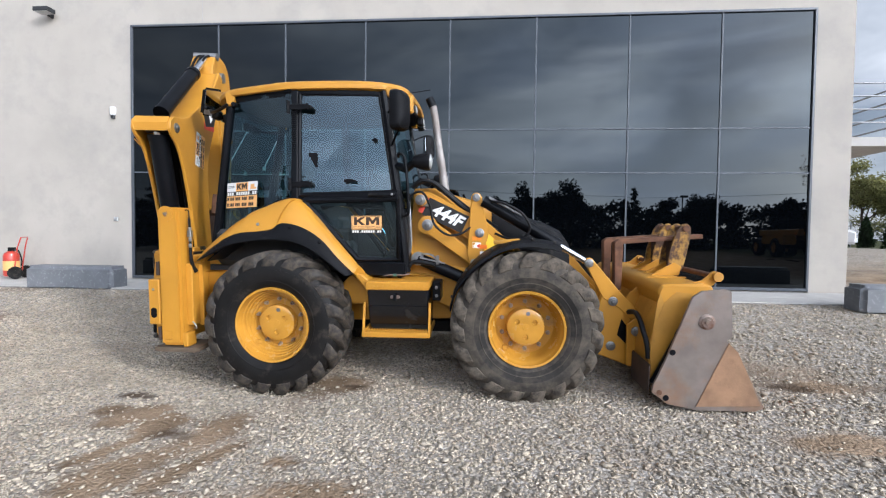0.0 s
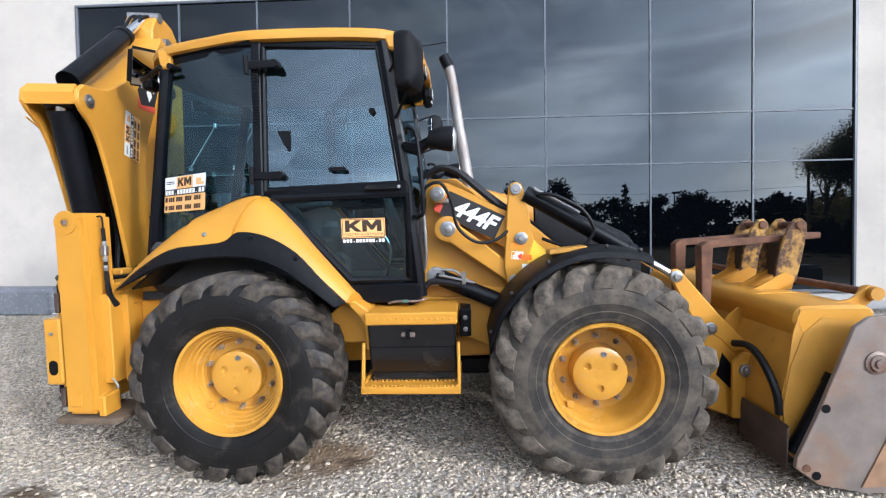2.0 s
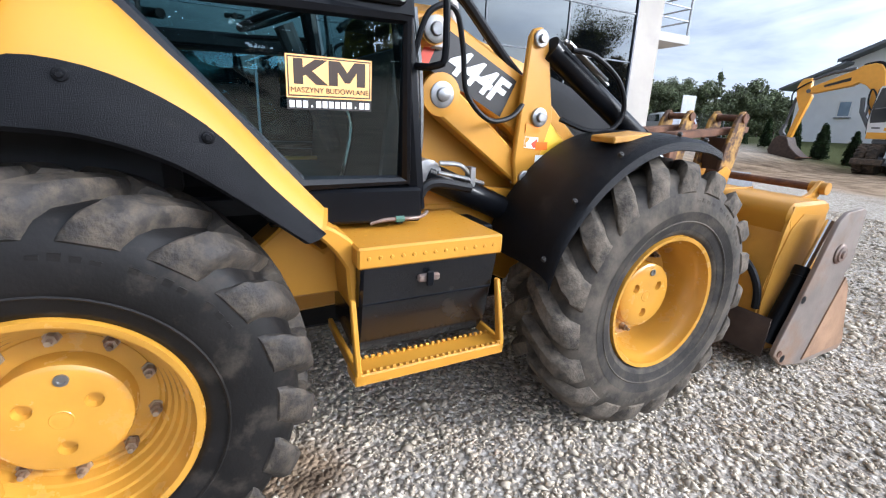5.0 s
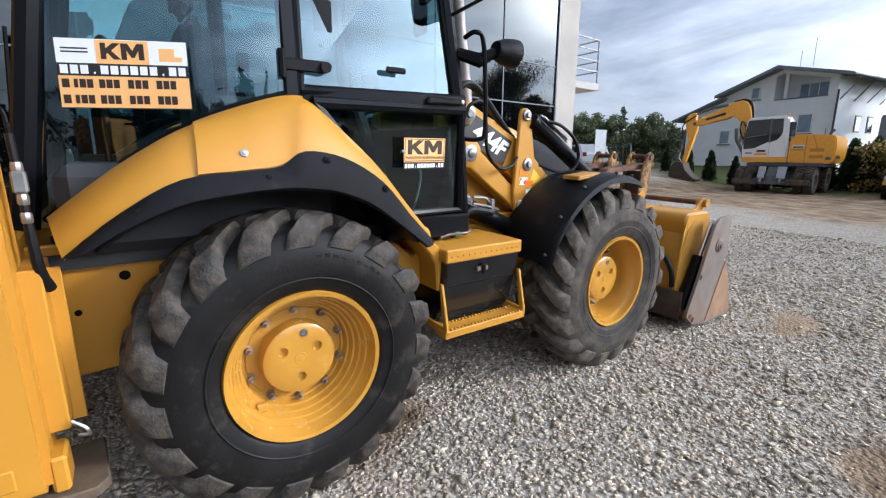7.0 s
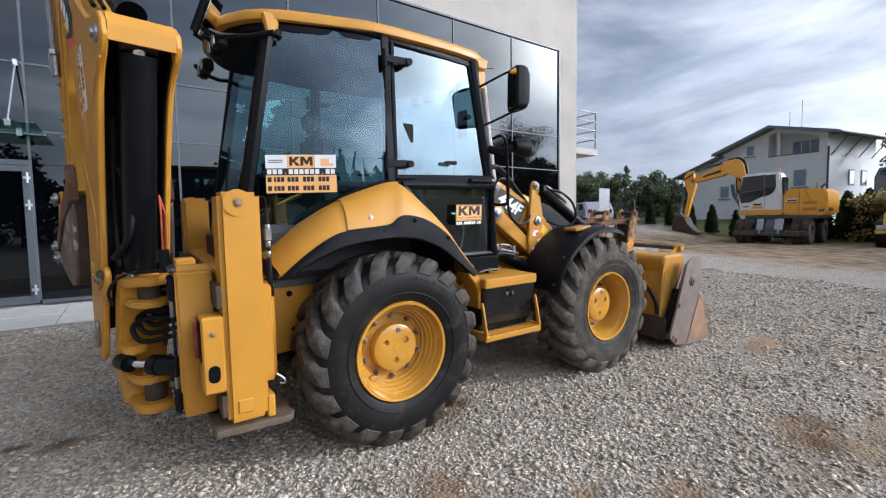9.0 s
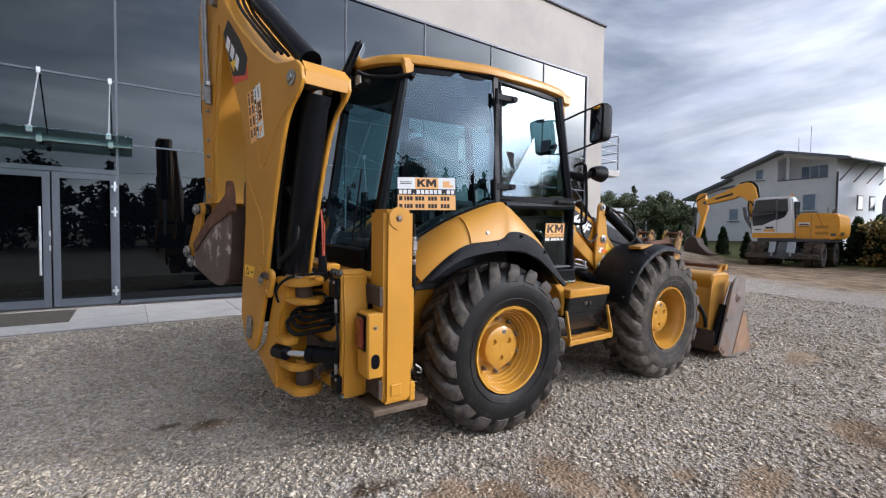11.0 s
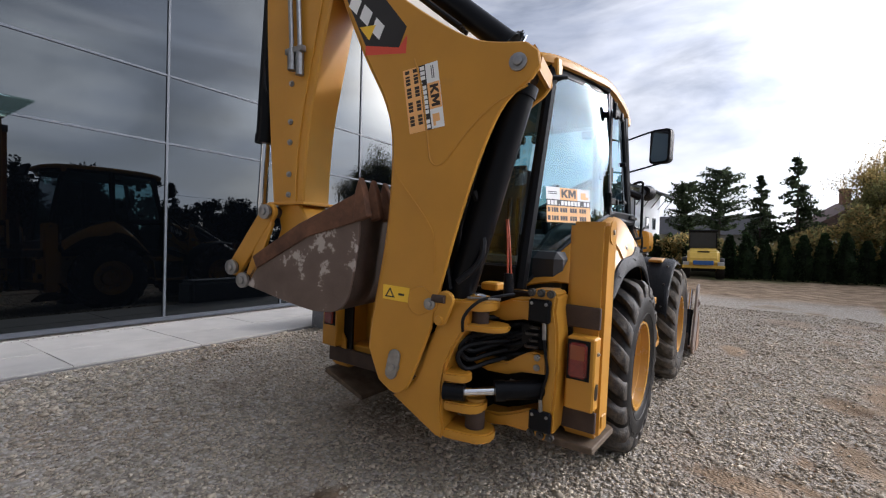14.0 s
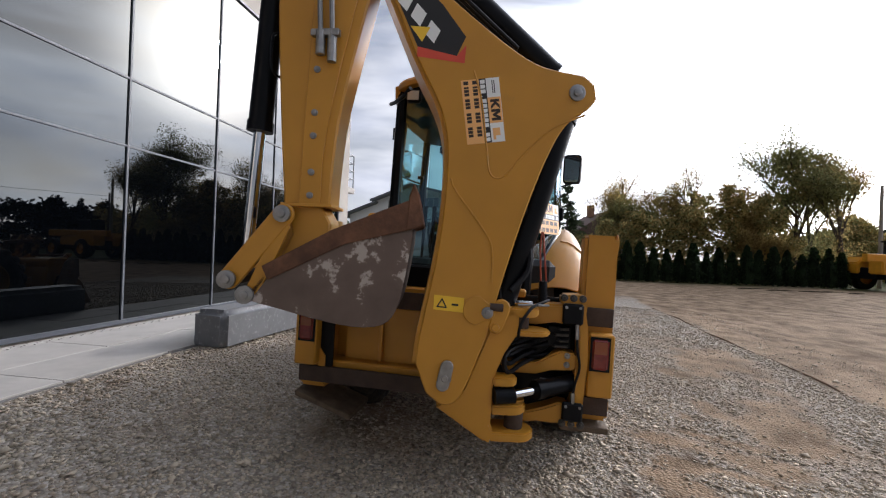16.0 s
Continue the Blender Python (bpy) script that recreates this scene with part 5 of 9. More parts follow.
    b = prism([(1.58, 1.46), (1.62, 1.73), (1.66, 2.16), (1.55, 3.42), (1.46, 3.57), (0.0, 3.60), (-0.15, 3.50), (-0.30, 1.46)], XZ, 0.25, 1.2, 0.07, seg=2)
    cab = part("cab", b, WH, e, "white operator cab")
    part("window", prism([(1.55, 2.06), (1.59, 2.40), (1.57, 2.81), (1.46, 3.43), (0.56, 3.46), (0.53, 2.40), (1.10, 2.10)], XZ, 1.195, 1.212, 0.0), DARK_GLASS, cab)
    part("window", prism([(0.48, 3.45), (0.05, 3.46), (0.01, 2.86), (0.08, 2.64), (0.20, 2.48), (0.45, 2.38)], XZ, 1.195, 1.212, 0.0), DARK_GLASS, cab)
    part("door_pillar", prism([(0.45, 2.36), (0.53, 2.36), (0.56, 3.48), (0.48, 3.48)], XZ, 1.200, 1.220, 0.0), GR, cab)
    part("grab_rail", tube([(1.50, 1.24, 2.62), (0.62, 1.25, 2.74)], 0.018, 6), STEEL, cab)
    part("windscreen", prism([(1.62, 1.62), (1.68, 2.15), (1.57, 3.40), (1.55, 3.40), (1.65, 2.15), (1.60, 1.62)], XZ, 0.32, 1.14, 0.0), DARK_GLASS, cab)
    part("rear_window", box(-0.29, -0.19, 0.42, 1.05, 2.40, 3.30, 0.0), DARK_GLASS, cab)
    part("sill_strip", box(-0.28, 1.56, 1.196, 1.216, 1.43, 1.69, 0.0), OR, cab)
    part("door_seam", box(0.47, 0.482, 1.196, 1.206, 1.70, 2.36, 0.0), GR, cab)
    part("lettering_bar", box(0.55, 1.05, 1.198, 1.208, 1.76, 1.88, 0.0), OR, cab)
    part("lettering_bar", box(0.62, 0.98, 1.198, 1.208, 1.92, 2.02, 0.0), PRINT, cab)
    part("lettering_bar", box(1.18, 1.46, 1.198, 1.208, 1.84, 1.90, 0.0), GR, cab)
    part("vent_panel", box(-0.16, 0.36, 1.196, 1.201, 1.80, 2.20, 0.0), WH, cab)
    part("cab_mirror", box(1.70, 1.74, 1.22, 1.40, 2.35, 2.75, 0.01), GR, cab)
    part("roof_lamp", lathe([(0.05, 0), (0.05, 0.08), (0.03, 0.11), (0, 0.11)], (-0.05, 0.9, 3.60), (0, 0, 1), 12), LAMP_AMBER, cab)
    # boom, stick, bucket
    part("boom", prism([(1.30, 1.60), (1.75, 1.60), (2.16, 2.69), (2.20, 3.43), (2.45, 3.69), (2.72, 3.81), (2.94, 3.68), (4.31, 3.41), (4.50, 3.40), (4.52, 3.62), (4.40, 3.72), (2.91, 4.37), (2.74, 4.50), (2.30, 4.58), (2.08, 4.51), (1.88, 4.22), (1.78, 3.70), (1.60, 2.60)], XZ, -0.45, -0.10, 0.03), OR, e)
    part("boom_rim", tube([(1.72, -0.28, 3.3), (1.84, -0.28, 4.22), (2.06, -0.28, 4.54), (2.30, -0.28, 4.61), (2.72, -0.28, 4.53)], 0.07, 7, 3), HOSE, e)
    part("lettering_bar", prism([(3.0, 3.90), (3.95, 3.66), (3.95, 3.76), (3.0, 4.04)], XZ, -0.095, -0.085, 0.0), PRINT, e)
    for dy in (0.0, 0.12):
        part("boom_cylinder", tube([(1.80, -0.02 + dy, 1.7), (2.28, -0.02 + dy, 2.55), (2.36, -0.02 + dy, 3.15)], 0.07, 8), GR, e)
    part("stick", prism([(5.05, 3.72), (4.95, 3.95), (4.82, 4.08), (4.51, 4.11), (4.47, 3.58), (4.37, 3.26), (4.84, 1.35), (5.03, 1.38), (4.76, 2.69), (4.98, 3.24)], XZ, -0.42, -0.12, 0.03), OR, e)
    part("stick_pin", lathe([(0.09, 0), (0.09, 0.05), (0, 0.05)], (4.52, -0.12, 3.52), (0, 1, 0), 14), GR, e)
    part("stick_cylinder", tube([(2.95, -0.27, 4.42), (3.8, -0.27, 4.30), (4.55, -0.27, 4.02)], [0.08, 0.08, 0.045], 8), GR, e)
    part("bucket_cylinder", tube([(5.02, -0.27, 3.25), (5.22, -0.27, 1.95)], [0.075, 0.055], 8), GR, e)
    part("bucket_link", prism([(5.18, 2.0), (5.28, 2.0), (5.42, 1.62), (5.30, 1.40), (5.10, 1.46), (5.24, 1.64)], XZ, -0.38, -0.16, 0.01), GR, e)
    part("boom_hose", tube([(1.75, -0.05, 2.3), (2.15, 0.0, 2.9), (2.15, 0.0, 3.5), (1.95, -0.05, 3.2), (1.85, -0.05, 2.4)], 0.035, 6, 4), HOSE, e)
    part("stick_hose", tube([(4.45, -0.08, 3.95), (4.80, -0.05, 3.75), (5.12, -0.06, 3.45), (5.10, -0.06, 3.0)], 0.035, 6, 4), HOSE, e)
    bk = part("bucket", prism([(5.24, 1.44), (4.87, 1.38), (4.70, 0.97), (4.30, 0.58), (4.05, 0.44), (4.12, 0.36), (4.9, 0.30), (5.50, 0.42), (5.62, 0.73), (5.45, 1.27)], XZ, -0.75, 0.15, 0.03), BUCKET_DARK, e, "rusty dark digging bucket")
    part("cutting_edge", prism([(4.30, 0.36), (3.98, 0.42), (3.98, 0.46), (4.30, 0.46)], XZ, -0.80, 0.20, 0.0), RUST, bk)


make_excavator()


def make_roller():
    YL = mat("pale_yellow_paint", (0.72, 0.47, 0.07), 0.45, spread=0.08, coat=0.2)
    r = empty("road_roller", "yellow road roller with a dark cab and blue front panel", "roller", m=stand(24.9, 0.45, 186) @ Matrix.Scale(0.95, 4))
    # local +x faces the yard
    for y in (-0.85, 0.85):
        simple_wheel("wheel", r, (0.4, y, 0.62), 0.62, 0.42, YL)
    part("axle_frame", box(-0.6, 0.9, -0.6, 0.6, 0.45, 0.8, 0.03), PLASTIC, r)
    b = prism([(-0.7, 0.8), (1.25, 0.8), (1.3, 1.1), (0.95, 1.62), (-0.7, 1.78)], XZ, -0.80, 0.80, 0.12, seg=3)
    part("bonnet", b, YL, r)
    part("blue_panel", box(1.27, 1.31, -0.5, 0.5, 0.82, 1.06, 0.01), BLUE, r)
    for y in (-0.85, 0.85):
        part("headlight", box(1.2, 1.27, y - 0.16, y + 0.16, 0.8, 1.0, 0.02), LAMP_CLEAR, r)
    part("bonnet_vent", box(1.0, 1.02, -0.3, 0.3, 1.5, 1.6, 0.0), PLASTIC, r)
    part("bumper", box(0.95, 1.2, -1.05, 1.05, 0.62, 0.8, 0.03), YL, r)
    b = prism([(-1.7, 1.5), (-0.65, 1.5), (-0.55, 2.75), (-1.6, 2.75)], XZ, -0.70, 0.70, 0.04)
    cab = part("cab", b, DARK_GLASS, r, "cab of dark glass")
    part("cab_roof", box(-1.75, -0.45, -0.76, 0.76, 2.75, 2.86, 0.03), PLASTIC, cab)
    for y in (-0.75, 0.75):
        part("cab_pillar", tube([(-0.64, y * 0.93, 1.4), (-0.54, y * 0.93, 2.77)], 0.035, 6), PLASTIC, cab)
    part("drum", lathe([(0, -0.9), (0.62, -0.9), (0.64, -0.86), (0.64, 0.86), (0.62, 0.9), (0, 0.9)], (-2.4, 0, 0.64), (0, 1, 0), 32), STEEL, r)
    part("drum_yoke", box(-3.1, -1.6, -1.0, -0.92, 0.5, 0.8, 0.02), YL, r)
    part("drum_yoke", box(-3.1, -1.6, 0.92, 1.0, 0.5, 0.8, 0.02), YL, r)


make_roller()


def make_telehandler():
    OR = mat("deep_yellow_paint", (0.72, 0.33, 0.02), 0.45, spread=0.08, coat=0.2)
    t = empty("telehandler", "orange-yellow telehandler parked by the far trees", "telehandler", m=stand(28.8, -24.9, 282) @ Matrix.Scale(1.35, 4))
    for x in (-1.3, 1.4):
        for y in (-0.9, 0.9):
            simple_wheel("wheel", t, (x, y, 0.6), 0.6, 0.42, OR)
    part("chassis", box(-2.2, 2.0, -0.6, 0.6, 0.55, 1.1, 0.05), PLASTIC, t)
    part("engine_cover", prism([(-2.3, 0.8), (-0.3, 0.8), (-0.3, 1.5), (-2.0, 1.6), (-2.35, 1.3)], XZ, 0.15, 1.0, 0.06, seg=2), OR, t)
    part("side_panel", prism([(-2.3, 0.8), (0.8, 0.8), (0.8, 1.3), (-2.3, 1.4)], XZ, -1.0, -0.3, 0.06, seg=2), OR, t)
    cab = part("cab", prism([(-0.3, 0.9), (1.1, 0.9), (1.2, 1.5), (0.85, 2.35), (-0.2, 2.35)], XZ, 0.1, 1.0, 0.04), DARK_GLASS, t, "dark glazed cab")
    part("cab_roof", box(-0.3, 1.0, 0.05, 1.05, 2.35, 2.44, 0.02), PLASTIC, cab)
    part("boom", box(-2.2, 3.4, -0.2, 0.1, 1.35, 1.75, 0.03), OR, t)


make_telehandler()


def car_body(thing, L, W, paint, van=False):
    if van:
        prof = [(0, 0.35), (L, 0.35), (L, 0.9), (L * 0.86, 1.15), (L * 0.72, 1.95), (0.05, 2.0), (0, 1.9)]
    else:
        prof = [(0, 0.35), (L, 0.32), (L, 0.7), (L * 0.95, 0.85), (L * 0.72, 0.95), (L * 0.56, 1.42), (L * 0.12, 1.46), (0.02, 0.95)]
    b = prism(prof, XZ, -W / 2, W / 2, 0.09, seg=3)
    body = part("body", b, paint, thing)
    top = max(p[1] for p in prof)
    for y in (-W / 2 - 0.004, W / 2 - 0.008):
        part("window", prism([(L * 0.14, 0.98 if not van else 1.3), (L * (0.66 if not van else 0.74), 0.98 if not van else 1.3), (L * (0.55 if not van else 0.70), top - 0.12), (L * (0.16 if not van else 0.5), top - 0.12)], XZ, y, y + 0.012, 0.0), DARK_GLASS, body)
    for x in (L * 0.19, L * 0.81):
        for y in (-W / 2 + 0.1, W / 2 - 0.1):
            simple_wheel("wheel", thing, (x, y, 0.32), 0.32, 0.2, STEEL, 0.62)
    for y in (-W / 2 + 0.25, W / 2 - 0.25):
        part("headlight", box(L - 0.06, L + 0.01, y - 0.18, y + 0.18, 0.62, 0.78, 0.02), LAMP_CLEAR, thing)
        part("tail_light", box(-0.015, 0.05, y - 0.12, y + 0.12, 0.75, 0.98, 0.02), LAMP_RED, thing)


c = empty("car", "silver estate car parked past the building", "car", m=stand(22.3, 13.6, 58))
car_body(c, 4.4, 1.75, CAR_SILVER)
c = empty("van", "white van parked beyond the building corner", "van", m=stand(14.7, 19.0, -37))
car_body(c, 4.6, 1.9, CAR_WHITE, True)


def make_fence():
    f = empty("fence", "wire mesh fence on steel posts past the building", "fence", m=stand(27.2, 14.4, 110))
    for i in range(8):
        part("post", tube([(i * 2.5, 0, 0), (i * 2.5, 0, 1.6)], 0.03, 6), STEEL_FENCE, f)
    b = bmesh.new()
    for k in range(16):
        tube([(0, 0, 0.1 + k * 0.1), (17.5, 0, 0.1 + k * 0.1)], 0.006, 3, bm=b)
    for k in range(70):
        tube([(k * 0.25, 0, 0.1), (k * 0.25, 0, 1.6)], 0.005, 3, bm=b)
    part("mesh", b, STEEL_FENCE, f)
    s = empty("sign_board", "blank pale sign board on two posts past the building", "sign", m=stand(20.4, 11.95, -8))
    part("board", box(-0.4, 0.4, -0.02, 0.02, 0.9, 2.3, 0.01), mat("grey_sign_back", (0.40, 0.42, 0.44), 0.5, spread=0.1), s)
    for x in (-0.3, 0.3):
        part("post", tube([(x, 0.04, 0), (x, 0.04, 2.2)], 0.03, 6), STEEL_FENCE, s)
    p = empty("utility_pole", "grey concrete utility pole by the far trees", "pole", m=stand(31.5, -25.2))
    part("pole", tube([(0, 0, 0), (0, 0, 7.2)], [0.15, 0.10], 8), CONCRETE, p)
    l = empty("street_lamp", "tall dark lamp post across the road", "lamp", m=stand(22.5, -30))
    part("pole", tube([(0, 0, 0), (0, 0, 5.6)], [0.10, 0.06], 8), PLASTIC, l)
    part("lamp_head", box(-0.2, 0.5, -0.16, 0.16, 5.55, 5.75, 0.05), PLASTIC, l)
    b = bmesh.new()
    for i in range(6):
        a, c2 = Vector((-80 + 40 * i, -34, 6.6)), Vector((-40 + 40 * i, -34, 6.6))
        tube([a, a.lerp(c2, 0.25) - Vector((0, 0, 0.5)), a.lerp(c2, 0.5) - Vector((0, 0, 0.7)), a.lerp(c2, 0.75) - Vector((0, 0, 0.5)), c2], 0.02, 4, bm=b)
    ob = part("power_line", b, PLASTIC)
    tagged(ob, "thin dark power line across the road", "cable")
    for i in range(6):
        q = empty("utility_pole", "pole carrying the power line across the road", "pole", m=stand(-80 + 40 * i, -34))
        part("pole", tube([(0, 0, 0), (0, 0, 6.8)], [0.13, 0.09], 7), BARK, q)


make_fence()


def puddle(x, y, length, width, turn, seed):
    """A shallow irregular sheet of rain water in the ruts."""
    rng = random.Random(seed)
    m = pose(x, y, 0, 0, 0, turn)
    b = bmesh.new()
    ring = []
    for k in range(28):
        a = 2 * math.pi * k / 28
        q = m @ Vector((length * math.cos(a) * rng.uniform(0.7, 1.1), width * math.sin(a) * rng.uniform(0.5, 1.2), 0))
        ring.append(q)
    z = max(float(rise(np.array(q.x), np.array(q.y))) for q in ring) + 0.004
    for q in ring:
        q.z = z
    top = b.faces.new([b.verts.new(q) for q in ring])
    thicken(b, 0.01)
    tagged(part("puddle", b, WATER), "shallow rain puddle lying in the ruts of the soil", "puddle", "puddles on the soil")


for i, (px, py, pl, pw, pt) in enumerate(((24.6, -13.9, 1.3, 0.22, -55), (23.6, -14.9, 1.0, 0.18, -60), (24.3, -17.4, 1.7, 0.35, -65), (23.8, -18.8, 0.8, 0.25, -50), (25.6, -15.6, 0.9, 0.15, -60))):
    puddle(px, py, pl, pw, pt, 300 + i)


# ---- backhoe loader ----
# x forward, y to its left, z up; rear axle at x = 0, front axle at x = 2.35
CY = 0.05
# the machine leans a little with the sloping yard
LEAN = Matrix.Translation((0.019, 0.010, 0.026)) @ Matrix.Rotation(radians(1.77), 4, "X") @ Matrix.Rotation(radians(-0.67), 4, "Y") @ Matrix.Rotation(radians(0.25), 4, "Z")
LOADER = empty("backhoe_loader", "yellow backhoe loader with black trim, rear boom folded, on gravel", "backhoe loader", m=LEAN)


def both(f):
    """Runs f for the machine's right side (-1) and its left side (+1)."""
    for side in (-1, 1):
        f(side, lambda y: CY + side * y)


def make_wheel(x, side, steps):
    """A wheel with a dished rim, hub and deep-lugged tyre; out is along side."""
    out = Vector((0, side, 0))
    o = Vector((x, CY + side * 0.990, 0.66))       # middle of the tyre
    W = 0.215
    # rim: flange, stepped dish, disc
    prof = [(0.378, W - 0.01), (0.372, W + 0.008), (0.352, W + 0.004), (0.345, W - 0.03)]
    if steps:
        r, a = 0.345, W - 0.03
        for k in range(5):
            prof += [(r - 0.010, a - 0.028), (r - 0.020, a - 0.030)]
            r, a = r - 0.020, a - 0.030
        prof += [(0.225, 0.015), (0.17, 0.02)]
    else:
        prof += [(0.335, W - 0.05), (0.328, W - 0.06), (0.315, 0.06), (0.300, 0.01), (0.285, -0.01), (0.17, -0.015)]
    prof += [(0.10, -0.06), (0.10, -0.20), (0.345, -0.20), (0.372, -W), (0.378, -W + 0.01)]
    # the rim sits a little inside the bulging sidewall
    f = 0.945 if steps else 0.92
    prof = [(r * f if r > 0.24 else r, a - 0.012 if a > 0.03 else a) for r, a in prof]
    wheel = part("wheel", lathe(prof, o, out, 56, closed=True), YELLOW_RIM, LOADER, "yellow dished steel wheel")
    hub = [(0, 0.098), (0.155, 0.098), (0.168, 0.090), (0.172, 0.075), (0.174, 0.0), (0.18, -0.02), (0, -0.02)]
    # the hub's face is a disc with three drilled dimples
    hb = lathe(hub[1:], o, out, 40)
    hb.verts.ensure_lookup_table()
    rim_edges = [e for e in hb.edges if len(e.link_faces) == 1 and all(((v.co - o) - out * (v.co - o).dot(out)).length > 0.15 for v in e.verts) and all((v.co - o).dot(out) > 0.09 for v in e.verts)]
    holes = []
    for k in range(3):
        a = 2 * math.pi * k / 3 + 0.5
        c = o + Vector((math.cos(a) * 0.092, 0, math.sin(a) * 0.092)) + out * 0.098
        ring = [hb.verts.new(c + Vector((math.cos(t), 0, math.sin(t))) * 0.024) for t in np.linspace(0, 2 * math.pi, 13)[:-1]]
        deep = [hb.verts.new(c + (v.co - c) * 0.75 - out * 0.020) for v in ring]
        for j in range(12):
            holes.append(hb.edges.new((ring[j], ring[(j + 1) % 12])))
        for j in range(12):
            hb.faces.new((ring[j], ring[(j + 1) % 12], deep[(j + 1) % 12], deep[j]))
        hb.faces.new(deep)
    bmesh.ops.triangle_fill(hb, edges=rim_edges + holes, use_beauty=True)
    h = part("hub", hb, YELLOW_RIM, wheel)
    b = bmesh.new()
    lathe([(0.030, 0.0), (0.028, 0.002), (0.022, 0.001), (0.018, 0.002), (0, 0.0015)], o + out * 0.098, out, 16, b)
    part("hub_mark", b, YELLOW_RIM, wheel)
    c = o + Vector((0.02, 0, 0.125)) + out * 0.098
    part("plug", lathe([(0.018, 0), (0.018, 0.006), (0.010, 0.006), (0.009, 0.002), (0, 0.002)], c, out, 12), STEEL, wheel)
    for k in range(10):
        a = 2 * math.pi * (k + 0.5) / 10
        base = 0.018 if steps else -0.012
        c = o + Vector((math.cos(a) * 0.222, 0, math.sin(a) * 0.222)) + out * base
        part("wheel_nut", lathe([(0, 0.05), (0.009, 0.05), (0.009, 0.03), (0.017, 0.03), (0.017, 0.006), (0.023, 0.006), (0.023, 0), (0, 0)], c, out, 6), NUT, wheel)
    part("valve_guard", box(o.x - 0.212, o.x - 0.165, o.y + side * 0.09 - 0.02, o.y + side * 0.09 + 0.02, o.z - 0.212, o.z - 0.17, 0.006), YELLOW_RIM, wheel)
    # carcass
    ty = [(0.374 * f, -W + 0.015), (0.40 * f, -W - 0.004), (0.47, -W - 0.022), (0.54, -W - 0.012), (0.60, -W + 0.012), (0.622, -W + 0.040), (0.638, -0.09), (0.642, 0), (0.638, 0.09), (0.622, W - 0.040), (0.60, W - 0.012), (0.54, W + 0.012), (0.47, W + 0.022), (0.40 * f, W - 0.004), (0.374 * f, W - 0.022), (0.36 * f, 0)]
    tyre = part("tyre", lathe(ty, o, out, 72, closed=True), RUBBER if steps else RUBBER_DUSTY, wheel, "black farm tyre with worn grey lugs", sharp=60)
    b = lathe([(0.415, W + 0.0115), (0.42, W + 0.016), (0.425, W + 0.014)], o, out, 60)
    for k in range(2):
        for j in range(13):
            a = 0.55 + math.pi * k + j * 0.075
            c = o + Vector((math.cos(a), 0, math.sin(a))) * 0.51 + out * (W + 0.016)
            t = Vector((-math.sin(a), 0, math.cos(a)))
            m = frame_at(c, t, Vector((math.cos(a), 0, math.sin(a))))
            if j in (3, 8):
                continue
            plate(m, 0.024, 0.028 + 0.008 * (j % 3), 0.004, bm=b)
    if not steps:
        part("sidewall_band", lathe([(r, W - 0.002 + 0.026 * (r - 0.40 * f) / (0.47 - 0.40 * f)) for r in (0.378, 0.40, 0.43, 0.452, 0.469)], o, out, 60), RUBBER_RUBBED, wheel, "cleaner dark band next to the rim")
    part("sidewall_lettering", b, RUBBER if steps else RUBBER_DUSTY, wheel)
    # lugs: bars sweeping from the middle of the tread over the shoulder
    b = bmesh.new()
    n = 19
    rng = random.Random(int(x * 10) + side)
    for hand in (-1, 1):
        for k in range(n):
            a0 = 2 * math.pi * (k + (0.5 if hand > 0 else 0)) / n
            rows = []
            path = ((0.0, -0.015, 0.636, -0.015, 0.690), (0.22, 0.05, 0.636, 0.05, 0.692), (0.5, 0.115, 0.630, 0.115, 0.688), (0.78, 0.172, 0.612, 0.180, 0.676), (0.93, 0.194, 0.596, 0.214, 0.645), (1.0, 0.205, 0.585, 0.224, 0.617), (1.05, 0.212, 0.570, 0.227, 0.590), (1.08, 0.219, 0.555, 0.228, 0.561))
            for s, y0, r0, y1, r1 in path:
                w = (0.042 + 0.022 * s) * rng.uniform(0.95, 1.05) / 0.66
                am = a0 + 0.30 * s - 0.05
                ring = []
                for k2, up in ((-1.22, 0.0), (-1.02, 0.72), (-0.72, 1.0), (0.72, 1.0), (1.02, 0.72), (1.22, 0.0)):
                    aa, rr, yy = am + w * k2, r0 + (r1 - r0) * up, y0 + (y1 - y0) * up
                    ring.append(o + Vector((math.cos(aa) * rr, hand * yy, math.sin(aa) * rr)))
                rows.append(ring)
            loft(rows, b, closed=True)
            e = b
            e.verts.ensure_lookup_table()
            vs = e.verts
            b.faces.new(vs[-48:-42])
            b.faces.new(vs[-6:])
    part("tread", b, TREAD if steps else TREAD_DUSTY, wheel, "worn dusty grey tread lugs", sharp=45)


for wx, st in ((0.0, True), (2.35, False)):
    for sd in (-1, 1):
        make_wheel(wx, sd, st)


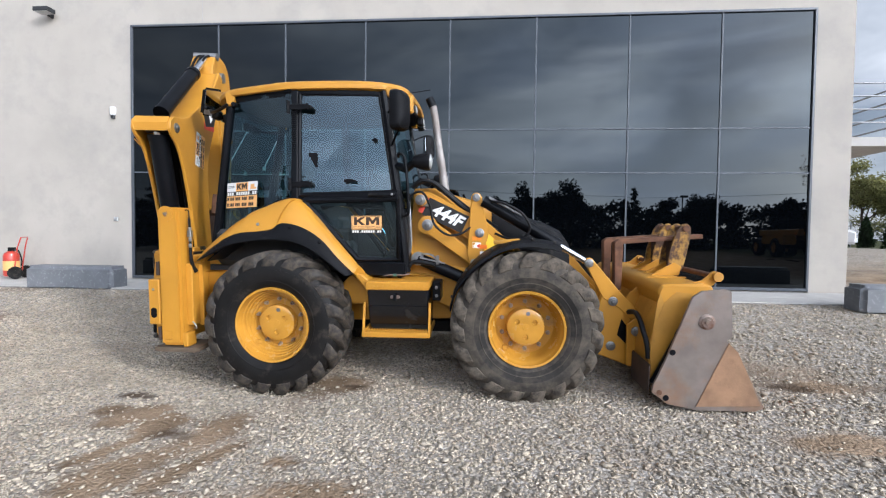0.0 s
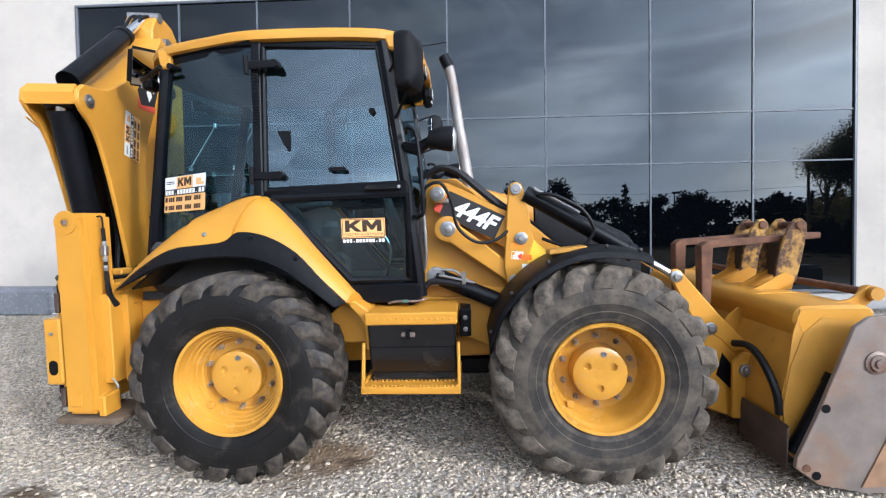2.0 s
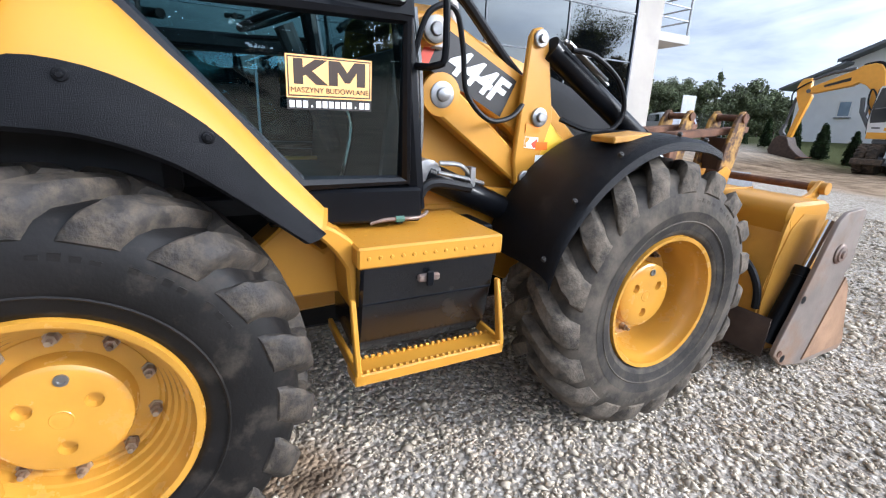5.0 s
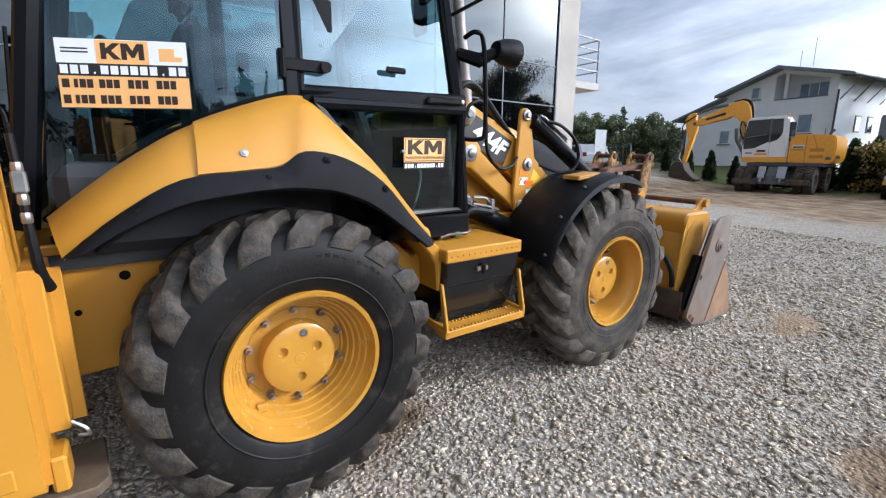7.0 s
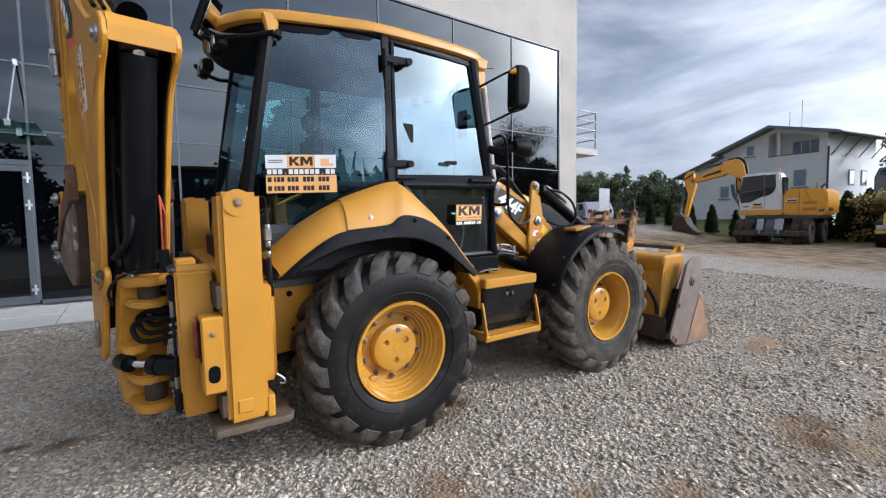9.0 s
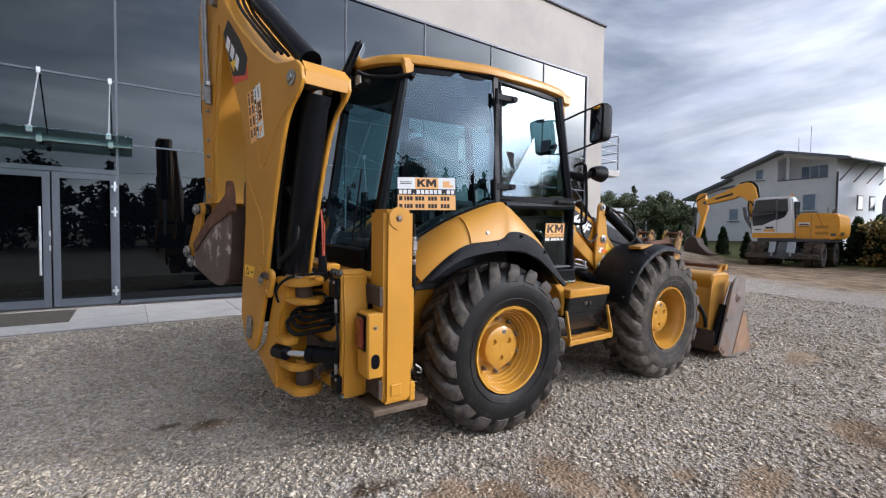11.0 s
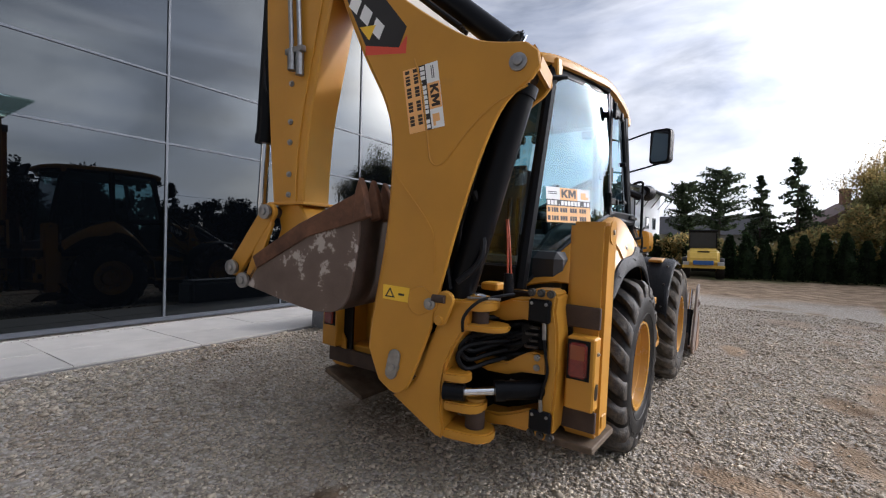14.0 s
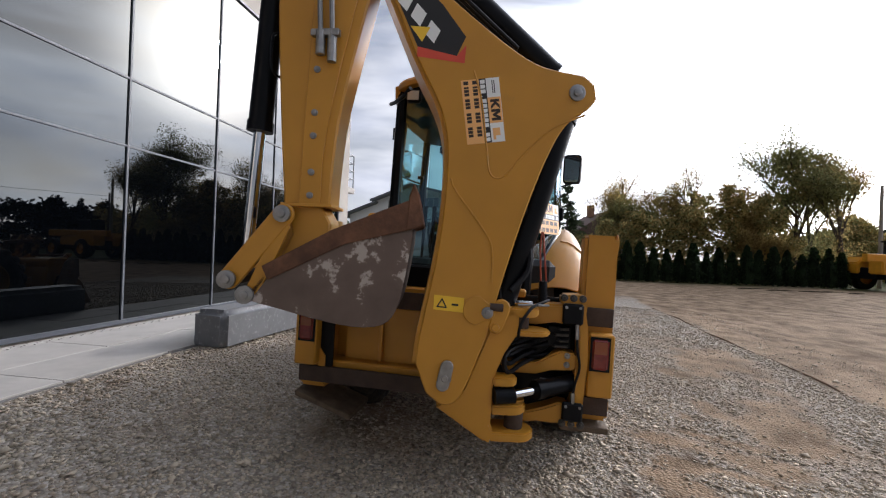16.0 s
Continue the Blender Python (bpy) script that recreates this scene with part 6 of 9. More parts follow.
def make_chassis():
    part("main_frame", prism([(-0.95, 0.62), (0.5, 0.55), (2.7, 0.62), (3.05, 0.72), (3.05, 1.0), (1.9, 1.16), (0.6, 1.16), (-0.95, 1.28)], XZ, CY - 0.42, CY + 0.42, 0.015), YELLOW, LOADER)
    part("rear_axle", tube([(0, CY - 0.85, 0.66), (0, CY - 0.45, 0.64), (0, CY, 0.64), (0, CY + 0.45, 0.64), (0, CY + 0.85, 0.66)], [0.11, 0.13, 0.19, 0.13, 0.11], 16), YELLOW, LOADER)
    part("front_axle", tube([(2.35, CY - 0.85, 0.66), (2.35, CY - 0.45, 0.62), (2.35, CY, 0.60), (2.35, CY + 0.45, 0.62), (2.35, CY + 0.85, 0.66)], [0.10, 0.12, 0.18, 0.12, 0.10], 16), YELLOW, LOADER)
    part("drive_shaft", tube([(0.1, CY, 0.62), (2.2, CY, 0.6)], 0.04, 10), PLASTIC, LOADER)
    part("belly_plate", box(0.4, 2.0, CY - 0.35, CY + 0.35, 0.42, 0.56, 0.02), BLACK, LOADER)

    def side_parts(s, Y):
        y0, y1 = sorted((Y(0.42), Y(0.60)))
        # loader tower plate and the deck behind it
        part("loader_tower", prism([(1.12, 1.14), (1.95, 1.06), (1.86, 1.30), (1.74, 1.60), (1.60, 1.86), (1.46, 1.97), (1.24, 1.97), (1.20, 1.6)], XZ, *sorted((Y(0.415), Y(0.445))), 0.008), YELLOW, LOADER)
        part("side_plate", prism([(0.78, 0.78), (1.50, 0.78), (1.86, 0.62), (1.98, 0.80), (1.95, 1.13), (1.1, 1.20), (0.85, 1.20)], XZ, *sorted((Y(0.50), Y(0.55))), 0.008), YELLOW, LOADER)
        part("tower_rib", box(1.18, 1.92, *sorted((Y(0.52), Y(0.56))), 1.055, 1.085, 0.006), YELLOW, LOADER)
        part("inner_wing", prism([(-0.85, 0.95), (0.75, 0.95), (0.75, 1.15), (0.45, 1.55), (0.15, 1.72), (-0.4, 1.55), (-0.85, 1.25)], XZ, *sorted((Y(0.58), Y(0.62))), 0.004), BLACK, LOADER)
        part("rear_chassis_plate", prism([(-0.95, 0.62), (-0.40, 0.66), (-0.34, 1.22), (-0.95, 1.22)], XZ, *sorted((Y(0.62), Y(0.66))), 0.006), YELLOW, LOADER)
        for x, z, r in ((-0.62, 1.06, 0.022), (-0.60, 0.80, 0.016), (-0.80, 0.92, 0.014)):
            part("plate_hole", lathe([(r, 0.0015), (0, 0.0015)], (x, Y(0.66), z), (0, s, 0), 12), BLACK, LOADER)

    both(side_parts)


make_chassis()


# outline of the rear wings: where the skin meets the cab, and its outer lower edge
WING_TOP = [(-0.86, 1.30), (-0.62, 1.50), (-0.37, 1.67), (-0.12, 1.79), (0.10, 1.855), (0.22, 1.81), (0.36, 1.65), (0.51, 1.455), (0.66, 1.275), (0.80, 1.105)]
WING_ARCH = [(-0.72, 1.265), (-0.58, 1.345), (-0.40, 1.417), (-0.20, 1.447), (-0.05, 1.459), (0.06, 1.455), (0.20, 1.435), (0.36, 1.37), (0.50, 1.27), (0.69, 1.12)]
WING_OUT = [(-0.78, 1.25), (-0.60, 1.39), (-0.40, 1.50), (-0.18, 1.525), (-0.03, 1.545), (0.07, 1.605), (0.25, 1.575), (0.44, 1.463), (0.60, 1.285), (0.745, 1.135)]


def cab_y(x):
    """Half width of the cab at its waist."""
    t = min(max((-x - 0.02) / 0.9, 0), 1)
    return 0.86 - 0.34 * t ** 1.25


def make_wings():
    top = curve_pts([(x, z, 0) for x, z in WING_TOP], 4)
    low = curve_pts([(x, z, 0) for x, z in WING_OUT], 4)
    arch = curve_pts([(x, z, 0) for x, z in WING_ARCH], 4)

    def wing(s, Y):
        rows = []
        for a, b in zip(top, low):
            ya, yb = cab_y(a.x) - 0.02, 1.085 - 0.035 * min(1, max(0, (b.x - 0.5) / 0.25))
            row = []
            for k in range(7):
                t = k / 6
                # the skin bulges outward between its two edges
                x = a.x + (b.x - a.x) * t
                z = a.y + (b.y - a.y) * t + 0.085 * math.sin(math.pi * t) * (1 - 0.3 * t)
                y = ya + (yb - ya) * (1 - (1 - t) ** 1.35)
                row.append(Vector((x, Y(y), z)))
            row.append(Vector((b.x, Y(yb - 0.06), b.y - 0.02)))
            rows.append(row)
        b = loft(rows)
        thicken(b, 0.012)
        skin = part("rear_wing", b, YELLOW, LOADER, sharp=50)
        b = bmesh.new()
        b.faces.new([b.verts.new(v) for v in rows[-1]])
        thicken(b, 0.012)
        part("wing_end", b, YELLOW, skin)
        # black flare strip under the skin
        rows = []
        for i, q in enumerate(low):
            nn = (arch[i] - q).normalized()
            k = (arch[i] - q).length
            sec = ((0.0, 1.065), (-0.004, 1.10), (k * 0.5, 1.132), (k, 1.138), (k + 0.012, 1.125), (k, 1.115), (k * 0.5, 1.108), (0.012, 1.07))
            rows.append([Vector((q.x + nn.x * a, Y(yy), q.y + nn.y * a)) for a, yy in sec])
        b = loft(rows, closed=True)
        b.verts.ensure_lookup_table()
        b.faces.new(b.verts[:8])
        b.faces.new(b.verts[-8:])
        fl = part("wing_flare", b, PLASTIC, LOADER, "black rubber wheel-arch flare", sharp=50)
        for i in (5, 14, 22, 28):
            q = low[i]
            part("flare_bolt", pin((q.x + 0.005, Y(1.115), q.y - 0.03), (0, s, 0), 0.016, 0.018), PLASTIC, fl)
        # arch liner under the wing
        rows = [[Vector((q.x * 0.985, Y(yy), q.y - 0.06)) for yy in (0.60, 0.85, 1.07)] for q in low[2:-2]]
        b = loft(rows)
        thicken(b, 0.01)
        part("arch_liner", b, BLACK, LOADER)
        # lower end of the wing, turning down to the step
        part("wing_tail", prism([(0.735, 1.145), (0.80, 1.118), (0.865, 1.07), (0.885, 1.0), (0.875, 0.80), (0.850, 0.80), (0.84, 0.965), (0.80, 1.03), (0.715, 1.125)], XZ, *sorted((Y(0.62), Y(0.985))), 0.010), YELLOW, LOADER)
        # raised service lid with its lock
        lid = []
        for i in range(9, 19):
            a, q = top[i], low[i]
            row = []
            for k in range(1, 7):
                t = k / 6.0
                x = a.x + (q.x - a.x) * t
                z = a.y + (q.y - a.y) * t + 0.085 * math.sin(math.pi * t) * (1 - 0.3 * t)
                y = cab_y(a.x) - 0.02 + (1.085 - cab_y(a.x) + 0.02) * (1 - (1 - t) ** 1.35)
                row.append(Vector((x, Y(y + 0.010), z + 0.008)))
            lid.append(row)
        b = loft(lid)
        thicken(b, 0.008)
        part("service_lid", b, YELLOW, LOADER, sharp=50)
        part("lid_lock", pin((-0.17, Y(1.075), 1.60), (0, s, 0.4), 0.016, 0.01), STEEL, LOADER)

    both(wing)


make_wings()


def quad_pane(pts):
    """One sheet of safety glass, its edges held inside the frame."""
    b = bmesh.new()
    b.faces.new([b.verts.new(p) for p in pts])
    return b


def bar(pts, w, n=0):
    return tube(pts, w, 8, n)


def make_cab():
    # corners: A front, B middle, C rear
    def cab_side(s, Y):
        A0, A1, A2 = (1.20, Y(0.76), 1.12), (1.12, Y(0.78), 1.90), (0.98, Y(0.72), 2.90)
        B1, B2 = (0.10, Y(0.86), 1.86), (0.10, Y(0.80), 2.92)
        C1, C2 = (-0.93, Y(0.54), 1.28), (-0.66, Y(0.60), 2.94)
        part("front_pillar", tube([A0, A1, A2], 0.045, 8), BLACK, LOADER)
        b = box(0.070, 0.140, *sorted((Y(0.78), Y(0.84))), 1.84, 2.93, 0.01)
        for v in b.verts:
            k = (v.co.z - 1.84) / 1.09
            v.co.y += s * (0.035 - 0.07 * k)
        bp = part("door_pillar", b, BLACK, LOADER)
        gr = box(0.080, 0.130, *sorted((Y(0.828), Y(0.84))), 2.30, 2.75, 0.002)
        g = part("vent_panel", gr, PLASTIC, bp)
        b = bmesh.new()
        for k in range(20):
            z = 2.33 + k * 0.0205
            box(0.085, 0.125, *sorted((Y(0.838), Y(0.846))), z, z + 0.010, 0.0, b)
        part("vent_slats", b, BLACK, bp)
        part("rear_pillar", tube([C1, C2], [0.05, 0.045], 8), BLACK, LOADER)
        # rear quarter glass, its foot following the wing
        foot = [(x, Y(cab_y(x) - 0.005), z + 0.01) for x, z in WING_TOP[:5]]
        head = [C2, (-0.45, Y(0.66), 2.94), (-0.25, Y(0.72), 2.94), (-0.06, Y(0.76), 2.93), (0.08, Y(0.795), 2.92)]
        rows = []
        for k in range(7):
            t = k / 6
            rows.append([Vector(a).lerp(Vector(c), t) + Vector((0, s * 0.015 * math.sin(math.pi * t), 0)) for a, c in zip(foot, head)])
        b = loft(rows)
        q = part("quarter_window", b, CAB_GLASS, LOADER, "tinted side window", sharp=70)
        q.visible_shadow = False
        part("window_seal", tube([Vector(p) + Vector((0, s * 0.004, 0)) for p in foot], 0.016, 6, 4), BLACK, LOADER)
        part("roof_rail", tube([Vector(p) for p in head], 0.034, 8), BLACK, LOADER)
        for px, pz in ((-0.62, 2.84), (-0.58, 2.03)):
            part("window_knob", tube([(px, Y(0.615), pz), (px, Y(0.66), pz)], [0.028, 0.022], 10), PLASTIC, q)
        # door
        D = [Vector((0.15, Y(0.845), 1.88)), Vector((0.16, Y(0.795), 2.88)), Vector((0.94, Y(0.725), 2.87)), Vector((1.08, Y(0.79), 1.92))]
        door = part("cab_door", tube(D + [D[0]], 0.022, 8), BLACK, LOADER, "black framed glass cab door")
        p = part("door_glass", quad_pane(D), CAB_GLASS, door)
        p.visible_shadow = False
        part("waist_bar", prism([(0.12, 1.83), (1.15, 1.83), (1.14, 1.93), (0.12, 1.91)], XZ, *sorted((Y(0.80), Y(0.855))), 0.012), BLACK, door)
        L = [Vector((0.20, Y(0.855), 1.83)), Vector((1.13, Y(0.82), 1.84)), Vector((1.13, Y(0.80), 1.25)), Vector((0.72, Y(0.82), 1.25))]
        part("lower_door_frame", tube(L + [L[0]], 0.032, 8), BLACK, door)
        p = part("lower_glass", quad_pane(L), CAB_GLASS, door)
        p.visible_shadow = False
        part("sill", prism([(0.60, 1.10), (1.20, 1.08), (1.20, 1.22), (0.68, 1.23)], XZ, *sorted((Y(0.74), Y(0.84))), 0.012), BLACK, LOADER)
        for z in (2.74, 1.99):
            b = box(0.06, 0.26, *sorted((Y(0.86), Y(0.875))), z - 0.028, z + 0.028, 0.006)
            tube([(0.265, Y(0.82), z), (0.265, Y(0.89), z)], 0.026, 10, bm=b)
            tube([(0.065, Y(0.87), z - 0.06), (0.065, Y(0.87), z + 0.06)], 0.018, 8, bm=b)
            part("door_hinge", b, PLASTIC, door)
        b = prism([(0.84, 1.865), (1.10, 1.865), (1.11, 1.90), (0.86, 1.905)], XZ, *sorted((Y(0.845), Y(0.885))), 0.01)
        part("door_handle", b, PLASTIC, door)
        part("handle_lock", pin((1.085, Y(0.885), 1.885), (0, s, 0), 0.012, 0.006), STEEL, door)
        b = tube([(0.66, Y(0.80), 2.02), (0.66, Y(0.85), 2.02)], 0.014, 8)
        box(0.60, 0.72, *sorted((Y(0.845), Y(0.86))), 2.005, 2.035, 0.006, b)
        part("window_latch", b, PLASTIC, door)
        part("glass_stud", tube([(0.90, Y(0.72), 2.42), (0.90, Y(0.79), 2.42)], 0.022, 10), PLASTIC, door)
        part("inspection_sticker", box(0.24, 0.33, *sorted((Y(0.815), Y(0.817))), 2.16, 2.30, 0.0), PLASTIC, door)
        # grab rail ahead of the door
        part("grab_rail", tube([(1.14, Y(0.82), 2.25), (1.16, Y(0.90), 2.27), (1.22, Y(0.90), 2.2), (1.25, Y(0.90), 1.75), (1.22, Y(0.88), 1.68), (1.17, Y(0.80), 1.68)], 0.014, 8, 4), BLACK, LOADER)

    both(cab_side)
    # roof: crowned shell with a lip and a black lining below it
    plan = [(-0.98, 0.0), (-0.955, 0.28), (-0.87, 0.47), (-0.75, 0.60), (-0.58, 0.675), (-0.25, 0.765), (0.1, 0.83), (0.8, 0.79), (1.06, 0.74), (1.20, 0.56), (1.24, 0.0)]
    half = curve_pts([(x, y, 0) for x, y in plan], 4)
    ringp = [(p.x, p.y) for p in half] + [(p.x, -p.y) for p in half[-2:0:-1]]
    rows = []
    for f, z in ((0.955, 2.915), (1.0, 2.925), (1.005, 2.96), (0.99, 2.99), (0.93, 3.012), (0.75, 3.03), (0.4, 3.04)):
        rows.append([Vector((0.12 + (x - 0.12) * f, CY + y * f, z - 0.028 * max(0, (x - 0.75)) * 2 - 0.03 * max(0, -0.6 - x))) for x, y in ringp])
    b = loft(rows, closed=True)
    b.verts.ensure_lookup_table()
    m = len(ringp)
    b.faces.new(b.verts[-m:])
    part("cab_roof", b, YELLOW, LOADER, "yellow cab roof shell", sharp=45)
    b = prism([(0.12 + (x - 0.12) * 0.95, CY + y * 0.95) for x, y in ringp], XY, 2.86, 2.93, 0.01)
    part("headliner", b, BLACK, LOADER)
    for s in (-1, 1):
        part("roof_corner", prism([(-0.72, 2.96), (-0.60, 2.97), (-0.62, 2.83), (-0.69, 2.82)], XZ, *sorted((CY + s * 0.595, CY + s * 0.655)), 0.012), YELLOW, LOADER)
        part("roof_corner", prism([(0.98, 2.96), (1.14, 2.93), (1.12, 2.84), (1.02, 2.84)], XZ, *sorted((CY + s * 0.70, CY + s * 0.765)), 0.015), YELLOW, LOADER)
        for y, x in ((0.52, 1.215), (0.30, 1.24)):
            lamp = part("work_lamp", box(x - 0.08, x, CY + s * y - 0.07, CY + s * y + 0.07, 2.77, 2.87, 0.02), PLASTIC, LOADER)
            part("lens", box(x + 0.001, x + 0.008, CY + s * y - 0.055, CY + s * y + 0.055, 2.785, 2.855, 0.0), LAMP_CLEAR, lamp)
        for y in (0.42, 0.22):
            lamp = part("work_lamp", box(-0.98, -0.90, CY + s * y - 0.06, CY + s * y + 0.06, 2.74, 2.84, 0.02), PLASTIC, LOADER)
            part("lens", box(-0.99, -0.981, CY + s * y - 0.045, CY + s * y + 0.045, 2.755, 2.825, 0.0), LAMP_CLEAR, lamp)
    part("beacon_cover", box(1.14, 1.25, CY - 0.60, CY - 0.52, 2.72, 2.9, 0.02), YELLOW, LOADER)
    part("aerial", tube([(1.1, CY - 0.5, 2.95), (1.25, CY - 0.5, 2.95), (1.42, CY - 0.5, 2.97)], 0.004, 5), HOSE, LOADER)
    # windscreen and rear glass
    p = part("windscreen", quad_pane([(1.19, CY - 0.72, 1.75), (1.19, CY + 0.72, 1.75), (1.00, CY + 0.68, 2.88), (1.00, CY - 0.68, 2.88)]), CAB_GLASS, LOADER)
    p.visible_shadow = False
    p = part("rear_window", quad_pane([(-0.955, CY - 0.50, 1.45), (-0.955, CY + 0.50, 1.45), (-0.70, CY + 0.54, 2.86), (-0.70, CY - 0.54, 2.86)]), CAB_GLASS, LOADER)
    p.visible_shadow = False
    part("rear_panel", box(-0.99, -0.93, CY - 0.52, CY + 0.52, 1.16, 1.45, 0.015), BLACK, LOADER)
    part("wiper", tube([(-0.96, CY - 0.25, 1.5), (-0.90, CY - 0.30, 2.1)], 0.008, 5), HOSE, LOADER)
    part("dash_panel", prism([(1.05, 1.15), (1.2, 1.15), (1.2, 1.75), (1.12, 1.75)], XZ, CY - 0.70, CY + 0.70, 0.01), INTERIOR, LOADER)
    # inside
    part("cab_floor", box(-0.9, 1.2, CY - 0.70, CY + 0.70, 1.12, 1.18, 0.0), INTERIOR, LOADER)
    for s in (-1, 1):
        part("side_liner", prism([(-0.86, 1.18), (-0.80, 1.42), (-0.35, 1.70), (0.08, 1.83), (0.22, 1.80), (0.66, 1.20)], XZ, *sorted((CY + s * 0.50, CY + s * 0.53)), 0.0), INTERIOR, LOADER)
    part("inner_arch", box(-0.8, 0.35, CY - 0.78, CY - 0.45, 1.18, 1.55, 0.05), INTERIOR, LOADER)
    part("inner_arch", box(-0.8, 0.35, CY + 0.45, CY + 0.78, 1.18, 1.55, 0.05), INTERIOR, LOADER)
    seat = part("seat", box(-0.15, 0.38, CY - 0.26, CY + 0.26, 1.50, 1.68, 0.05, seg=3), SEAT, LOADER, "dark grey fabric driver seat")
    b = box(-0.24, -0.10, CY - 0.25, CY + 0.25, 1.62, 2.28, 0.05, seg=3)
    part("backrest", b, SEAT, seat)
    part("headrest", box(-0.25, -0.15, CY - 0.14, CY + 0.14, 2.30, 2.48, 0.04, seg=3), SEAT, seat)
    part("seat_base", box(-0.1, 0.32, CY - 0.2, CY + 0.2, 1.18, 1.50, 0.02), INTERIOR, seat)
    for y in (-0.32, 0.32):
        part("armrest", box(-0.15, 0.25, CY + y - 0.04, CY + y + 0.04, 1.82, 1.88, 0.02), SEAT, seat)
    st = part("steering_column", tube([(1.05, CY, 1.3), (0.82, CY, 1.88)], 0.05, 10), INTERIOR, LOADER)
    c, d = Vector((0.80, CY, 1.92)), Vector((-0.37, 0, 0.93)).normalized()
    ring = [c + 0.19 * (math.cos(a) * d.orthogonal().normalized() + math.sin(a) * d.cross(d.orthogonal().normalized())) for a in np.linspace(0, 2 * math.pi, 25)]
    part("steering_wheel", tube(ring, 0.016, 8), PLASTIC, st)
    for y in (-0.35, -0.27, 0.27, 0.35):
        part("lever", tube([(-0.62, CY + y, 1.5), (-0.60, CY + y * 0.98, 1.95)], [0.012, 0.02], 7), PLASTIC, LOADER)
    part("console", box(0.30, 0.62, CY - 0.62, CY - 0.42, 1.18, 1.42, 0.04), INTERIOR, LOADER)
    part("grab_bar", tube([(0.92, CY - 0.60, 1.20), (0.97, CY - 0.62, 1.45), (0.90, CY - 0.63, 1.58), (0.82, CY - 0.63, 1.60)], 0.012, 8, 4), CHROME, LOADER)
    part("rear_console", box(-0.85, -0.52, CY - 0.45, CY + 0.45, 1.18, 1.5, 0.04), INTERIOR, LOADER)

    # mirrors and lamps on the front pillars
    def outside(s, Y):
        arm = part("mirror_arm", tube([(1.02, Y(0.75), 2.68), (1.16, Y(0.95), 2.78), (1.19, Y(1.06), 2.79), (1.20, Y(1.07), 2.76), (1.20, Y(1.08), 2.50), (1.16, Y(1.0), 2.44), (1.06, Y(0.77), 2.36)], 0.010, 7, 3), BLACK, LOADER)
        mm = pose(1.185, Y(1.06), 2.63, 0, 0, 18 * s)
        def outline(hw, hh, x, r=0.045):
            ring = []
            for cx, cz, a0 in ((hw - r, hh - r, 0), (-hw + r, hh - r, 90), (-hw + r, -hh + r, 180), (hw - r, -hh + r, 270)):
                for k in range(5):
                    a = radians(a0 + 22.5 * k)
                    ring.append(Vector((x, cx + r * math.cos(a), cz + r * math.sin(a))))
            return ring
        b = loft([outline(0.095, 0.165, -0.036), outline(0.105, 0.175, -0.03), outline(0.107, 0.177, 0.02), outline(0.098, 0.165, 0.06), outline(0.075, 0.135, 0.085), outline(0.046, 0.09, 0.097, 0.04)], closed=True)
        b.verts.ensure_lookup_table()
        b.faces.new(b.verts[:20])
        b.faces.new(b.verts[-20:])
        b.transform(mm)
        mir = part("mirror", b, PLASTIC, arm, "dark grey wing mirror")
        b = loft([outline(0.086, 0.155, -0.0395, 0.036), outline(0.086, 0.155, -0.0362, 0.036)], closed=True)
        b.verts.ensure_lookup_table()
        b.faces.new(b.verts[:20])
        b.faces.new(b.verts[-20:])
        b.transform(mm)
        part("mirror_glass", b, MIRROR, arm)
        b = tube([(1.12, Y(0.78), 2.17), (1.22, Y(0.86), 2.13), (1.31, Y(0.90), 2.18)], [0.035, 0.045, 0.03], 8)
        part("lamp_bracket", b, BLACK, LOADER)
        c = (1.32, Y(0.91), 2.19)
        lamp = part("headlamp", lathe([(0, -0.03), (0.05, -0.02), (0.072, 0.04), (0.082, 0.10), (0.083, 0.135), (0.076, 0.142), (0, 0.142)], c, (1, 0, -0.05), 18), PLASTIC, LOADER, "black round-backed headlamp")
        part("lens", lathe([(0.076, 0.138), (0.070, 0.150), (0.045, 0.160), (0, 0.165)], c, (1, 0, -0.05), 18), LAMP_HEAD, lamp)
        # rear mirror on the roof edge
        arm = part("rear_mirror_arm", tube([(-0.66, Y(0.70), 2.82), (-0.80, Y(0.62), 2.79), (-0.95, Y(0.50), 2.80), (-1.0, Y(0.44), 2.84)], 0.018, 7), BLACK, LOADER)
        b = box(-0.115, 0.115, -0.15, 0.15, -0.05, 0.012, 0.029, seg=3)
        mm = frame_at((-1.0, Y(0.40), 2.93), (0.45, 0.9, 0.1), (0.35, -0.2, 0.9))
        b.transform(mm)
        if s < 0:
            part("rear_mirror", b, PLASTIC, arm)
            b = box(-0.098, 0.098, -0.132, 0.132, 0.0125, 0.018, 0.0)
            b.transform(mm)
            part("mirror_glass", b, MIRROR, arm)
        else:
            b.free()

    both(outside)
    # inside mirror seen through the door glass
    part("inside_mirror", box(0.98, 1.01, CY - 0.64, CY - 0.50, 2.28, 2.52, 0.02), PLASTIC, LOADER)


make_cab()


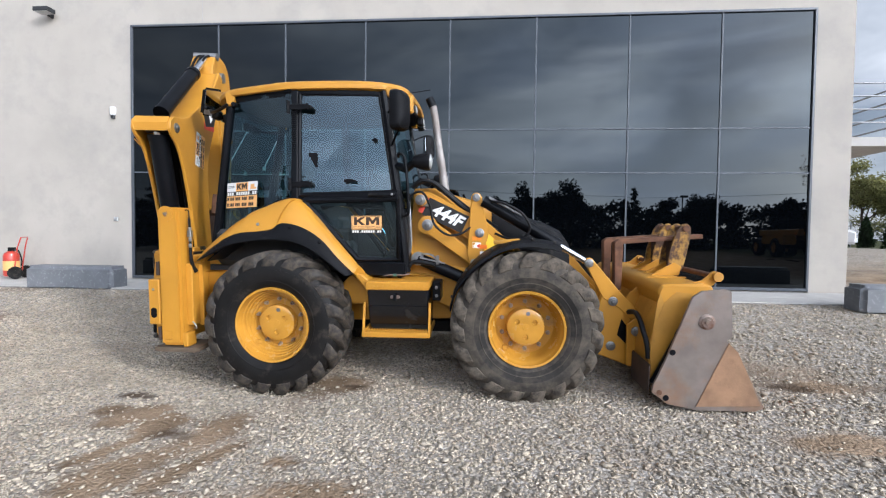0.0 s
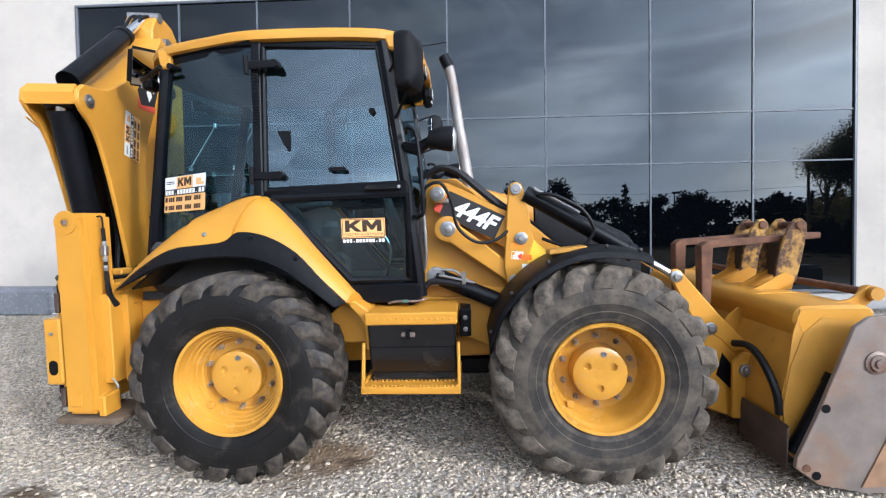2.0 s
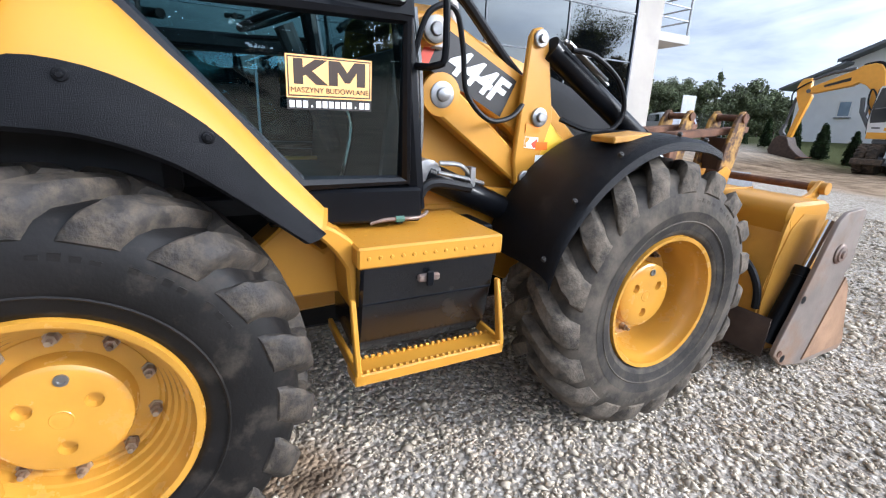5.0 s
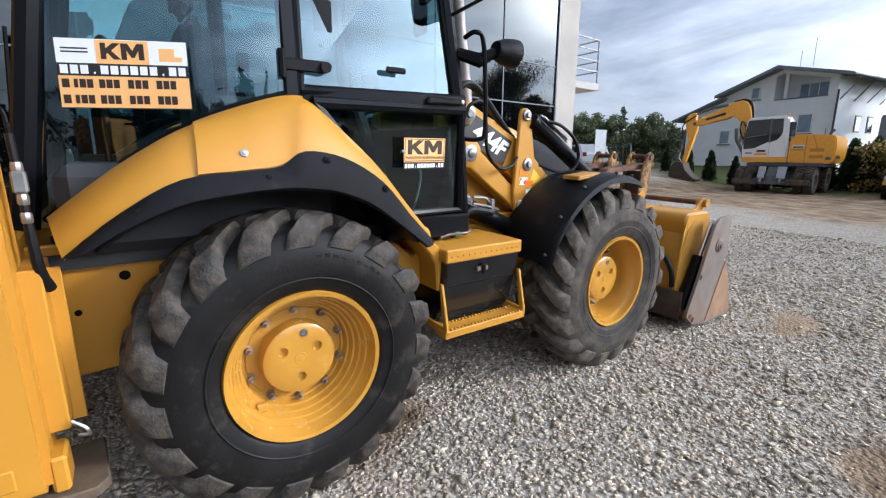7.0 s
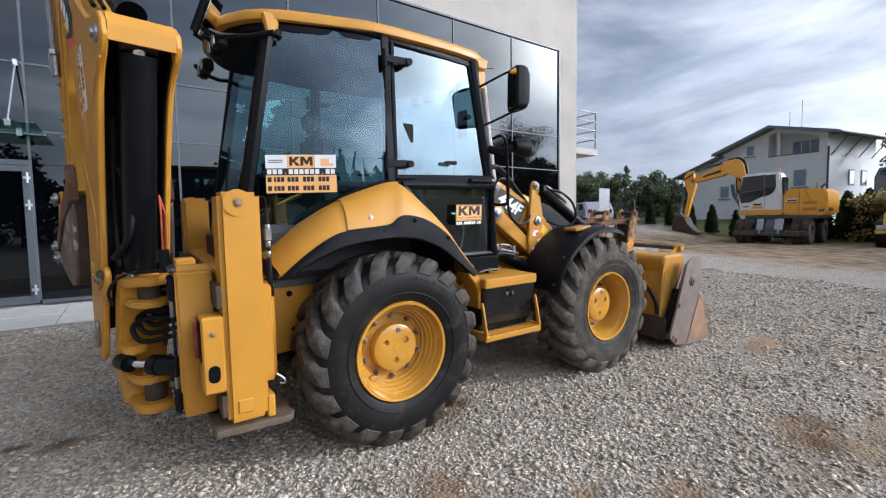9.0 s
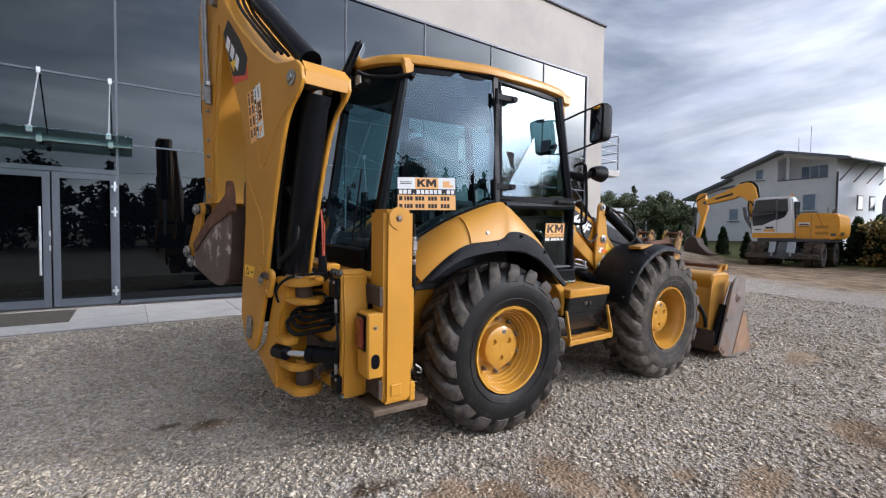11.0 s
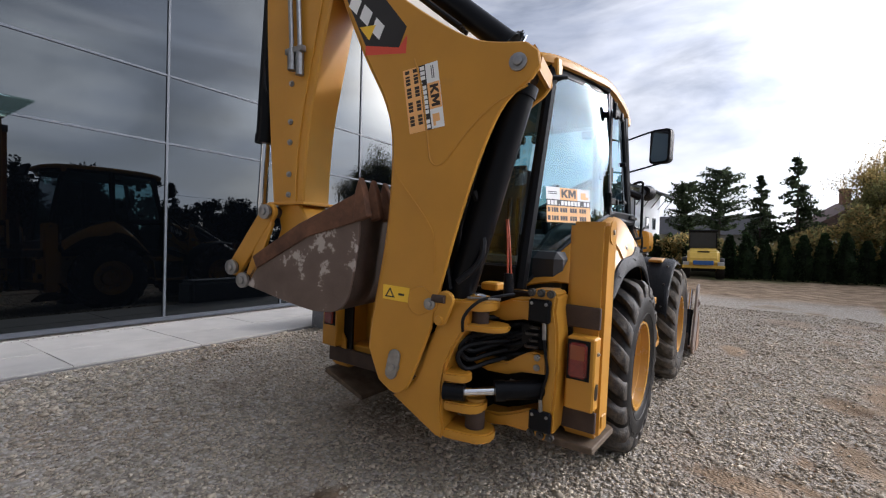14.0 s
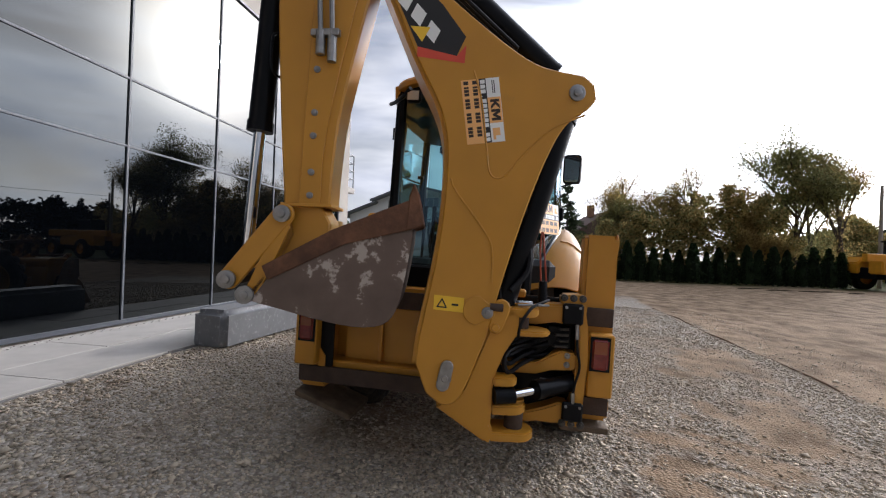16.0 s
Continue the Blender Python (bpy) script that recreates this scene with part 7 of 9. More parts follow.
def make_hood():
    rows = []
    for x, z, w in ((1.22, 1.98, 0.40), (1.55, 1.94, 0.40), (1.95, 1.82, 0.40), (2.05, 1.79, 0.40)):
        rows.append([Vector((x, CY + s * w * k, z - d)) for s, k, d in ((-1, 1, 0.75), (-1, 1, 0.10), (-1, 0.9, 0.03), (-1, 0.6, 0.0), (1, 0.6, 0.0), (1, 0.9, 0.03), (1, 1, 0.10), (1, 1, 0.75))])
    b = loft(rows)
    thicken(b, 0.01)
    part("hood", b, YELLOW, LOADER)
    rows = []
    for x, z, w in ((2.06, 1.785, 0.41), (2.3, 1.71, 0.41), (2.62, 1.60, 0.41), (2.78, 1.52, 0.40), (2.86, 1.40, 0.38), (2.87, 1.0, 0.38)):
        rows.append([Vector((x, CY + s * w * k, z - d)) for s, k, d in ((-1, 1, 0.55), (-1, 1, 0.11), (-1, 0.92, 0.03), (-1, 0.6, 0.0), (1, 0.6, 0.0), (1, 0.92, 0.03), (1, 1, 0.11), (1, 1, 0.55))])
    b = loft(rows)
    thicken(b, 0.012)
    part("hood_nose", b, PLASTIC, LOADER, "black grille nose of the hood")
    part("engine_block", box(1.25, 2.75, CY - 0.36, CY + 0.36, 1.05, 1.35, 0.03), BLACK, LOADER)
    pts = [(1.56, CY - 0.33, 1.90), (1.53, CY - 0.33, 2.11), (1.48, CY - 0.33, 2.46), (1.445, CY - 0.33, 2.74), (1.42, CY - 0.33, 2.86)]
    part("exhaust", tube(pts, [0.046, 0.044, 0.040, 0.038, 0.040], 14, 4), EXHAUST, LOADER, "bare steel exhaust stack")
    part("exhaust_tip", tube([(1.425, CY - 0.33, 2.84), (1.385, CY - 0.33, 2.93)], [0.045, 0.043], 14), BLACK, LOADER)


make_hood()


def make_front_wings():
    def wing(s, Y):
        arc = curve_pts([(1.66, 0.86, 0), (1.72, 1.04, 0), (1.88, 1.24, 0), (2.08, 1.38, 0), (2.30, 1.445, 0), (2.54, 1.435, 0), (2.66, 1.40, 0)], 5)
        rows = []
        for q in arc:
            rows.append([Vector((q.x, Y(yy), q.y + dz)) for yy, dz in ((0.62, 0.0), (0.75, 0.012), (0.95, 0.012), (1.08, 0.0), (1.125, -0.02), (1.135, -0.055))])
        b = loft(rows)
        thicken(b, 0.016)
        w = part("front_wing", b, PLASTIC, LOADER, "black plastic front mudguard", sharp=50)
        b = box(2.06, 2.30, *sorted((Y(0.85), Y(1.0))), 1.42, 1.45, 0.006)
        for v in b.verts:
            v.co.z += 0.30 * (v.co.x - 2.18) * 0.3
        part("wing_step", b, YELLOW_WORN, w, "small yellow tread plate")
        b = bmesh.new()
        for i in range(7):
            for j in range(3):
                lathe([(0.008, 0), (0.006, 0.006), (0, 0.007)], (2.08 + i * 0.034, Y(0.88 + 0.045 * j), 1.443 + 0.09 * (2.08 + i * 0.034 - 2.18)), (0, 0, 1), 6, b)
        part("tread_studs", b, YELLOW_WORN, w)["kind"] = "stuff"
        for i in (2, 8, 14, 22, 27):
            q = arc[i]
            part("wing_bolt", pin((q.x, Y(1.07), q.y + 0.015), (0, s * 0.6, 0.8), 0.012, 0.008), BOLT_DARK, w)
        part("wing_bracket", box(1.95, 2.05, *sorted((Y(0.42), Y(0.66))), 1.18, 1.22, 0.006), YELLOW, LOADER)

    both(wing)


make_front_wings()


def make_tank():
    """Tank box with the tread plate and the lower step."""
    def side_tank(s, Y):
        yo = 1.06
        b = prism([(0.86, 1.00), (1.46, 1.00), (1.46, 1.06), (0.86, 1.06)], XZ, *sorted((Y(0.60), Y(yo))), 0.008)
        for v in b.verts:
            if abs(v.co.y - Y(yo)) < 0.05 and v.co.z < 1.04:
                v.co.z -= 0.02
        tp = part("tread_plate", b, YELLOW, LOADER, "yellow chequered tread plate")
        b = bmesh.new()
        for i in range(13):
            for j in range(7):
                lathe([(0.007, 0), (0.005, 0.003), (0, 0.0035)], (0.895 + i * 0.044 + (0.02 if j % 2 else 0), Y(0.68 + j * 0.055), 1.058), (0, 0, 1), 6, b)
        for i in range(13):
            lathe([(0.009, 0), (0.006, 0.004), (0, 0.005)], (0.90 + i * 0.043, Y(yo), 1.02), (0, s, 0), 6, b)
        part("tread_studs", b, YELLOW, tp)["kind"] = "stuff"
        prof = [(0.62, 0.62), (0.93, 0.58), (0.985, 0.66), (1.05, 0.975), (1.05, 0.995), (0.62, 0.995)]
        b = prism([(Y(y), z) for y, z in prof], YZ, 0.875, 1.45, 0.012)
        tk = part("tank", b, BLACK_GLOSS, LOADER, "glossy black steel tank box")
        b = box(1.095, 1.185, *sorted((Y(1.03), Y(1.055))), 0.900, 0.930, 0.006)
        part("tank_latch", b, RUST_STEEL, tk)
        part("tank_seam", box(0.885, 1.44, *sorted((Y(1.012), Y(1.022))), 0.822, 0.832, 0.002), BLACK, tk)
        part("latch_handle", box(1.125, 1.155, *sorted((Y(1.055), Y(1.066))), 0.885, 0.945, 0.004), BLACK, tk)
        pipe = part("under_door_pipe", tube([(0.98, Y(0.83), 1.085), (1.04, Y(0.84), 1.098), (1.18, Y(0.84), 1.098), (1.24, Y(0.80), 1.11)], 0.008, 8, 4), RUST_STEEL, LOADER)
        part("pipe_union", lathe([(0, -0.018), (0.014, -0.018), (0.014, 0.018), (0, 0.018)], (1.10, Y(0.84), 1.098), (1, 0, 0), 6), mat("green_union", (0.06, 0.14, 0.10), 0.4), pipe)
        st = part("step", box(0.83, 1.475, *sorted((Y(0.99), Y(1.105))), 0.542, 0.590, 0.006), YELLOW, LOADER, "yellow serrated entry step")
        b = bmesh.new()
        for i in range(24):
            for e0, e1 in ((0.993, 1.005), (1.090, 1.102)):
                box(0.845 + i * 0.026, 0.859 + i * 0.026, *sorted((Y(e0), Y(e1))), 0.590, 0.603, 0.002, b)
        part("step_teeth", b, YELLOW, st)["kind"] = "stuff"
        for x in (0.835, 1.455):
            part("step_side", prism([(Y(0.66), 0.58), (Y(1.105), 0.555), (Y(1.105), 0.61), (Y(1.045), 0.86), (Y(1.02), 0.86), (Y(1.065), 0.61), (Y(0.66), 0.62)], YZ, x, x + 0.02, 0.004), YELLOW, st)
        part("step_end_bracket", box(1.47, 1.55, *sorted((Y(0.62), Y(0.85))), 0.85, 1.04, 0.008), BLACK, LOADER)
        for z in (0.90, 0.98):
            part("bracket_bolt", pin((1.51, Y(0.85), z), (0, s, 0), 0.016, 0.015), STEEL, LOADER)
        # yellow skirt between wing and tank
        part("skirt", prism([(0.66, 1.10), (0.80, 0.98), (0.87, 1.05), (0.87, 0.80), (0.60, 0.80), (0.52, 0.98)], XZ, *sorted((Y(0.62), Y(0.80))), 0.01), YELLOW, LOADER)
        part("fuel_line", tube([(0.78, Y(0.72), 1.095), (0.95, Y(0.74), 1.09), (1.1, Y(0.72), 1.10), (1.2, Y(0.66), 1.16)], 0.014, 8, 4), STEEL, LOADER)

    both(side_tank)


make_tank()


def flat_arm(name, pts, y0, y1, material=None, w=0.01, label="", parent=None):
    return part(name, prism(pts, XZ, min(y0, y1), max(y0, y1), w), material or YELLOW, parent or LOADER, label)


def bone(p, q, r0, r1, n=7):
    """An outline round two ends of different radius."""
    a = math.atan2(q[1] - p[1], q[0] - p[0])
    pts = []
    for k in range(n + 1):
        t = a + math.pi / 2 + math.pi * k / n
        pts.append((p[0] + r0 * math.cos(t), p[1] + r0 * math.sin(t)))
    for k in range(n + 1):
        t = a - math.pi / 2 + math.pi * k / n
        pts.append((q[0] + r1 * math.cos(t), q[1] + r1 * math.sin(t)))
    return pts


def ram(p, q, r, rod_r, split, parent=None, label="", d=None):
    """Hydraulic cylinder from its base p to its rod end q; split: how far the barrel reaches."""
    p, q = Vector(p), Vector(q)
    m = p.lerp(q, split)
    b = tube([p, m], r, 16)
    u = (q - p).normalized()
    tube([m - u * 0.05, m + u * 0.012], r * 1.10, 16, bm=b)
    tube([p, p + u * 0.03], r * 1.06, 16, bm=b)
    body = part("hydraulic_cylinder", b, BLACK, parent or LOADER, label or "black hydraulic cylinder")
    part("piston_rod", tube([m, q], rod_r, 14), CHROME, parent if parent and parent != LOADER else body, "bright chrome rod")
    return body


def make_loader_arms():
    def arms(s, Y):
        o, i = Y(0.555), Y(0.455)
        side_y = Y
        Y = lambda y: side_y(y - 0.085)
        # main lift arm with its dark decal
        arm = flat_arm("loader_arm", [(1.24, 1.86), (1.28, 1.92), (1.40, 1.93), (1.95, 1.66), (2.35, 1.32), (2.9, 0.92), (3.26, 0.62), (3.28, 0.36), (3.18, 0.33), (2.95, 0.50), (2.2, 1.10), (1.80, 1.44), (1.30, 1.76)], i, o, w=0.012)
        # lower parallel link
        low = flat_arm("parallel_link", bone((1.393, 1.585), (1.86, 1.235), 0.075, 0.06), Y(0.56), Y(0.67), w=0.010)
        # upright bell crank
        crank = flat_arm("bell_crank", [(1.84, 1.87), (1.86, 1.905), (1.90, 1.915), (1.935, 1.895), (1.95, 1.85), (2.02, 1.50), (1.99, 1.40), (1.92, 1.17), (1.87, 1.14), (1.82, 1.17), (1.80, 1.30)], Y(0.665), Y(0.70), w=0.008)
        if s < 0:
            m = frame_at((1.898, Y(0.7006), 1.452), (1, 0, 0), (0, 0, 1))
            part("reflector", plate(m, 0.092, 0.044, 0.003), mat("orange_reflector", (0.75, 0.24, 0.015), 0.35, coat=0.4), crank, "orange stick-on reflector")
            m = frame_at((1.896, Y(0.7006), 1.382), (1, 0, -0.06), (0, 0, 1))
            part("safety_sticker", plate(m, 0.084, 0.056, 0.001), WHITE, crank, "torn white and red safety sticker")
            part("sticker_red", prism([(0.000, -0.004), (0.036, 0.022), (0.038, -0.022), (0.016, -0.026)], lambda a, c, d: m @ Vector((a, c, d)), 0.0008, 0.0016, 0.0), RED, crank)
            part("sticker_tear", prism([(-0.040, 0.024), (-0.012, 0.026), (-0.02, 0.006), (-0.034, -0.004), (-0.026, -0.024), (-0.040, -0.024)], lambda a, c, d: m @ Vector((a, c, d)), 0.0008, 0.0016, 0.0), YELLOW, crank)
        flat_arm("crank_gusset", [(1.99, 1.52), (2.24, 1.30), (2.22, 1.26), (1.96, 1.22)], Y(0.655), Y(0.668), DECAL_YELLOW, w=0.004)
        flat_arm("arm_block", [(1.98, 1.50), (2.30, 1.26), (2.20, 1.02), (1.95, 1.15)], Y(0.52), Y(0.595), w=0.01)
        for n, (x, z), r in (("tower_pin", (1.329, 1.842), 0.054), ("link_pin", (1.393, 1.588), 0.058), ("crank_pin", (1.893, 1.862), 0.040), ("pivot_pin", (1.926, 1.506), 0.046), ("crank_foot_pin", (1.87, 1.205), 0.038)):
            yy = {"tower_pin": 0.72, "link_pin": 0.67}.get(n, 0.70)
            part(n, pin((x, Y(yy), z), (0, s, 0), r, 0.035), STEEL, LOADER, "steel pivot pin")
        part("tower_boss", lathe([(0.062, -0.10), (0.062, -0.002), (0, -0.002)], (1.329, Y(0.72), 1.842), (0, s, 0), 20), YELLOW, LOADER)
        part("pin_boss", lathe([(0.095, 0), (0.095, 0.03), (0.06, 0.034), (0, 0.034)], (1.393, Y(0.645), 1.588), (0, s, 0), 24), YELLOW, LOADER)
        part("pin_keeper", box(1.335, 1.405, *sorted((Y(0.645), Y(0.668))), 1.775, 1.815, 0.008), STEEL, LOADER)
        Y = side_y
        # lift ram low down, tilt ram above
        ram((1.30, Y(0.62), 1.245), (2.75, Y(0.62), 0.62), 0.062, 0.032, 0.62)
        part("ram_eye", lathe([(0.068, -0.05), (0.068, 0.05), (0.036, 0.055), (0, 0.05)], (1.30, Y(0.62), 1.245), (0, s, 0), 18), STEEL, LOADER)
        part("ram_pipe", tube([(1.34, Y(0.70), 1.30), (1.44, Y(0.71), 1.29), (1.50, Y(0.70), 1.24), (1.54, Y(0.69), 1.21)], 0.011, 7, 4), STEEL, LOADER)
        part("ram_pipe", tube([(1.33, Y(0.71), 1.26), (1.45, Y(0.72), 1.235), (1.58, Y(0.69), 1.20)], 0.010, 7), STEEL, LOADER)
        part("pipe_clamp", box(1.49, 1.52, *sorted((Y(0.67), Y(0.72))), 1.19, 1.28, 0.004), STEEL, LOADER)
        ram((1.96, Y(0.60), 1.83), (3.0, Y(0.62), 1.21), 0.058, 0.030, 0.72)
        # front lever, guide plate and lower arm end
        flat_arm("tilt_lever", [(2.955, 1.22), (2.97, 1.255), (3.005, 1.265), (3.035, 1.25), (3.30, 0.93), (3.52, 0.70), (3.40, 0.66), (3.30, 0.76), (3.14, 0.86)], Y(0.62), Y(0.655), w=0.008)
        flat_arm("arm_head", [(3.10, 0.80), (3.13, 0.90), (3.22, 0.93), (3.36, 0.80), (3.46, 0.48), (3.50, 0.20), (3.42, 0.18), (3.10, 0.30), (3.04, 0.5)], Y(0.57), Y(0.65), w=0.010)
        for x, z, r in ((3.0, 1.21, 0.042), (3.235, 0.835, 0.045), (3.22, 0.39, 0.045)):
            part("lever_pin", pin((x, Y(0.655), z), (0, s, 0), r, 0.03), STEEL, LOADER, "steel pivot pin")
        part("arm_slot", prism([(3.32, 0.66), (3.44, 0.50), (3.42, 0.36), (3.28, 0.50)], XZ, *sorted((Y(0.648), Y(0.653))), 0.0), BLACK, LOADER)
        # hoses
        part("hose", tube([(1.24, Y(0.60), 1.97), (1.34, Y(0.60), 2.035), (1.46, Y(0.58), 2.01), (1.64, Y(0.56), 1.86), (1.80, Y(0.535), 1.73), (1.96, Y(0.52), 1.62), (2.10, Y(0.52), 1.52)], 0.022, 8, 5), HOSE, LOADER)
        part("hose", tube([(1.24, Y(0.54), 1.98), (1.36, Y(0.54), 2.04), (1.50, Y(0.53), 2.00), (1.68, Y(0.51), 1.85), (1.88, Y(0.49), 1.70), (2.10, Y(0.48), 1.56)], 0.022, 8, 5), HOSE, LOADER)
        part("hose", tube([(1.20, Y(0.72), 1.72), (1.25, Y(0.74), 1.88), (1.36, Y(0.74), 1.91), (1.43, Y(0.70), 1.78), (1.47, Y(0.68), 1.60), (1.60, Y(0.66), 1.49), (1.74, Y(0.635), 1.50), (1.84, Y(0.60), 1.57), (1.90, Y(0.55), 1.62)], 0.012, 8, 6), HOSE, LOADER)
        part("hose", tube([(1.12, Y(0.75), 1.06), (1.20, Y(0.76), 1.14), (1.28, Y(0.75), 1.22), (1.48, Y(0.74), 1.19)], 0.022, 8, 5), HOSE, LOADER)
        part("hose", tube([(2.04, Y(0.68), 1.82), (2.16, Y(0.71), 1.80), (2.34, Y(0.71), 1.70), (2.42, Y(0.70), 1.56), (2.36, Y(0.69), 1.46), (2.22, Y(0.66), 1.45), (2.08, Y(0.60), 1.50)], 0.013, 8, 6), HOSE, LOADER)
        part("tilt_pipe", tube([(2.02, Y(0.67), 1.855), (2.20, Y(0.67), 1.755), (2.30, Y(0.67), 1.70)], 0.010, 7), STEEL, LOADER)
        part("tilt_pipe", tube([(2.02, Y(0.64), 1.865), (2.34, Y(0.64), 1.68)], 0.010, 7), STEEL, LOADER)
        for k in range(2):
            part("pillar_pipe", tube([(1.21, Y(0.66 + 0.04 * k), 1.9), (1.235, Y(0.68 + 0.04 * k), 1.6), (1.23, Y(0.68 + 0.04 * k), 1.32), (1.14, Y(0.68), 1.2)], 0.009, 6, 4), STEEL, LOADER)
        # decals
        d = Vector((0.50, 0, -0.245)).normalized()
        m = frame_at((1.575, o + s * 0.0005, 1.685), d * (-s), (0, 0, 1))
        part("arm_decal", plate(m, 0.45, 0.19, 0.0012), PRINT, arm, "black model decal")
        lettering("444F", 0.165, m @ Matrix.Translation((0.015, 0.0, 0.003)), WHITE, "decal_lettering", arm, bold=0.006, lean=0.25)
        part("decal_stripe", plate(m, 0.05, 0.17, 0.0014, -0.25 if s < 0 else 0.25, 0.0), RED, arm)
        part("reflector", box(1.925, 2.0, *sorted((Y(0.615), Y(0.618))), 1.345, 1.385, 0.0), REFLECTOR, LOADER, "orange reflector")
        part("crank_sticker", box(1.93, 1.995, *sorted((Y(0.615), Y(0.617))), 1.255, 1.32, 0.0), WHITE, LOADER)
        part("crank_sticker_mark", box(1.95, 1.99, *sorted((Y(0.617), Y(0.6185))), 1.265, 1.295, 0.0), RED, LOADER)

    both(arms)
    part("torque_tube", tube([(2.6, CY - 0.6, 0.95), (2.6, CY + 0.6, 0.95)], 0.09, 16), YELLOW, LOADER)


make_loader_arms()


def make_bucket():
    y0, y1 = -1.20, CY + 1.25
    # shell: back, floor and top beam as one bent sheet
    prof = curve_pts([(3.72, 1.02, 0), (3.62, 0.92, 0), (3.54, 0.70, 0), (3.50, 0.45, 0), (3.52, 0.22, 0), (3.66, 0.08, 0), (3.95, 0.04, 0), (4.32, 0.055, 0)], 4)
    rows = [[Vector((q.x, y, q.y)) for y in (y0 + 0.16, CY, y1 - 0.16)] for q in prof]
    b = loft(rows)
    thicken(b, 0.02)
    shell = part("loader_bucket", b, YELLOW_WORN, LOADER, "worn yellow loader bucket resting on the gravel", sharp=50)
    shell.location.x = -0.07
    part("cutting_edge", prism([(4.05, 0.03), (4.38, 0.035), (4.38, 0.05), (4.05, 0.062)], XZ, y0, y1, 0.003), RUST, shell)
    b = prism([(3.56, 1.00), (3.60, 1.07), (3.98, 1.07), (4.04, 1.03), (4.02, 0.98), (3.90, 0.86), (3.62, 0.84)], XZ, y0 + 0.15, y1 - 0.15, 0.02)
    part("top_beam", b, YELLOW, shell, "yellow box beam along the bucket top")
    side = [(3.78, 0.98), (3.86, 1.035), (4.05, 1.05), (4.09, 1.03), (4.11, 0.66), (4.06, 0.62), (4.16, 0.52), (4.38, 0.055), (4.32, 0.02), (3.86, 0.012), (3.60, 0.06), (3.47, 0.16), (3.48, 0.22), (3.58, 0.45)]
    for y in (y0, y1):
        pl = part("side_plate", prism(side, XZ, y - 0.014, y + 0.014, 0.004), WORN, shell, "rust-brown worn steel side plate")
        o = -1 if y < 0 else 1
        b = lathe([(0.066, 0), (0.066, 0.008), (0.050, 0.012), (0.046, 0.020), (0.026, 0.020), (0.024, 0.030), (0, 0.031)], (3.90, y + o * 0.014, 0.775), (0, o, 0), 22)
        part("plate_pin", b, RUST_STEEL, shell)
        for x, z in ((3.63, 0.51), (3.585, 0.115)):
            part("plate_hole", lathe([(0.026, 0.0025), (0, 0.0025)], (x, y + o * 0.0135, z), (0, o, 0), 16), BLACK, shell)
        part("plate_bolt", lathe([(0.022, 0), (0.022, 0.006), (0, 0.006)], (3.53, y + o * 0.0135, 0.16), (0, o, 0), 12), RUST, shell)
        part("clam_panel", prism([(3.83, 0.05), (4.08, 0.60), (4.155, 0.52), (4.35, 0.07)], XZ, *sorted((y + o * 0.014, y + o * 0.022)), 0.002), RUST_TAN, shell, "rusty brown clam-jaw side")
        ram((3.53, y - o * 0.08, 0.20), (3.90, y - o * 0.08, 0.96), 0.050, 0.022, 0.60, shell)
    for y in (y0 + 0.16, y1 - 0.16):
        part("inner_side", prism([(3.56, 0.90), (3.60, 1.05), (4.0, 1.05), (4.05, 0.64), (3.80, 0.10), (3.64, 0.10), (3.53, 0.24), (3.51, 0.5)], XZ, y - 0.008, y + 0.008, 0.0), YELLOW_WORN, shell)
    cheek = [(3.72, 1.0), (3.62, 0.91), (3.545, 0.70), (3.505, 0.45), (3.525, 0.23), (3.665, 0.09), (3.92, 0.05), (3.92, 0.98)]
    for y in (y0 + 0.146, y1 - 0.158):
        part("end_cheek", prism(cheek, XZ, y, y + 0.012, 0.0), YELLOW_WORN, shell)
    # hinge ears on the back and a row of webs along the beam
    for y in (CY - 0.66, CY + 0.66):
        for d in (-0.06, 0.06):
            part("hinge_ear", prism([(3.42, 0.62), (3.50, 0.68), (3.62, 0.66), (3.60, 0.22), (3.42, 0.22)], XZ, y + d - 0.018, y + d + 0.018, 0.006), YELLOW, shell)
        part("hinge_pin", pin((3.50, y - 0.085, 0.56), (0, -1, 0), 0.045, 0.03), STEEL, shell)
    part("back_stain", prism([(3.46, 0.12), (3.47, 0.12), (3.476, 0.38), (3.466, 0.36)], XZ, y0 + 0.05, CY - 0.75, 0.0), BUCKET_DARK, shell)
    part("bucket_hose", tube([(3.44, CY - 0.70, 0.74), (3.47, CY - 0.80, 0.755), (3.47, CY - 0.92, 0.72), (3.47, CY - 1.02, 0.64), (3.49, CY - 1.07, 0.52), (3.50, CY - 1.08, 0.40)], 0.024, 8, 5), HOSE, shell)
    # fork hangers folded over the bucket
    part("fork_bar", tube([(4.10, -0.93, 1.125), (4.10, CY + 0.98, 1.125)], 0.026, 10), RUST, shell, "rusty round fork bar")
    for y in (-0.93, CY + 0.98):
        part("bar_bracket", prism([(3.84, 1.06), (3.98, 1.09), (4.08, 1.175), (4.13, 1.165), (4.15, 1.11), (4.10, 1.075), (4.04, 1.02), (3.90, 1.02)], XZ, y - 0.012, y + 0.012, 0.003), YELLOW, shell)
        part("bar_cap", tube([(4.10, y - 0.05, 1.125), (4.10, y + 0.05, 1.125)], 0.042, 14), YELLOW_WORN, shell)
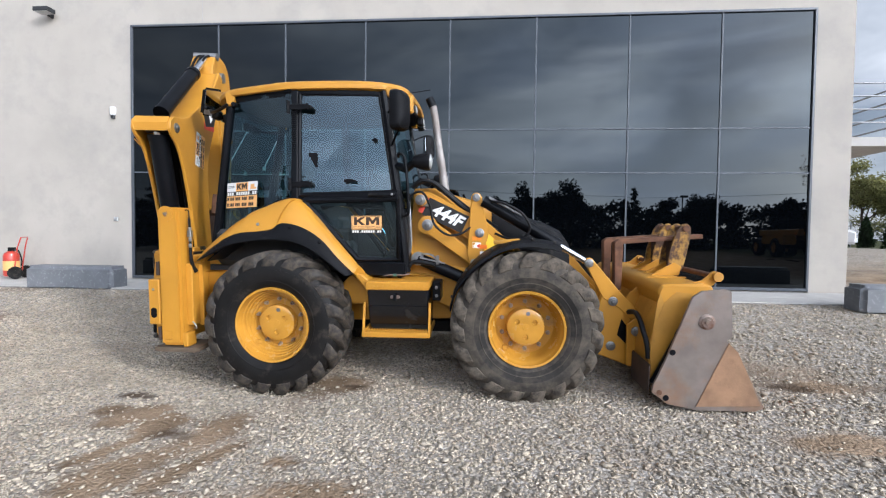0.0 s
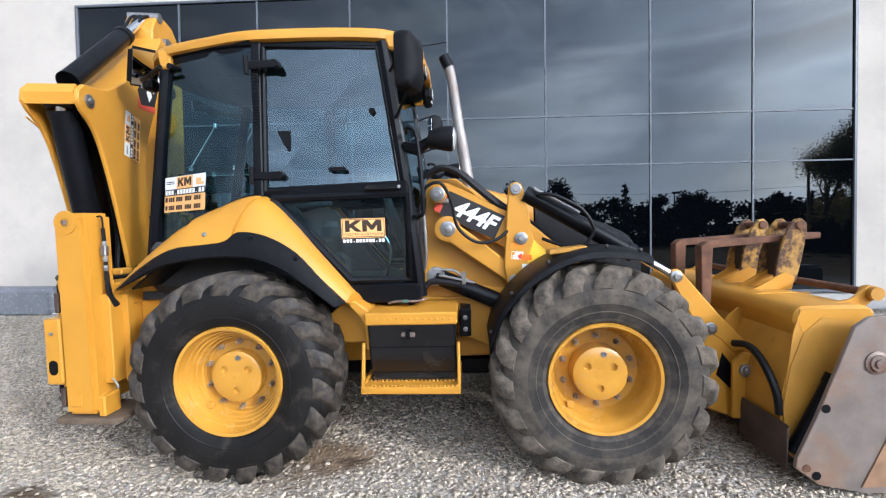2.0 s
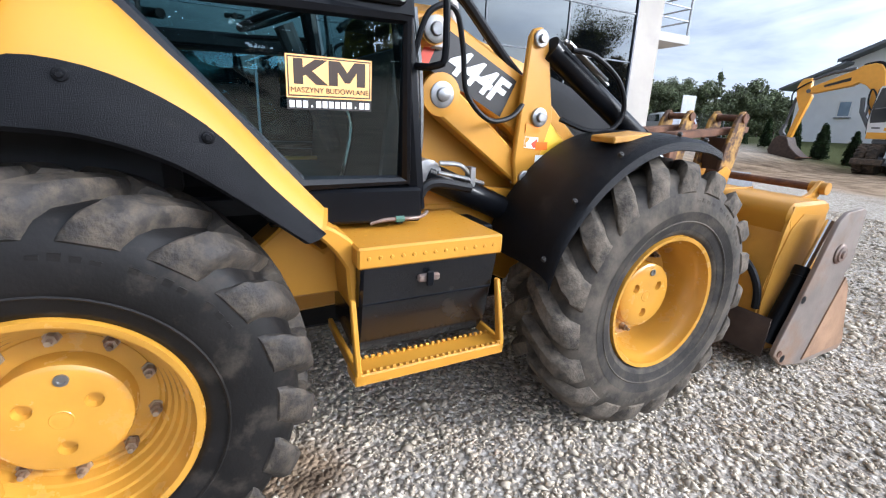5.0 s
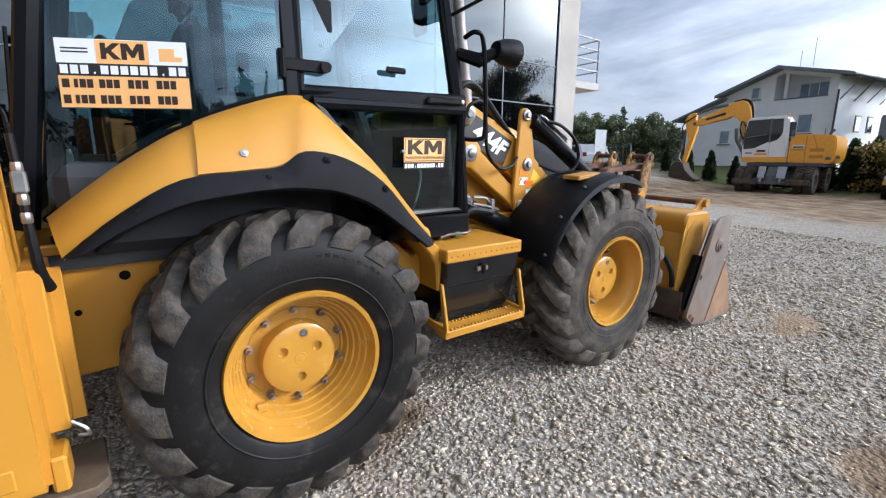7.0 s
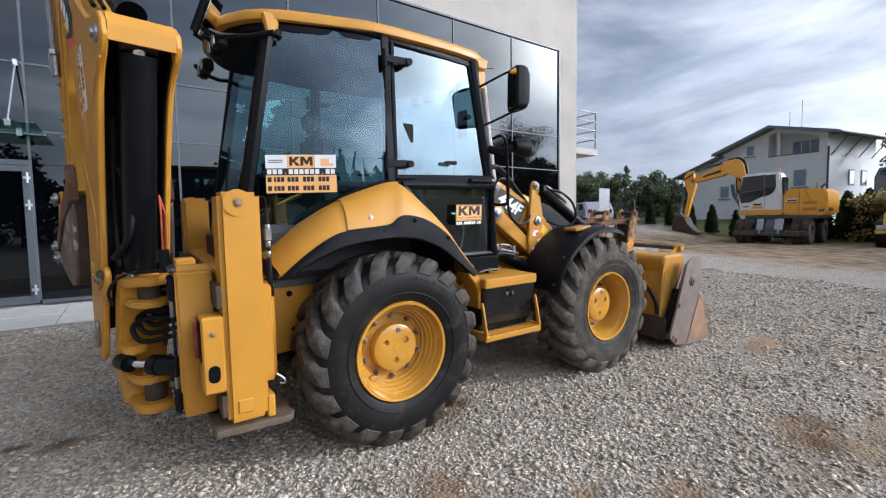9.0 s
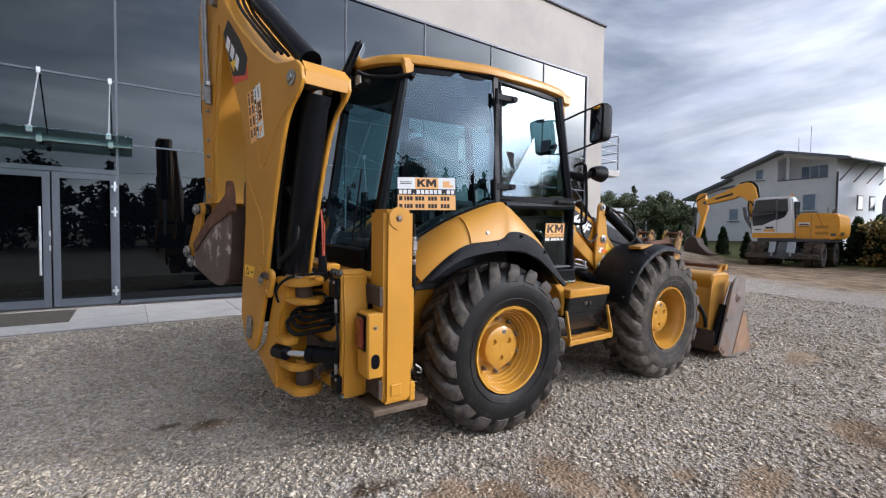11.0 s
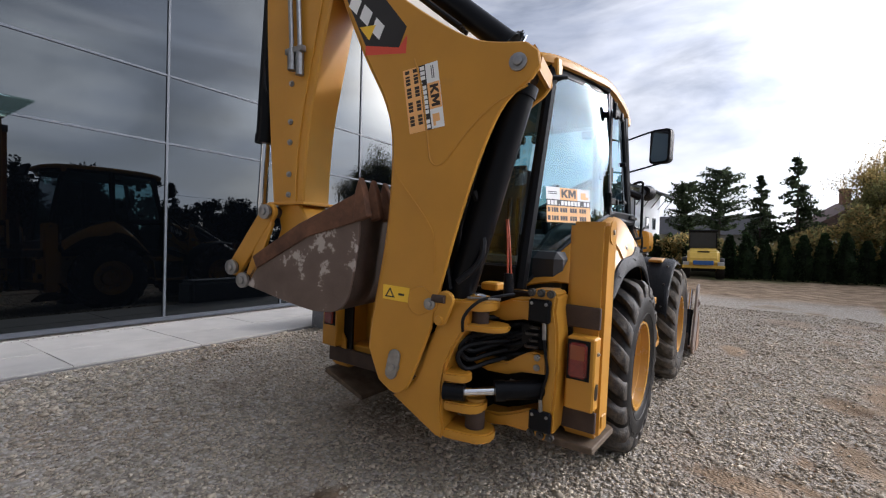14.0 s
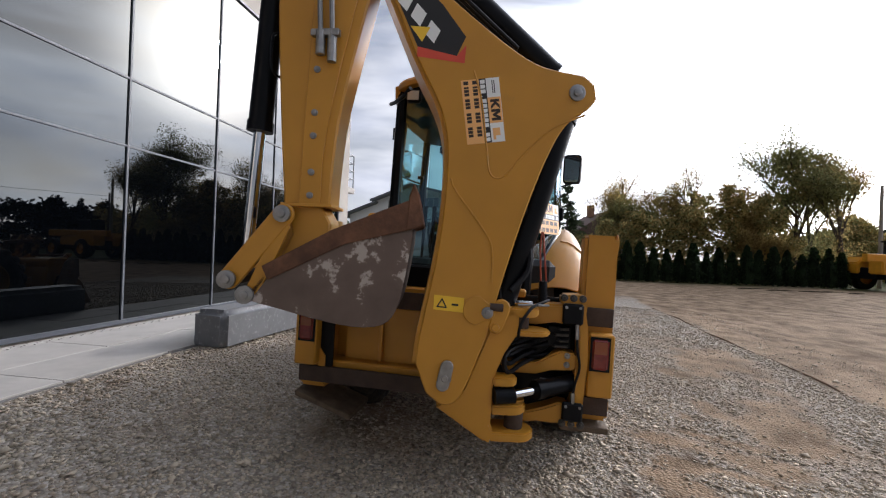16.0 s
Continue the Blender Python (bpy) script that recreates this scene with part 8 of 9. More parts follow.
    for y in (-0.24, 0.19):
        fork = part("pallet_fork", prism([(3.40, 1.40), (3.45, 1.435), (4.28, 1.485), (4.28, 1.44), (3.49, 1.385), (3.475, 0.90), (3.41, 0.90)], XZ, y - 0.05, y + 0.05, 0.006), RUST, shell, "rusty folded pallet fork")
        for d in (-0.10, 0.10):
            part("fork_hanger", prism([(3.90, 1.10), (4.06, 1.12), (4.10, 1.30), (4.135, 1.50), (4.13, 1.56), (4.095, 1.595), (4.05, 1.59), (4.00, 1.53), (3.93, 1.32)], XZ, y + d - 0.014, y + d + 0.014, 0.005), YELLOW_FLAKED, shell, "flaking yellow fork hanger")
            part("gusset", prism([(3.74, 1.068), (4.02, 1.068), (4.04, 1.16), (3.97, 1.20)], XZ, y + d - 0.03, y + d - 0.016, 0.003), YELLOW, shell)
            part("hanger_boss", lathe([(0.034, 0), (0.034, 0.012), (0.018, 0.014), (0, 0.014)], (4.085, y + d - 0.014, 1.545), (0, -1, 0), 14), RUST, shell)
        part("hanger_spacer", box(3.97, 4.03, y - 0.086, y + 0.086, 1.16, 1.40, 0.006), BUCKET_DARK, shell)
        part("hanger_pin", tube([(4.085, y - 0.12, 1.545), (4.085, y + 0.12, 1.545)], 0.026, 12), RUST, shell)
    # weld seam and rib on the back of the beam, hose along the shell
    part("weld_seam", tube([(4.0, CY - 0.62, 1.072), (3.66, CY - 0.62, 1.072), (3.592, CY - 0.62, 1.05), (3.60, CY - 0.62, 0.90)], 0.008, 6), YELLOW, shell)
    for y in (CY - 0.52, CY + 0.52):
        part("back_rib", prism([(3.53, 0.66), (3.40, 0.72), (3.50, 0.90), (3.60, 0.98), (3.60, 0.80)], XZ, y - 0.008, y + 0.008, 0.003), YELLOW, shell)


make_bucket()


# ---- rear frame, stabilisers and backhoe ----
def make_rear():
    part("frame_beam", box(-1.10, -0.93, CY - 1.00, CY + 1.00, 1.10, 1.28, 0.012), YELLOW, LOADER)
    part("frame_beam", box(-1.10, -0.93, CY - 1.00, CY + 1.00, 0.48, 0.66, 0.012), YELLOW, LOADER)
    part("frame_plate", box(-0.98, -0.955, CY - 0.85, CY + 0.85, 0.66, 1.10, 0.0), YELLOW, LOADER)
    for y in (-0.35, 0.12, 0.55):
        part("frame_rib", box(-1.03, -0.975, CY + y - 0.015, CY + y + 0.015, 0.66, 1.10, 0.004), YELLOW, LOADER)
    part("dark_rail", box(-1.152, -1.122, CY - 1.165, CY + 1.165, 1.115, 1.245, 0.004), BUCKET_DARK, LOADER, "dark greased slide rail")
    part("dark_rail", box(-1.152, -1.122, CY - 1.165, CY + 1.165, 0.49, 0.615, 0.004), BUCKET_DARK, LOADER, "dark greased slide rail")

    def leg(s, side_y):
        Y = lambda y: side_y(y - 0.035)
        st = part("stabiliser", box(-1.12, -0.90, *sorted((Y(0.98), Y(1.21))), 0.44, 1.76, 0.025, seg=2), YELLOW, LOADER, "upright yellow stabiliser tube")
        part("stabiliser_pin", pin((-1.02, Y(1.21), 1.70), (0, s, 0), 0.032, 0.016), RUST_STEEL, st)
        part("pin_plate", lathe([(0.075, 0), (0.075, 0.008), (0, 0.008)], (-1.02, Y(1.21), 1.70), (0, s, 0), 18), YELLOW, st)
        part("leg_patch", box(-1.07, -0.99, *sorted((Y(1.21), Y(1.22))), 0.50, 0.58, 0.008), YELLOW, st)
        part("leg_foot_bracket", box(-0.91, -0.86, *sorted((Y(1.05), Y(1.19))), 0.42, 0.56, 0.01), YELLOW, st)
        # the foot on the building's side hangs tilted on its pin
        drop = 0.30 if s > 0 else 0.0
        edge = 0.74 if s > 0 else 0.88
        sole = [(-1.20, edge), (-1.19, 1.205), (-0.79, 1.225), (-0.75, 1.18), (-0.77, edge)]
        b = prism(sole, lambda a, c, d: Vector((a, Y(c), d - drop * (1.205 - c))), 0.378, 0.42, 0.006)
        part("stabiliser_foot", b, MUDDY_STEEL, st, "rusty steel stabiliser foot plate")
        part("rear_guide", box(-0.91, -0.84, *sorted((Y(0.90), Y(1.12))), 0.62, 1.22, 0.006), YELLOW, st)
        part("guide_lip", box(-0.845, -0.80, *sorted((Y(1.00), Y(1.015))), 0.60, 1.20, 0.003), YELLOW, st)
        part("leg_pipe", tube([(-0.905, Y(1.10), 1.735), (-0.872, Y(1.11), 1.738), (-0.852, Y(1.12), 1.715), (-0.850, Y(1.12), 1.60)], 0.006, 7, 3), BLACK, st)
        part("hose_sleeve", tube([(-0.850, Y(1.12), 1.66), (-0.848, Y(1.12), 1.57)], 0.012, 8), HOSE, st)
        part("check_valve", box(-0.866, -0.828, *sorted((Y(1.10), Y(1.14))), 1.475, 1.545, 0.006), STEEL, st)
        for z in (1.555, 1.455, 1.395):
            part("hose_fitting", lathe([(0, -0.018), (0.013, -0.018), (0.016, -0.012), (0.016, 0.012), (0.013, 0.018), (0, 0.018)], (-0.847, Y(1.12), z), (0, 0, 1), 8), STEEL, st)
        part("leg_hose", tube([(-0.847, Y(1.12), 1.47), (-0.846, Y(1.12), 1.34), (-0.842, Y(1.11), 1.22), (-0.83, Y(1.07), 1.14)], [0.012, 0.015, 0.017, 0.02], 8, 3), HOSE, st)
        part("split_pin", tube([(-0.835, Y(1.14), 0.66), (-0.80, Y(1.15), 0.63), (-0.79, Y(1.15), 0.60), (-0.82, Y(1.14), 0.60)], 0.007, 6, 3), STEEL, st)
        # tail lamp bracket
        br = part("lamp_bracket", box(-1.235, -1.122, *sorted((Y(1.035), Y(1.205))), 0.64, 1.075, 0.010), YELLOW, LOADER)
        part("bracket_slot", prism(bone((-1.18, 0.735), (-1.18, 0.775), 0.03, 0.03), XZ, *sorted((Y(1.205), Y(1.2075))), 0.0), BLACK, br)
        part("bracket_bolt", pin((-1.18, Y(1.205), 0.98), (0, s, 0), 0.013, 0.014), STEEL, br)
        part("tail_lamp", box(-1.262, -1.237, *sorted((Y(1.055), Y(1.165))), 0.835, 1.045, 0.016, seg=3), LAMP_RED, br, "red tail lamp")
        part("lamp_housing", box(-1.241, -1.2355, *sorted((Y(1.043), Y(1.177))), 0.822, 1.058, 0.0), BLACK, br)
        part("turn_lens", box(-1.264, -1.2625, *sorted((Y(1.068), Y(1.152))), 0.945, 1.03, 0.0), LAMP_AMBER_DARK, br, "dull amber upper lens")
        part("dark_panel", box(-1.142, -1.122, *sorted((Y(0.93), Y(1.033))), 0.62, 1.11, 0.0), BLACK, LOADER)
        part("lamp_web", prism([(Y(0.985), 0.62), (Y(1.034), 0.62), (Y(1.034), 0.76), (Y(0.985), 0.70)], lambda a, b, c: Vector((c, a, b)), -1.16, -1.145, 0.0), YELLOW, LOADER)

    both(leg)


make_rear()

# the boom stands across the machine: u runs along it to the left, w is its depth forward
BS = -0.2
BU = Vector((BS, 1, 0)).normalized()
BW = Vector((1, -BS, 0)).normalized()
BO = Vector((-1.74, -0.015, 0.012))


def BP(u, z, w):
    return BO + BU * u + BW * w + Vector((0, 0, z))


def bplate(name, pts, w0, w1, material=None, chamf=0.006, parent=None, label=""):
    return part(name, prism(pts, BP, w0, w1, chamf), material or YELLOW, parent or LOADER, label)


def strip(line, w0, w1, t):
    """A bent sheet along a line of (u, z), from depth w0 to w1."""
    rows = [[BP(u, z, w0), BP(u, z, (w0 + w1) / 2), BP(u, z, w1)] for u, z in line]
    b = loft(rows)
    thicken(b, t)
    return b


def make_boom():
    inner = [(0.62, 3.50), (0.50, 3.23), (0.28, 2.76), (0.10, 2.42), (0.045, 2.12), (0.065, 1.62), (0.15, 1.06), (0.165, 0.88)]
    foot = [(0.09, 0.70), (-0.02, 0.63), (-0.11, 0.67), (-0.17, 0.80)]
    outer = [(-0.26, 1.06), (-0.32, 1.34), (-0.43, 1.77), (-0.55, 2.15), (-0.66, 2.38), (-0.80, 2.50)]
    head = [(-0.845, 2.56), (-0.83, 2.645), (-0.76, 2.70)]
    upper = [(-0.62, 2.715), (-0.45, 2.755), (-0.22, 2.89), (0.12, 3.14), (0.36, 3.36), (0.50, 3.55)]
    c = lambda L, n=4: [(p.x, p.y) for p in curve_pts([(a, b, 0) for a, b in L], n)]
    outline = c(inner) + c(foot, 3) + c(outer) + head + c(upper)
    boom = bplate("boom", outline, 0.0, 0.035, chamf=0.008, label="yellow curved backhoe boom")
    bplate("far_boom_plate", outline, 0.345, 0.38, chamf=0.008, parent=boom)
    part("inner_web", strip(c(inner), 0.03, 0.347, 0.02), YELLOW, boom)
    part("upper_web", strip([(u + 0.012, z - 0.012) for u, z in c(upper)], 0.03, 0.35, 0.02), YELLOW, boom)
    # black here puts the channel's inner shade into the web's colour
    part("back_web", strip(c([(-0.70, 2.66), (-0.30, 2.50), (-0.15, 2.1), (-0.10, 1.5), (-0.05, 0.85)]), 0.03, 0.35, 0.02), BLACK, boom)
    part("head_web", strip([(-0.80, 2.69), (-0.845, 2.62), (-0.835, 2.54)], 0.03, 0.35, 0.025), YELLOW, boom)
    for w in (0.0, 0.38):
        o = -1 if w == 0 else 1
        part("boom_pin", pin(BP(-0.72, 2.59, w), BW * o, 0.050, 0.03), STEEL, boom)
        part("foot_pin", pin(BP(-0.02, 0.80, w), BW * o, 0.042, 0.03), STEEL, boom)
    part("foot_pin_keeper", prism(bone((-0.03, 0.87), (-0.01, 0.76), 0.04, 0.04), BP, -0.022, -0.002, 0.004), STEEL, boom)
    # pressed stiffening line on the near plate
    line = [(-0.78, 2.46), (-0.58, 2.36), (-0.42, 2.20), (-0.30, 2.05), (-0.22, 2.06), (-0.19, 2.2), (-0.14, 2.5), (-0.08, 2.68)]
    part("weld_line", tube([BP(u, z, -0.001) for u, z in line], 0.006, 5, 4), YELLOW, boom)
    line = [(0.02, 2.02), (-0.02, 1.94), (-0.20, 1.72), (-0.26, 1.6), (-0.27, 1.4)]
    part("weld_line", tube([BP(u, z, -0.001) for u, z in line], 0.006, 5, 4), YELLOW, boom)
    # boom ram inside the channel, crowd ram along the top
    ram(BP(-0.34, 1.15, 0.19), BP(-0.71, 2.57, 0.19), 0.092, 0.05, 0.96, boom)
    # added black sheet: stands in for shade on the far plate's inner face
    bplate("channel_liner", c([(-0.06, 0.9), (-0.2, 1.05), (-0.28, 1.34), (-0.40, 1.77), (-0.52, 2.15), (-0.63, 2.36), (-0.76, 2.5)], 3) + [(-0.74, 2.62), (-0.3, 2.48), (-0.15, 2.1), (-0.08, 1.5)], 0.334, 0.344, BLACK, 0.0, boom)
    part("ram_clevis", tube([BP(-0.72, 2.59, 0.10), BP(-0.72, 2.59, 0.28)], 0.06, 14), BUCKET_DARK, boom)
    for w in (0.09, 0.29):
        part("boom_hose", tube([BP(-0.34, 1.3, w), BP(-0.30, 1.6, w), BP(-0.36, 1.9, w), BP(-0.44, 2.2, w)], 0.018, 7, 4), HOSE, boom)
    part("boom_hose", tube([BP(-0.40, 1.35, 0.05), BP(-0.52, 1.5, 0.12), BP(-0.50, 1.75, 0.15), BP(-0.46, 1.9, 0.1)], 0.02, 7, 5), HOSE, boom)
    ram(BP(-0.62, 2.76, 0.19), BP(0.66, 3.80, 0.17), 0.075, 0.04, 0.66, boom)
    for k in range(3):
        part("crowd_hose", tube([BP(-0.35, 2.86, 0.06 + 0.05 * k), BP(-0.05, 3.10, 0.05 + 0.05 * k), BP(0.30, 3.40, 0.06 + 0.05 * k), BP(0.50, 3.72, 0.10 + 0.05 * k), BP(0.62, 3.80, 0.12 + 0.05 * k)], 0.014, 7, 5), HOSE, boom)
    # decals on the near plate
    d = (Vector((0.0, 0, 0)) + (BU * 0.52 + Vector((0, 0, 0.55)))).normalized()
    pts = [(0.03, 2.76), (0.27, 2.80), (0.46, 3.18), (0.36, 3.27), (0.13, 3.06), (-0.02, 2.88)]
    dec = bplate("boom_decal", pts, -0.0015, -0.0005, PRINT, 0.0, boom, "black brand decal with a red edge")
    bplate("decal_stripe", [(-0.02, 2.72), (0.27, 2.74), (0.27, 2.80), (0.03, 2.76), (-0.025, 2.83)], -0.0018, -0.0006, RED, 0.0, boom)
    # the mark itself: three plain white shapes and a yellow wedge
    for u, z in ((0.36, 3.075), (0.275, 2.99), (0.185, 2.895)):
        du, dz, eu, ez = 0.030, 0.030, 0.018, 0.040
        bplate("decal_mark", [(u + du + eu, z + dz - ez), (u - du + eu, z - dz - ez), (u - du - eu, z - dz + ez), (u + du - eu, z + dz + ez)], -0.003, -0.0016, WHITE, 0.0, boom)
    bplate("decal_wedge", [(0.245, 2.83), (0.32, 2.92), (0.20, 2.92)], -0.0032, -0.0018, DECAL_YELLOW, 0.0, boom)
    # the same decals on the far plate
    bplate("far_decal", pts, 0.3805, 0.3815, PRINT, 0.0, boom, "black brand decal with a red edge")
    bplate("far_decal_stripe", [(-0.02, 2.72), (0.27, 2.74), (0.27, 2.80), (0.03, 2.76), (-0.025, 2.83)], 0.3806, 0.3818, RED, 0.0, boom)
    for u, z in ((0.36, 3.075), (0.275, 2.99), (0.185, 2.895)):
        du, dz, eu, ez = 0.030, 0.030, 0.018, 0.040
        bplate("far_decal_mark", [(u + du + eu, z + dz - ez), (u - du + eu, z - dz - ez), (u - du - eu, z - dz + ez), (u + du - eu, z + dz + ez)], 0.3816, 0.383, WHITE, 0.0, boom)
    company_sticker(frame_at(BP(-0.150, 2.44, 0.3808), Vector((0, 0, 1)) + BU * 0.17, -BU), 0.39, 0.235, LOADER)
    bplate("warning_label", [(0.075, 1.215), (0.075, 1.305), (-0.11, 1.295), (-0.11, 1.205)], -0.0015, -0.0005, DECAL_YELLOW, 0.0, boom, "yellow warning label")
    bplate("warning_sign", [(0.06, 1.230), (0.025, 1.290), (-0.01, 1.227)], -0.0028, -0.0016, PRINT, 0.0, boom)
    bplate("warning_sign_field", [(0.045, 1.238), (0.025, 1.273), (0.005, 1.236)], -0.0036, -0.003, DECAL_YELLOW, 0.0, boom)
    bplate("warning_bar", [(-0.035, 1.245), (-0.035, 1.258), (-0.075, 1.256), (-0.075, 1.243)], -0.0028, -0.0016, PRINT, 0.0, boom)
    # company sticker along the boom, turned on its side
    m = frame_at(BP(-0.150, 2.44, -0.001), Vector((0, 0, -1)) - BU * 0.17, -BU)
    company_sticker(m, 0.39, 0.235, LOADER)
    bplate("link_boss", bone((-0.25, 1.218), (-0.195, 1.225), 0.055, 0.09), -0.012, -0.001, YELLOW, 0.003, boom)
    part("link_pin", pin(BP(-0.255, 1.215, -0.012), -BW, 0.036, 0.025), STEEL, boom)
    part("far_link_pin", pin(BP(-0.255, 1.215, 0.38), BW, 0.045, 0.03), STEEL, boom)
    return boom


def km_mark(m, x, y, w, h, t):
    """The firm's mark: two heavy dark shapes side by side, from its lower left corner."""
    lay = lambda a, c, d: m @ Vector((a, c, d))
    left = [(0, 0), (0, 1), (0.27, 1), (0.27, 0.66), (0.62, 1), (1, 1), (0.54, 0.54), (1, 0), (0.64, 0), (0.34, 0.38), (0.27, 0.31), (0.27, 0)]
    right = [(0, 0), (0, 1), (0.30, 1), (0.5, 0.56), (0.70, 1), (1, 1), (1, 0), (0.76, 0), (0.76, 0.58), (0.57, 0.14), (0.43, 0.14), (0.24, 0.58), (0.24, 0)]
    b = prism([(x + w * 0.46 * a, y + h * c) for a, c in left], lay, 0.0002, t, 0.0)
    return prism([(x + w * (0.47 + 0.53 * a), y + h * c) for a, c in right], lay, 0.0002, t, 0.0, b)


def company_sticker(m, w, h, parent):
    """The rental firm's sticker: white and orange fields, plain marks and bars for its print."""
    st = part("sticker", plate(m, w, h * 0.48, 0.0010, 0, h * 0.26), WHITE, parent, "white and orange company sticker")
    part("sticker_field", plate(m, w * 0.40, h * 0.34, 0.0016, -w * 0.0, h * 0.32), ORANGE_STICKER, st)
    b = km_mark(m, -w * 0.165, h * 0.215, w * 0.33, h * 0.235, 0.0022)
    part("logo_mark", b, BROWN_PRINT, st)
    b = None
    for k in range(2):
        b = plate(m, w * 0.2, h * 0.022, 0.0016, -w * 0.36, h * (0.36 - 0.05 * k), b)
    part("small_print", b, INTERIOR, st)
    b = plate(m, w * 0.12, h * 0.13, 0.0016, w * 0.34, h * 0.33)
    b = plate(m, w * 0.18, h * 0.07, 0.0016, w * 0.37, h * 0.24, b)
    part("picture_mark", b, ORANGE_STICKER, st)
    band = part("web_band", plate(m, w, h * 0.18, 0.0018, 0, h * 0.06), PRINT, st)
    n = 13
    for k in range(n):
        dot_mark = k in (3, 10)
        part("web_bar", plate(m, w * (0.014 if dot_mark else 0.058), h * (0.03 if dot_mark else 0.125), 0.0024, w * (-0.45 + 0.9 * k / (n - 1)), h * (0.012 if dot_mark else 0.06)), WHITE, st)
    low = part("phone_field", plate(m, w, h * 0.46, 0.0010, 0, -h * 0.26), ORANGE_STICKER, st)
    for r in (-0.14, -0.37):
        for x, ww in ((-0.45, 0.055), (-0.375, 0.03), (-0.325, 0.045), (-0.27, 0.045), (-0.18, 0.045), (-0.125, 0.045), (-0.07, 0.045), (0.04, 0.045), (0.095, 0.045), (0.15, 0.045), (0.26, 0.045), (0.315, 0.045), (0.37, 0.045)):
            part("phone_bar", plate(m, w * ww, h * 0.125, 0.0018, w * x, h * r), BROWN_PRINT, st)
    return st


make_boom()


def make_stick():
    c = lambda L, n=4: [(p.x, p.y) for p in curve_pts([(a, b, 0) for a, b in L], n)]
    right = [(0.50, 3.62), (0.52, 3.40), (0.58, 3.06), (0.70, 2.45), (0.735, 2.1), (0.745, 1.80)]
    left = [(1.02, 1.80), (1.07, 2.3), (1.12, 2.95), (1.13, 3.4), (1.08, 3.68), (0.95, 3.82)]
    out = c(right, 3) + c(left, 3) + [(0.78, 3.84), (0.60, 3.78)]
    st = part("stick", prism(out, BP, 0.02, 0.30, 0.012), YELLOW, LOADER, "yellow dipper stick of the backhoe")
    for w, o in ((0.02, -1), (0.30, 1)):
        part("stick_side", prism([(u, z) for u, z in c([(0.80, 1.80), (0.80, 2.1), (0.76, 2.45), (0.66, 3.0), (0.6, 3.3)], 3)] + [(0.9, 3.3), (0.92, 2.5), (0.93, 1.80)], BP, *sorted((w, w + o * 0.012)), 0.003), YELLOW, st)
    for z in (1.86, 2.00, 2.22, 2.36, 2.62):
        part("stick_bolt", pin(BP(0.865, z, 0.008), -BW, 0.020, 0.022), STEEL, st)
    part("end_plate", prism([(0.73, 1.795), (1.03, 1.785), (1.04, 1.805), (0.73, 1.815)], BP, 0.0, 0.38, 0.003), YELLOW, st)
    part("boom_joint_pin", tube([BP(0.64, 3.52, -0.03), BP(0.64, 3.52, 0.39)], 0.065, 16), STEEL, st)
    part("crowd_pin", tube([BP(0.66, 3.80, 0.02), BP(0.66, 3.80, 0.31)], 0.05, 14), STEEL, st)
    # hydraulic pipes with their couplings
    for k, u in enumerate((0.86, 0.79)):
        part("pipe", tube([BP(u + 0.10, 3.75, 0.0), BP(u + 0.03, 3.3, -0.02), BP(u, 2.95, -0.02), BP(u - 0.01, 2.80, -0.02)], 0.016, 8, 4), STEEL, st)
        part("coupling", tube([BP(u - 0.01, 2.84, -0.022), BP(u - 0.015, 2.70 - 0.04 * k, -0.022)], 0.028, 10), STEEL, st)
    part("pipe_clamp", box(-0.02, 0.02, -0.09, 0.09, -0.02, 0.02, 0.004), STEEL, st).matrix_basis = Matrix.Translation(BP(0.82, 2.83, -0.02))
    # bucket ram on the outer side, with its guard rail
    ram(BP(1.18, 3.72, 0.17), BP(1.29, 1.38, 0.17), 0.075, 0.037, 0.62, st)
    part("guard_loop", tube([BP(1.11, 2.85, 0.1), BP(1.155, 2.82, 0.05), BP(1.15, 2.62, 0.05), BP(1.10, 2.58, 0.1)], 0.009, 7, 4), BLACK, st)
    # links
    for w0, w1 in ((-0.045, -0.005), (0.345, 0.385)):
        part("guide_link", prism(bone((1.0, 1.735), (1.30, 1.33), 0.062, 0.062), BP, w0, w1, 0.006), YELLOW, st)
        part("link_gusset", prism([(1.02, 1.72), (1.22, 1.22), (1.13, 1.22), (0.96, 1.66)], BP, w0 + 0.005, w1 - 0.005, 0.004), YELLOW, st)
    part("stick_nose", prism([(0.80, 1.80), (1.02, 1.80), (0.97, 1.62), (1.06, 1.42), (0.98, 1.38), (0.86, 1.52), (0.74, 1.56), (0.74, 1.70)], BP, 0.05, 0.33, 0.012), YELLOW, st)
    for u, z, r in ((1.0, 1.735, 0.042), (1.30, 1.33, 0.045), (1.19, 1.245, 0.045)):
        part("link_pin", tube([BP(u, z, -0.07), BP(u, z, 0.41)], r, 14), BUCKET_DARK, st)
        part("link_pin_head", pin(BP(u, z, -0.07), -BW, r * 1.2, 0.03), STEEL, st)
    # digging bucket
    side = c([(1.16, 1.21), (0.98, 1.17), (0.78, 1.125), (0.55, 1.09), (0.38, 1.11), (0.30, 1.20), (0.26, 1.38), (0.23, 1.62)], 3) + [(0.23, 1.74), (0.62, 1.60), (1.06, 1.36)]
    bk = part("digging_bucket", prism(side, BP, -0.06, -0.035, 0.004), BUCKET_GREY, LOADER, "scraped brown digging bucket with worn teeth")
    part("far_side", prism(side, BP, 0.54, 0.565, 0.004), BUCKET_GREY, bk)
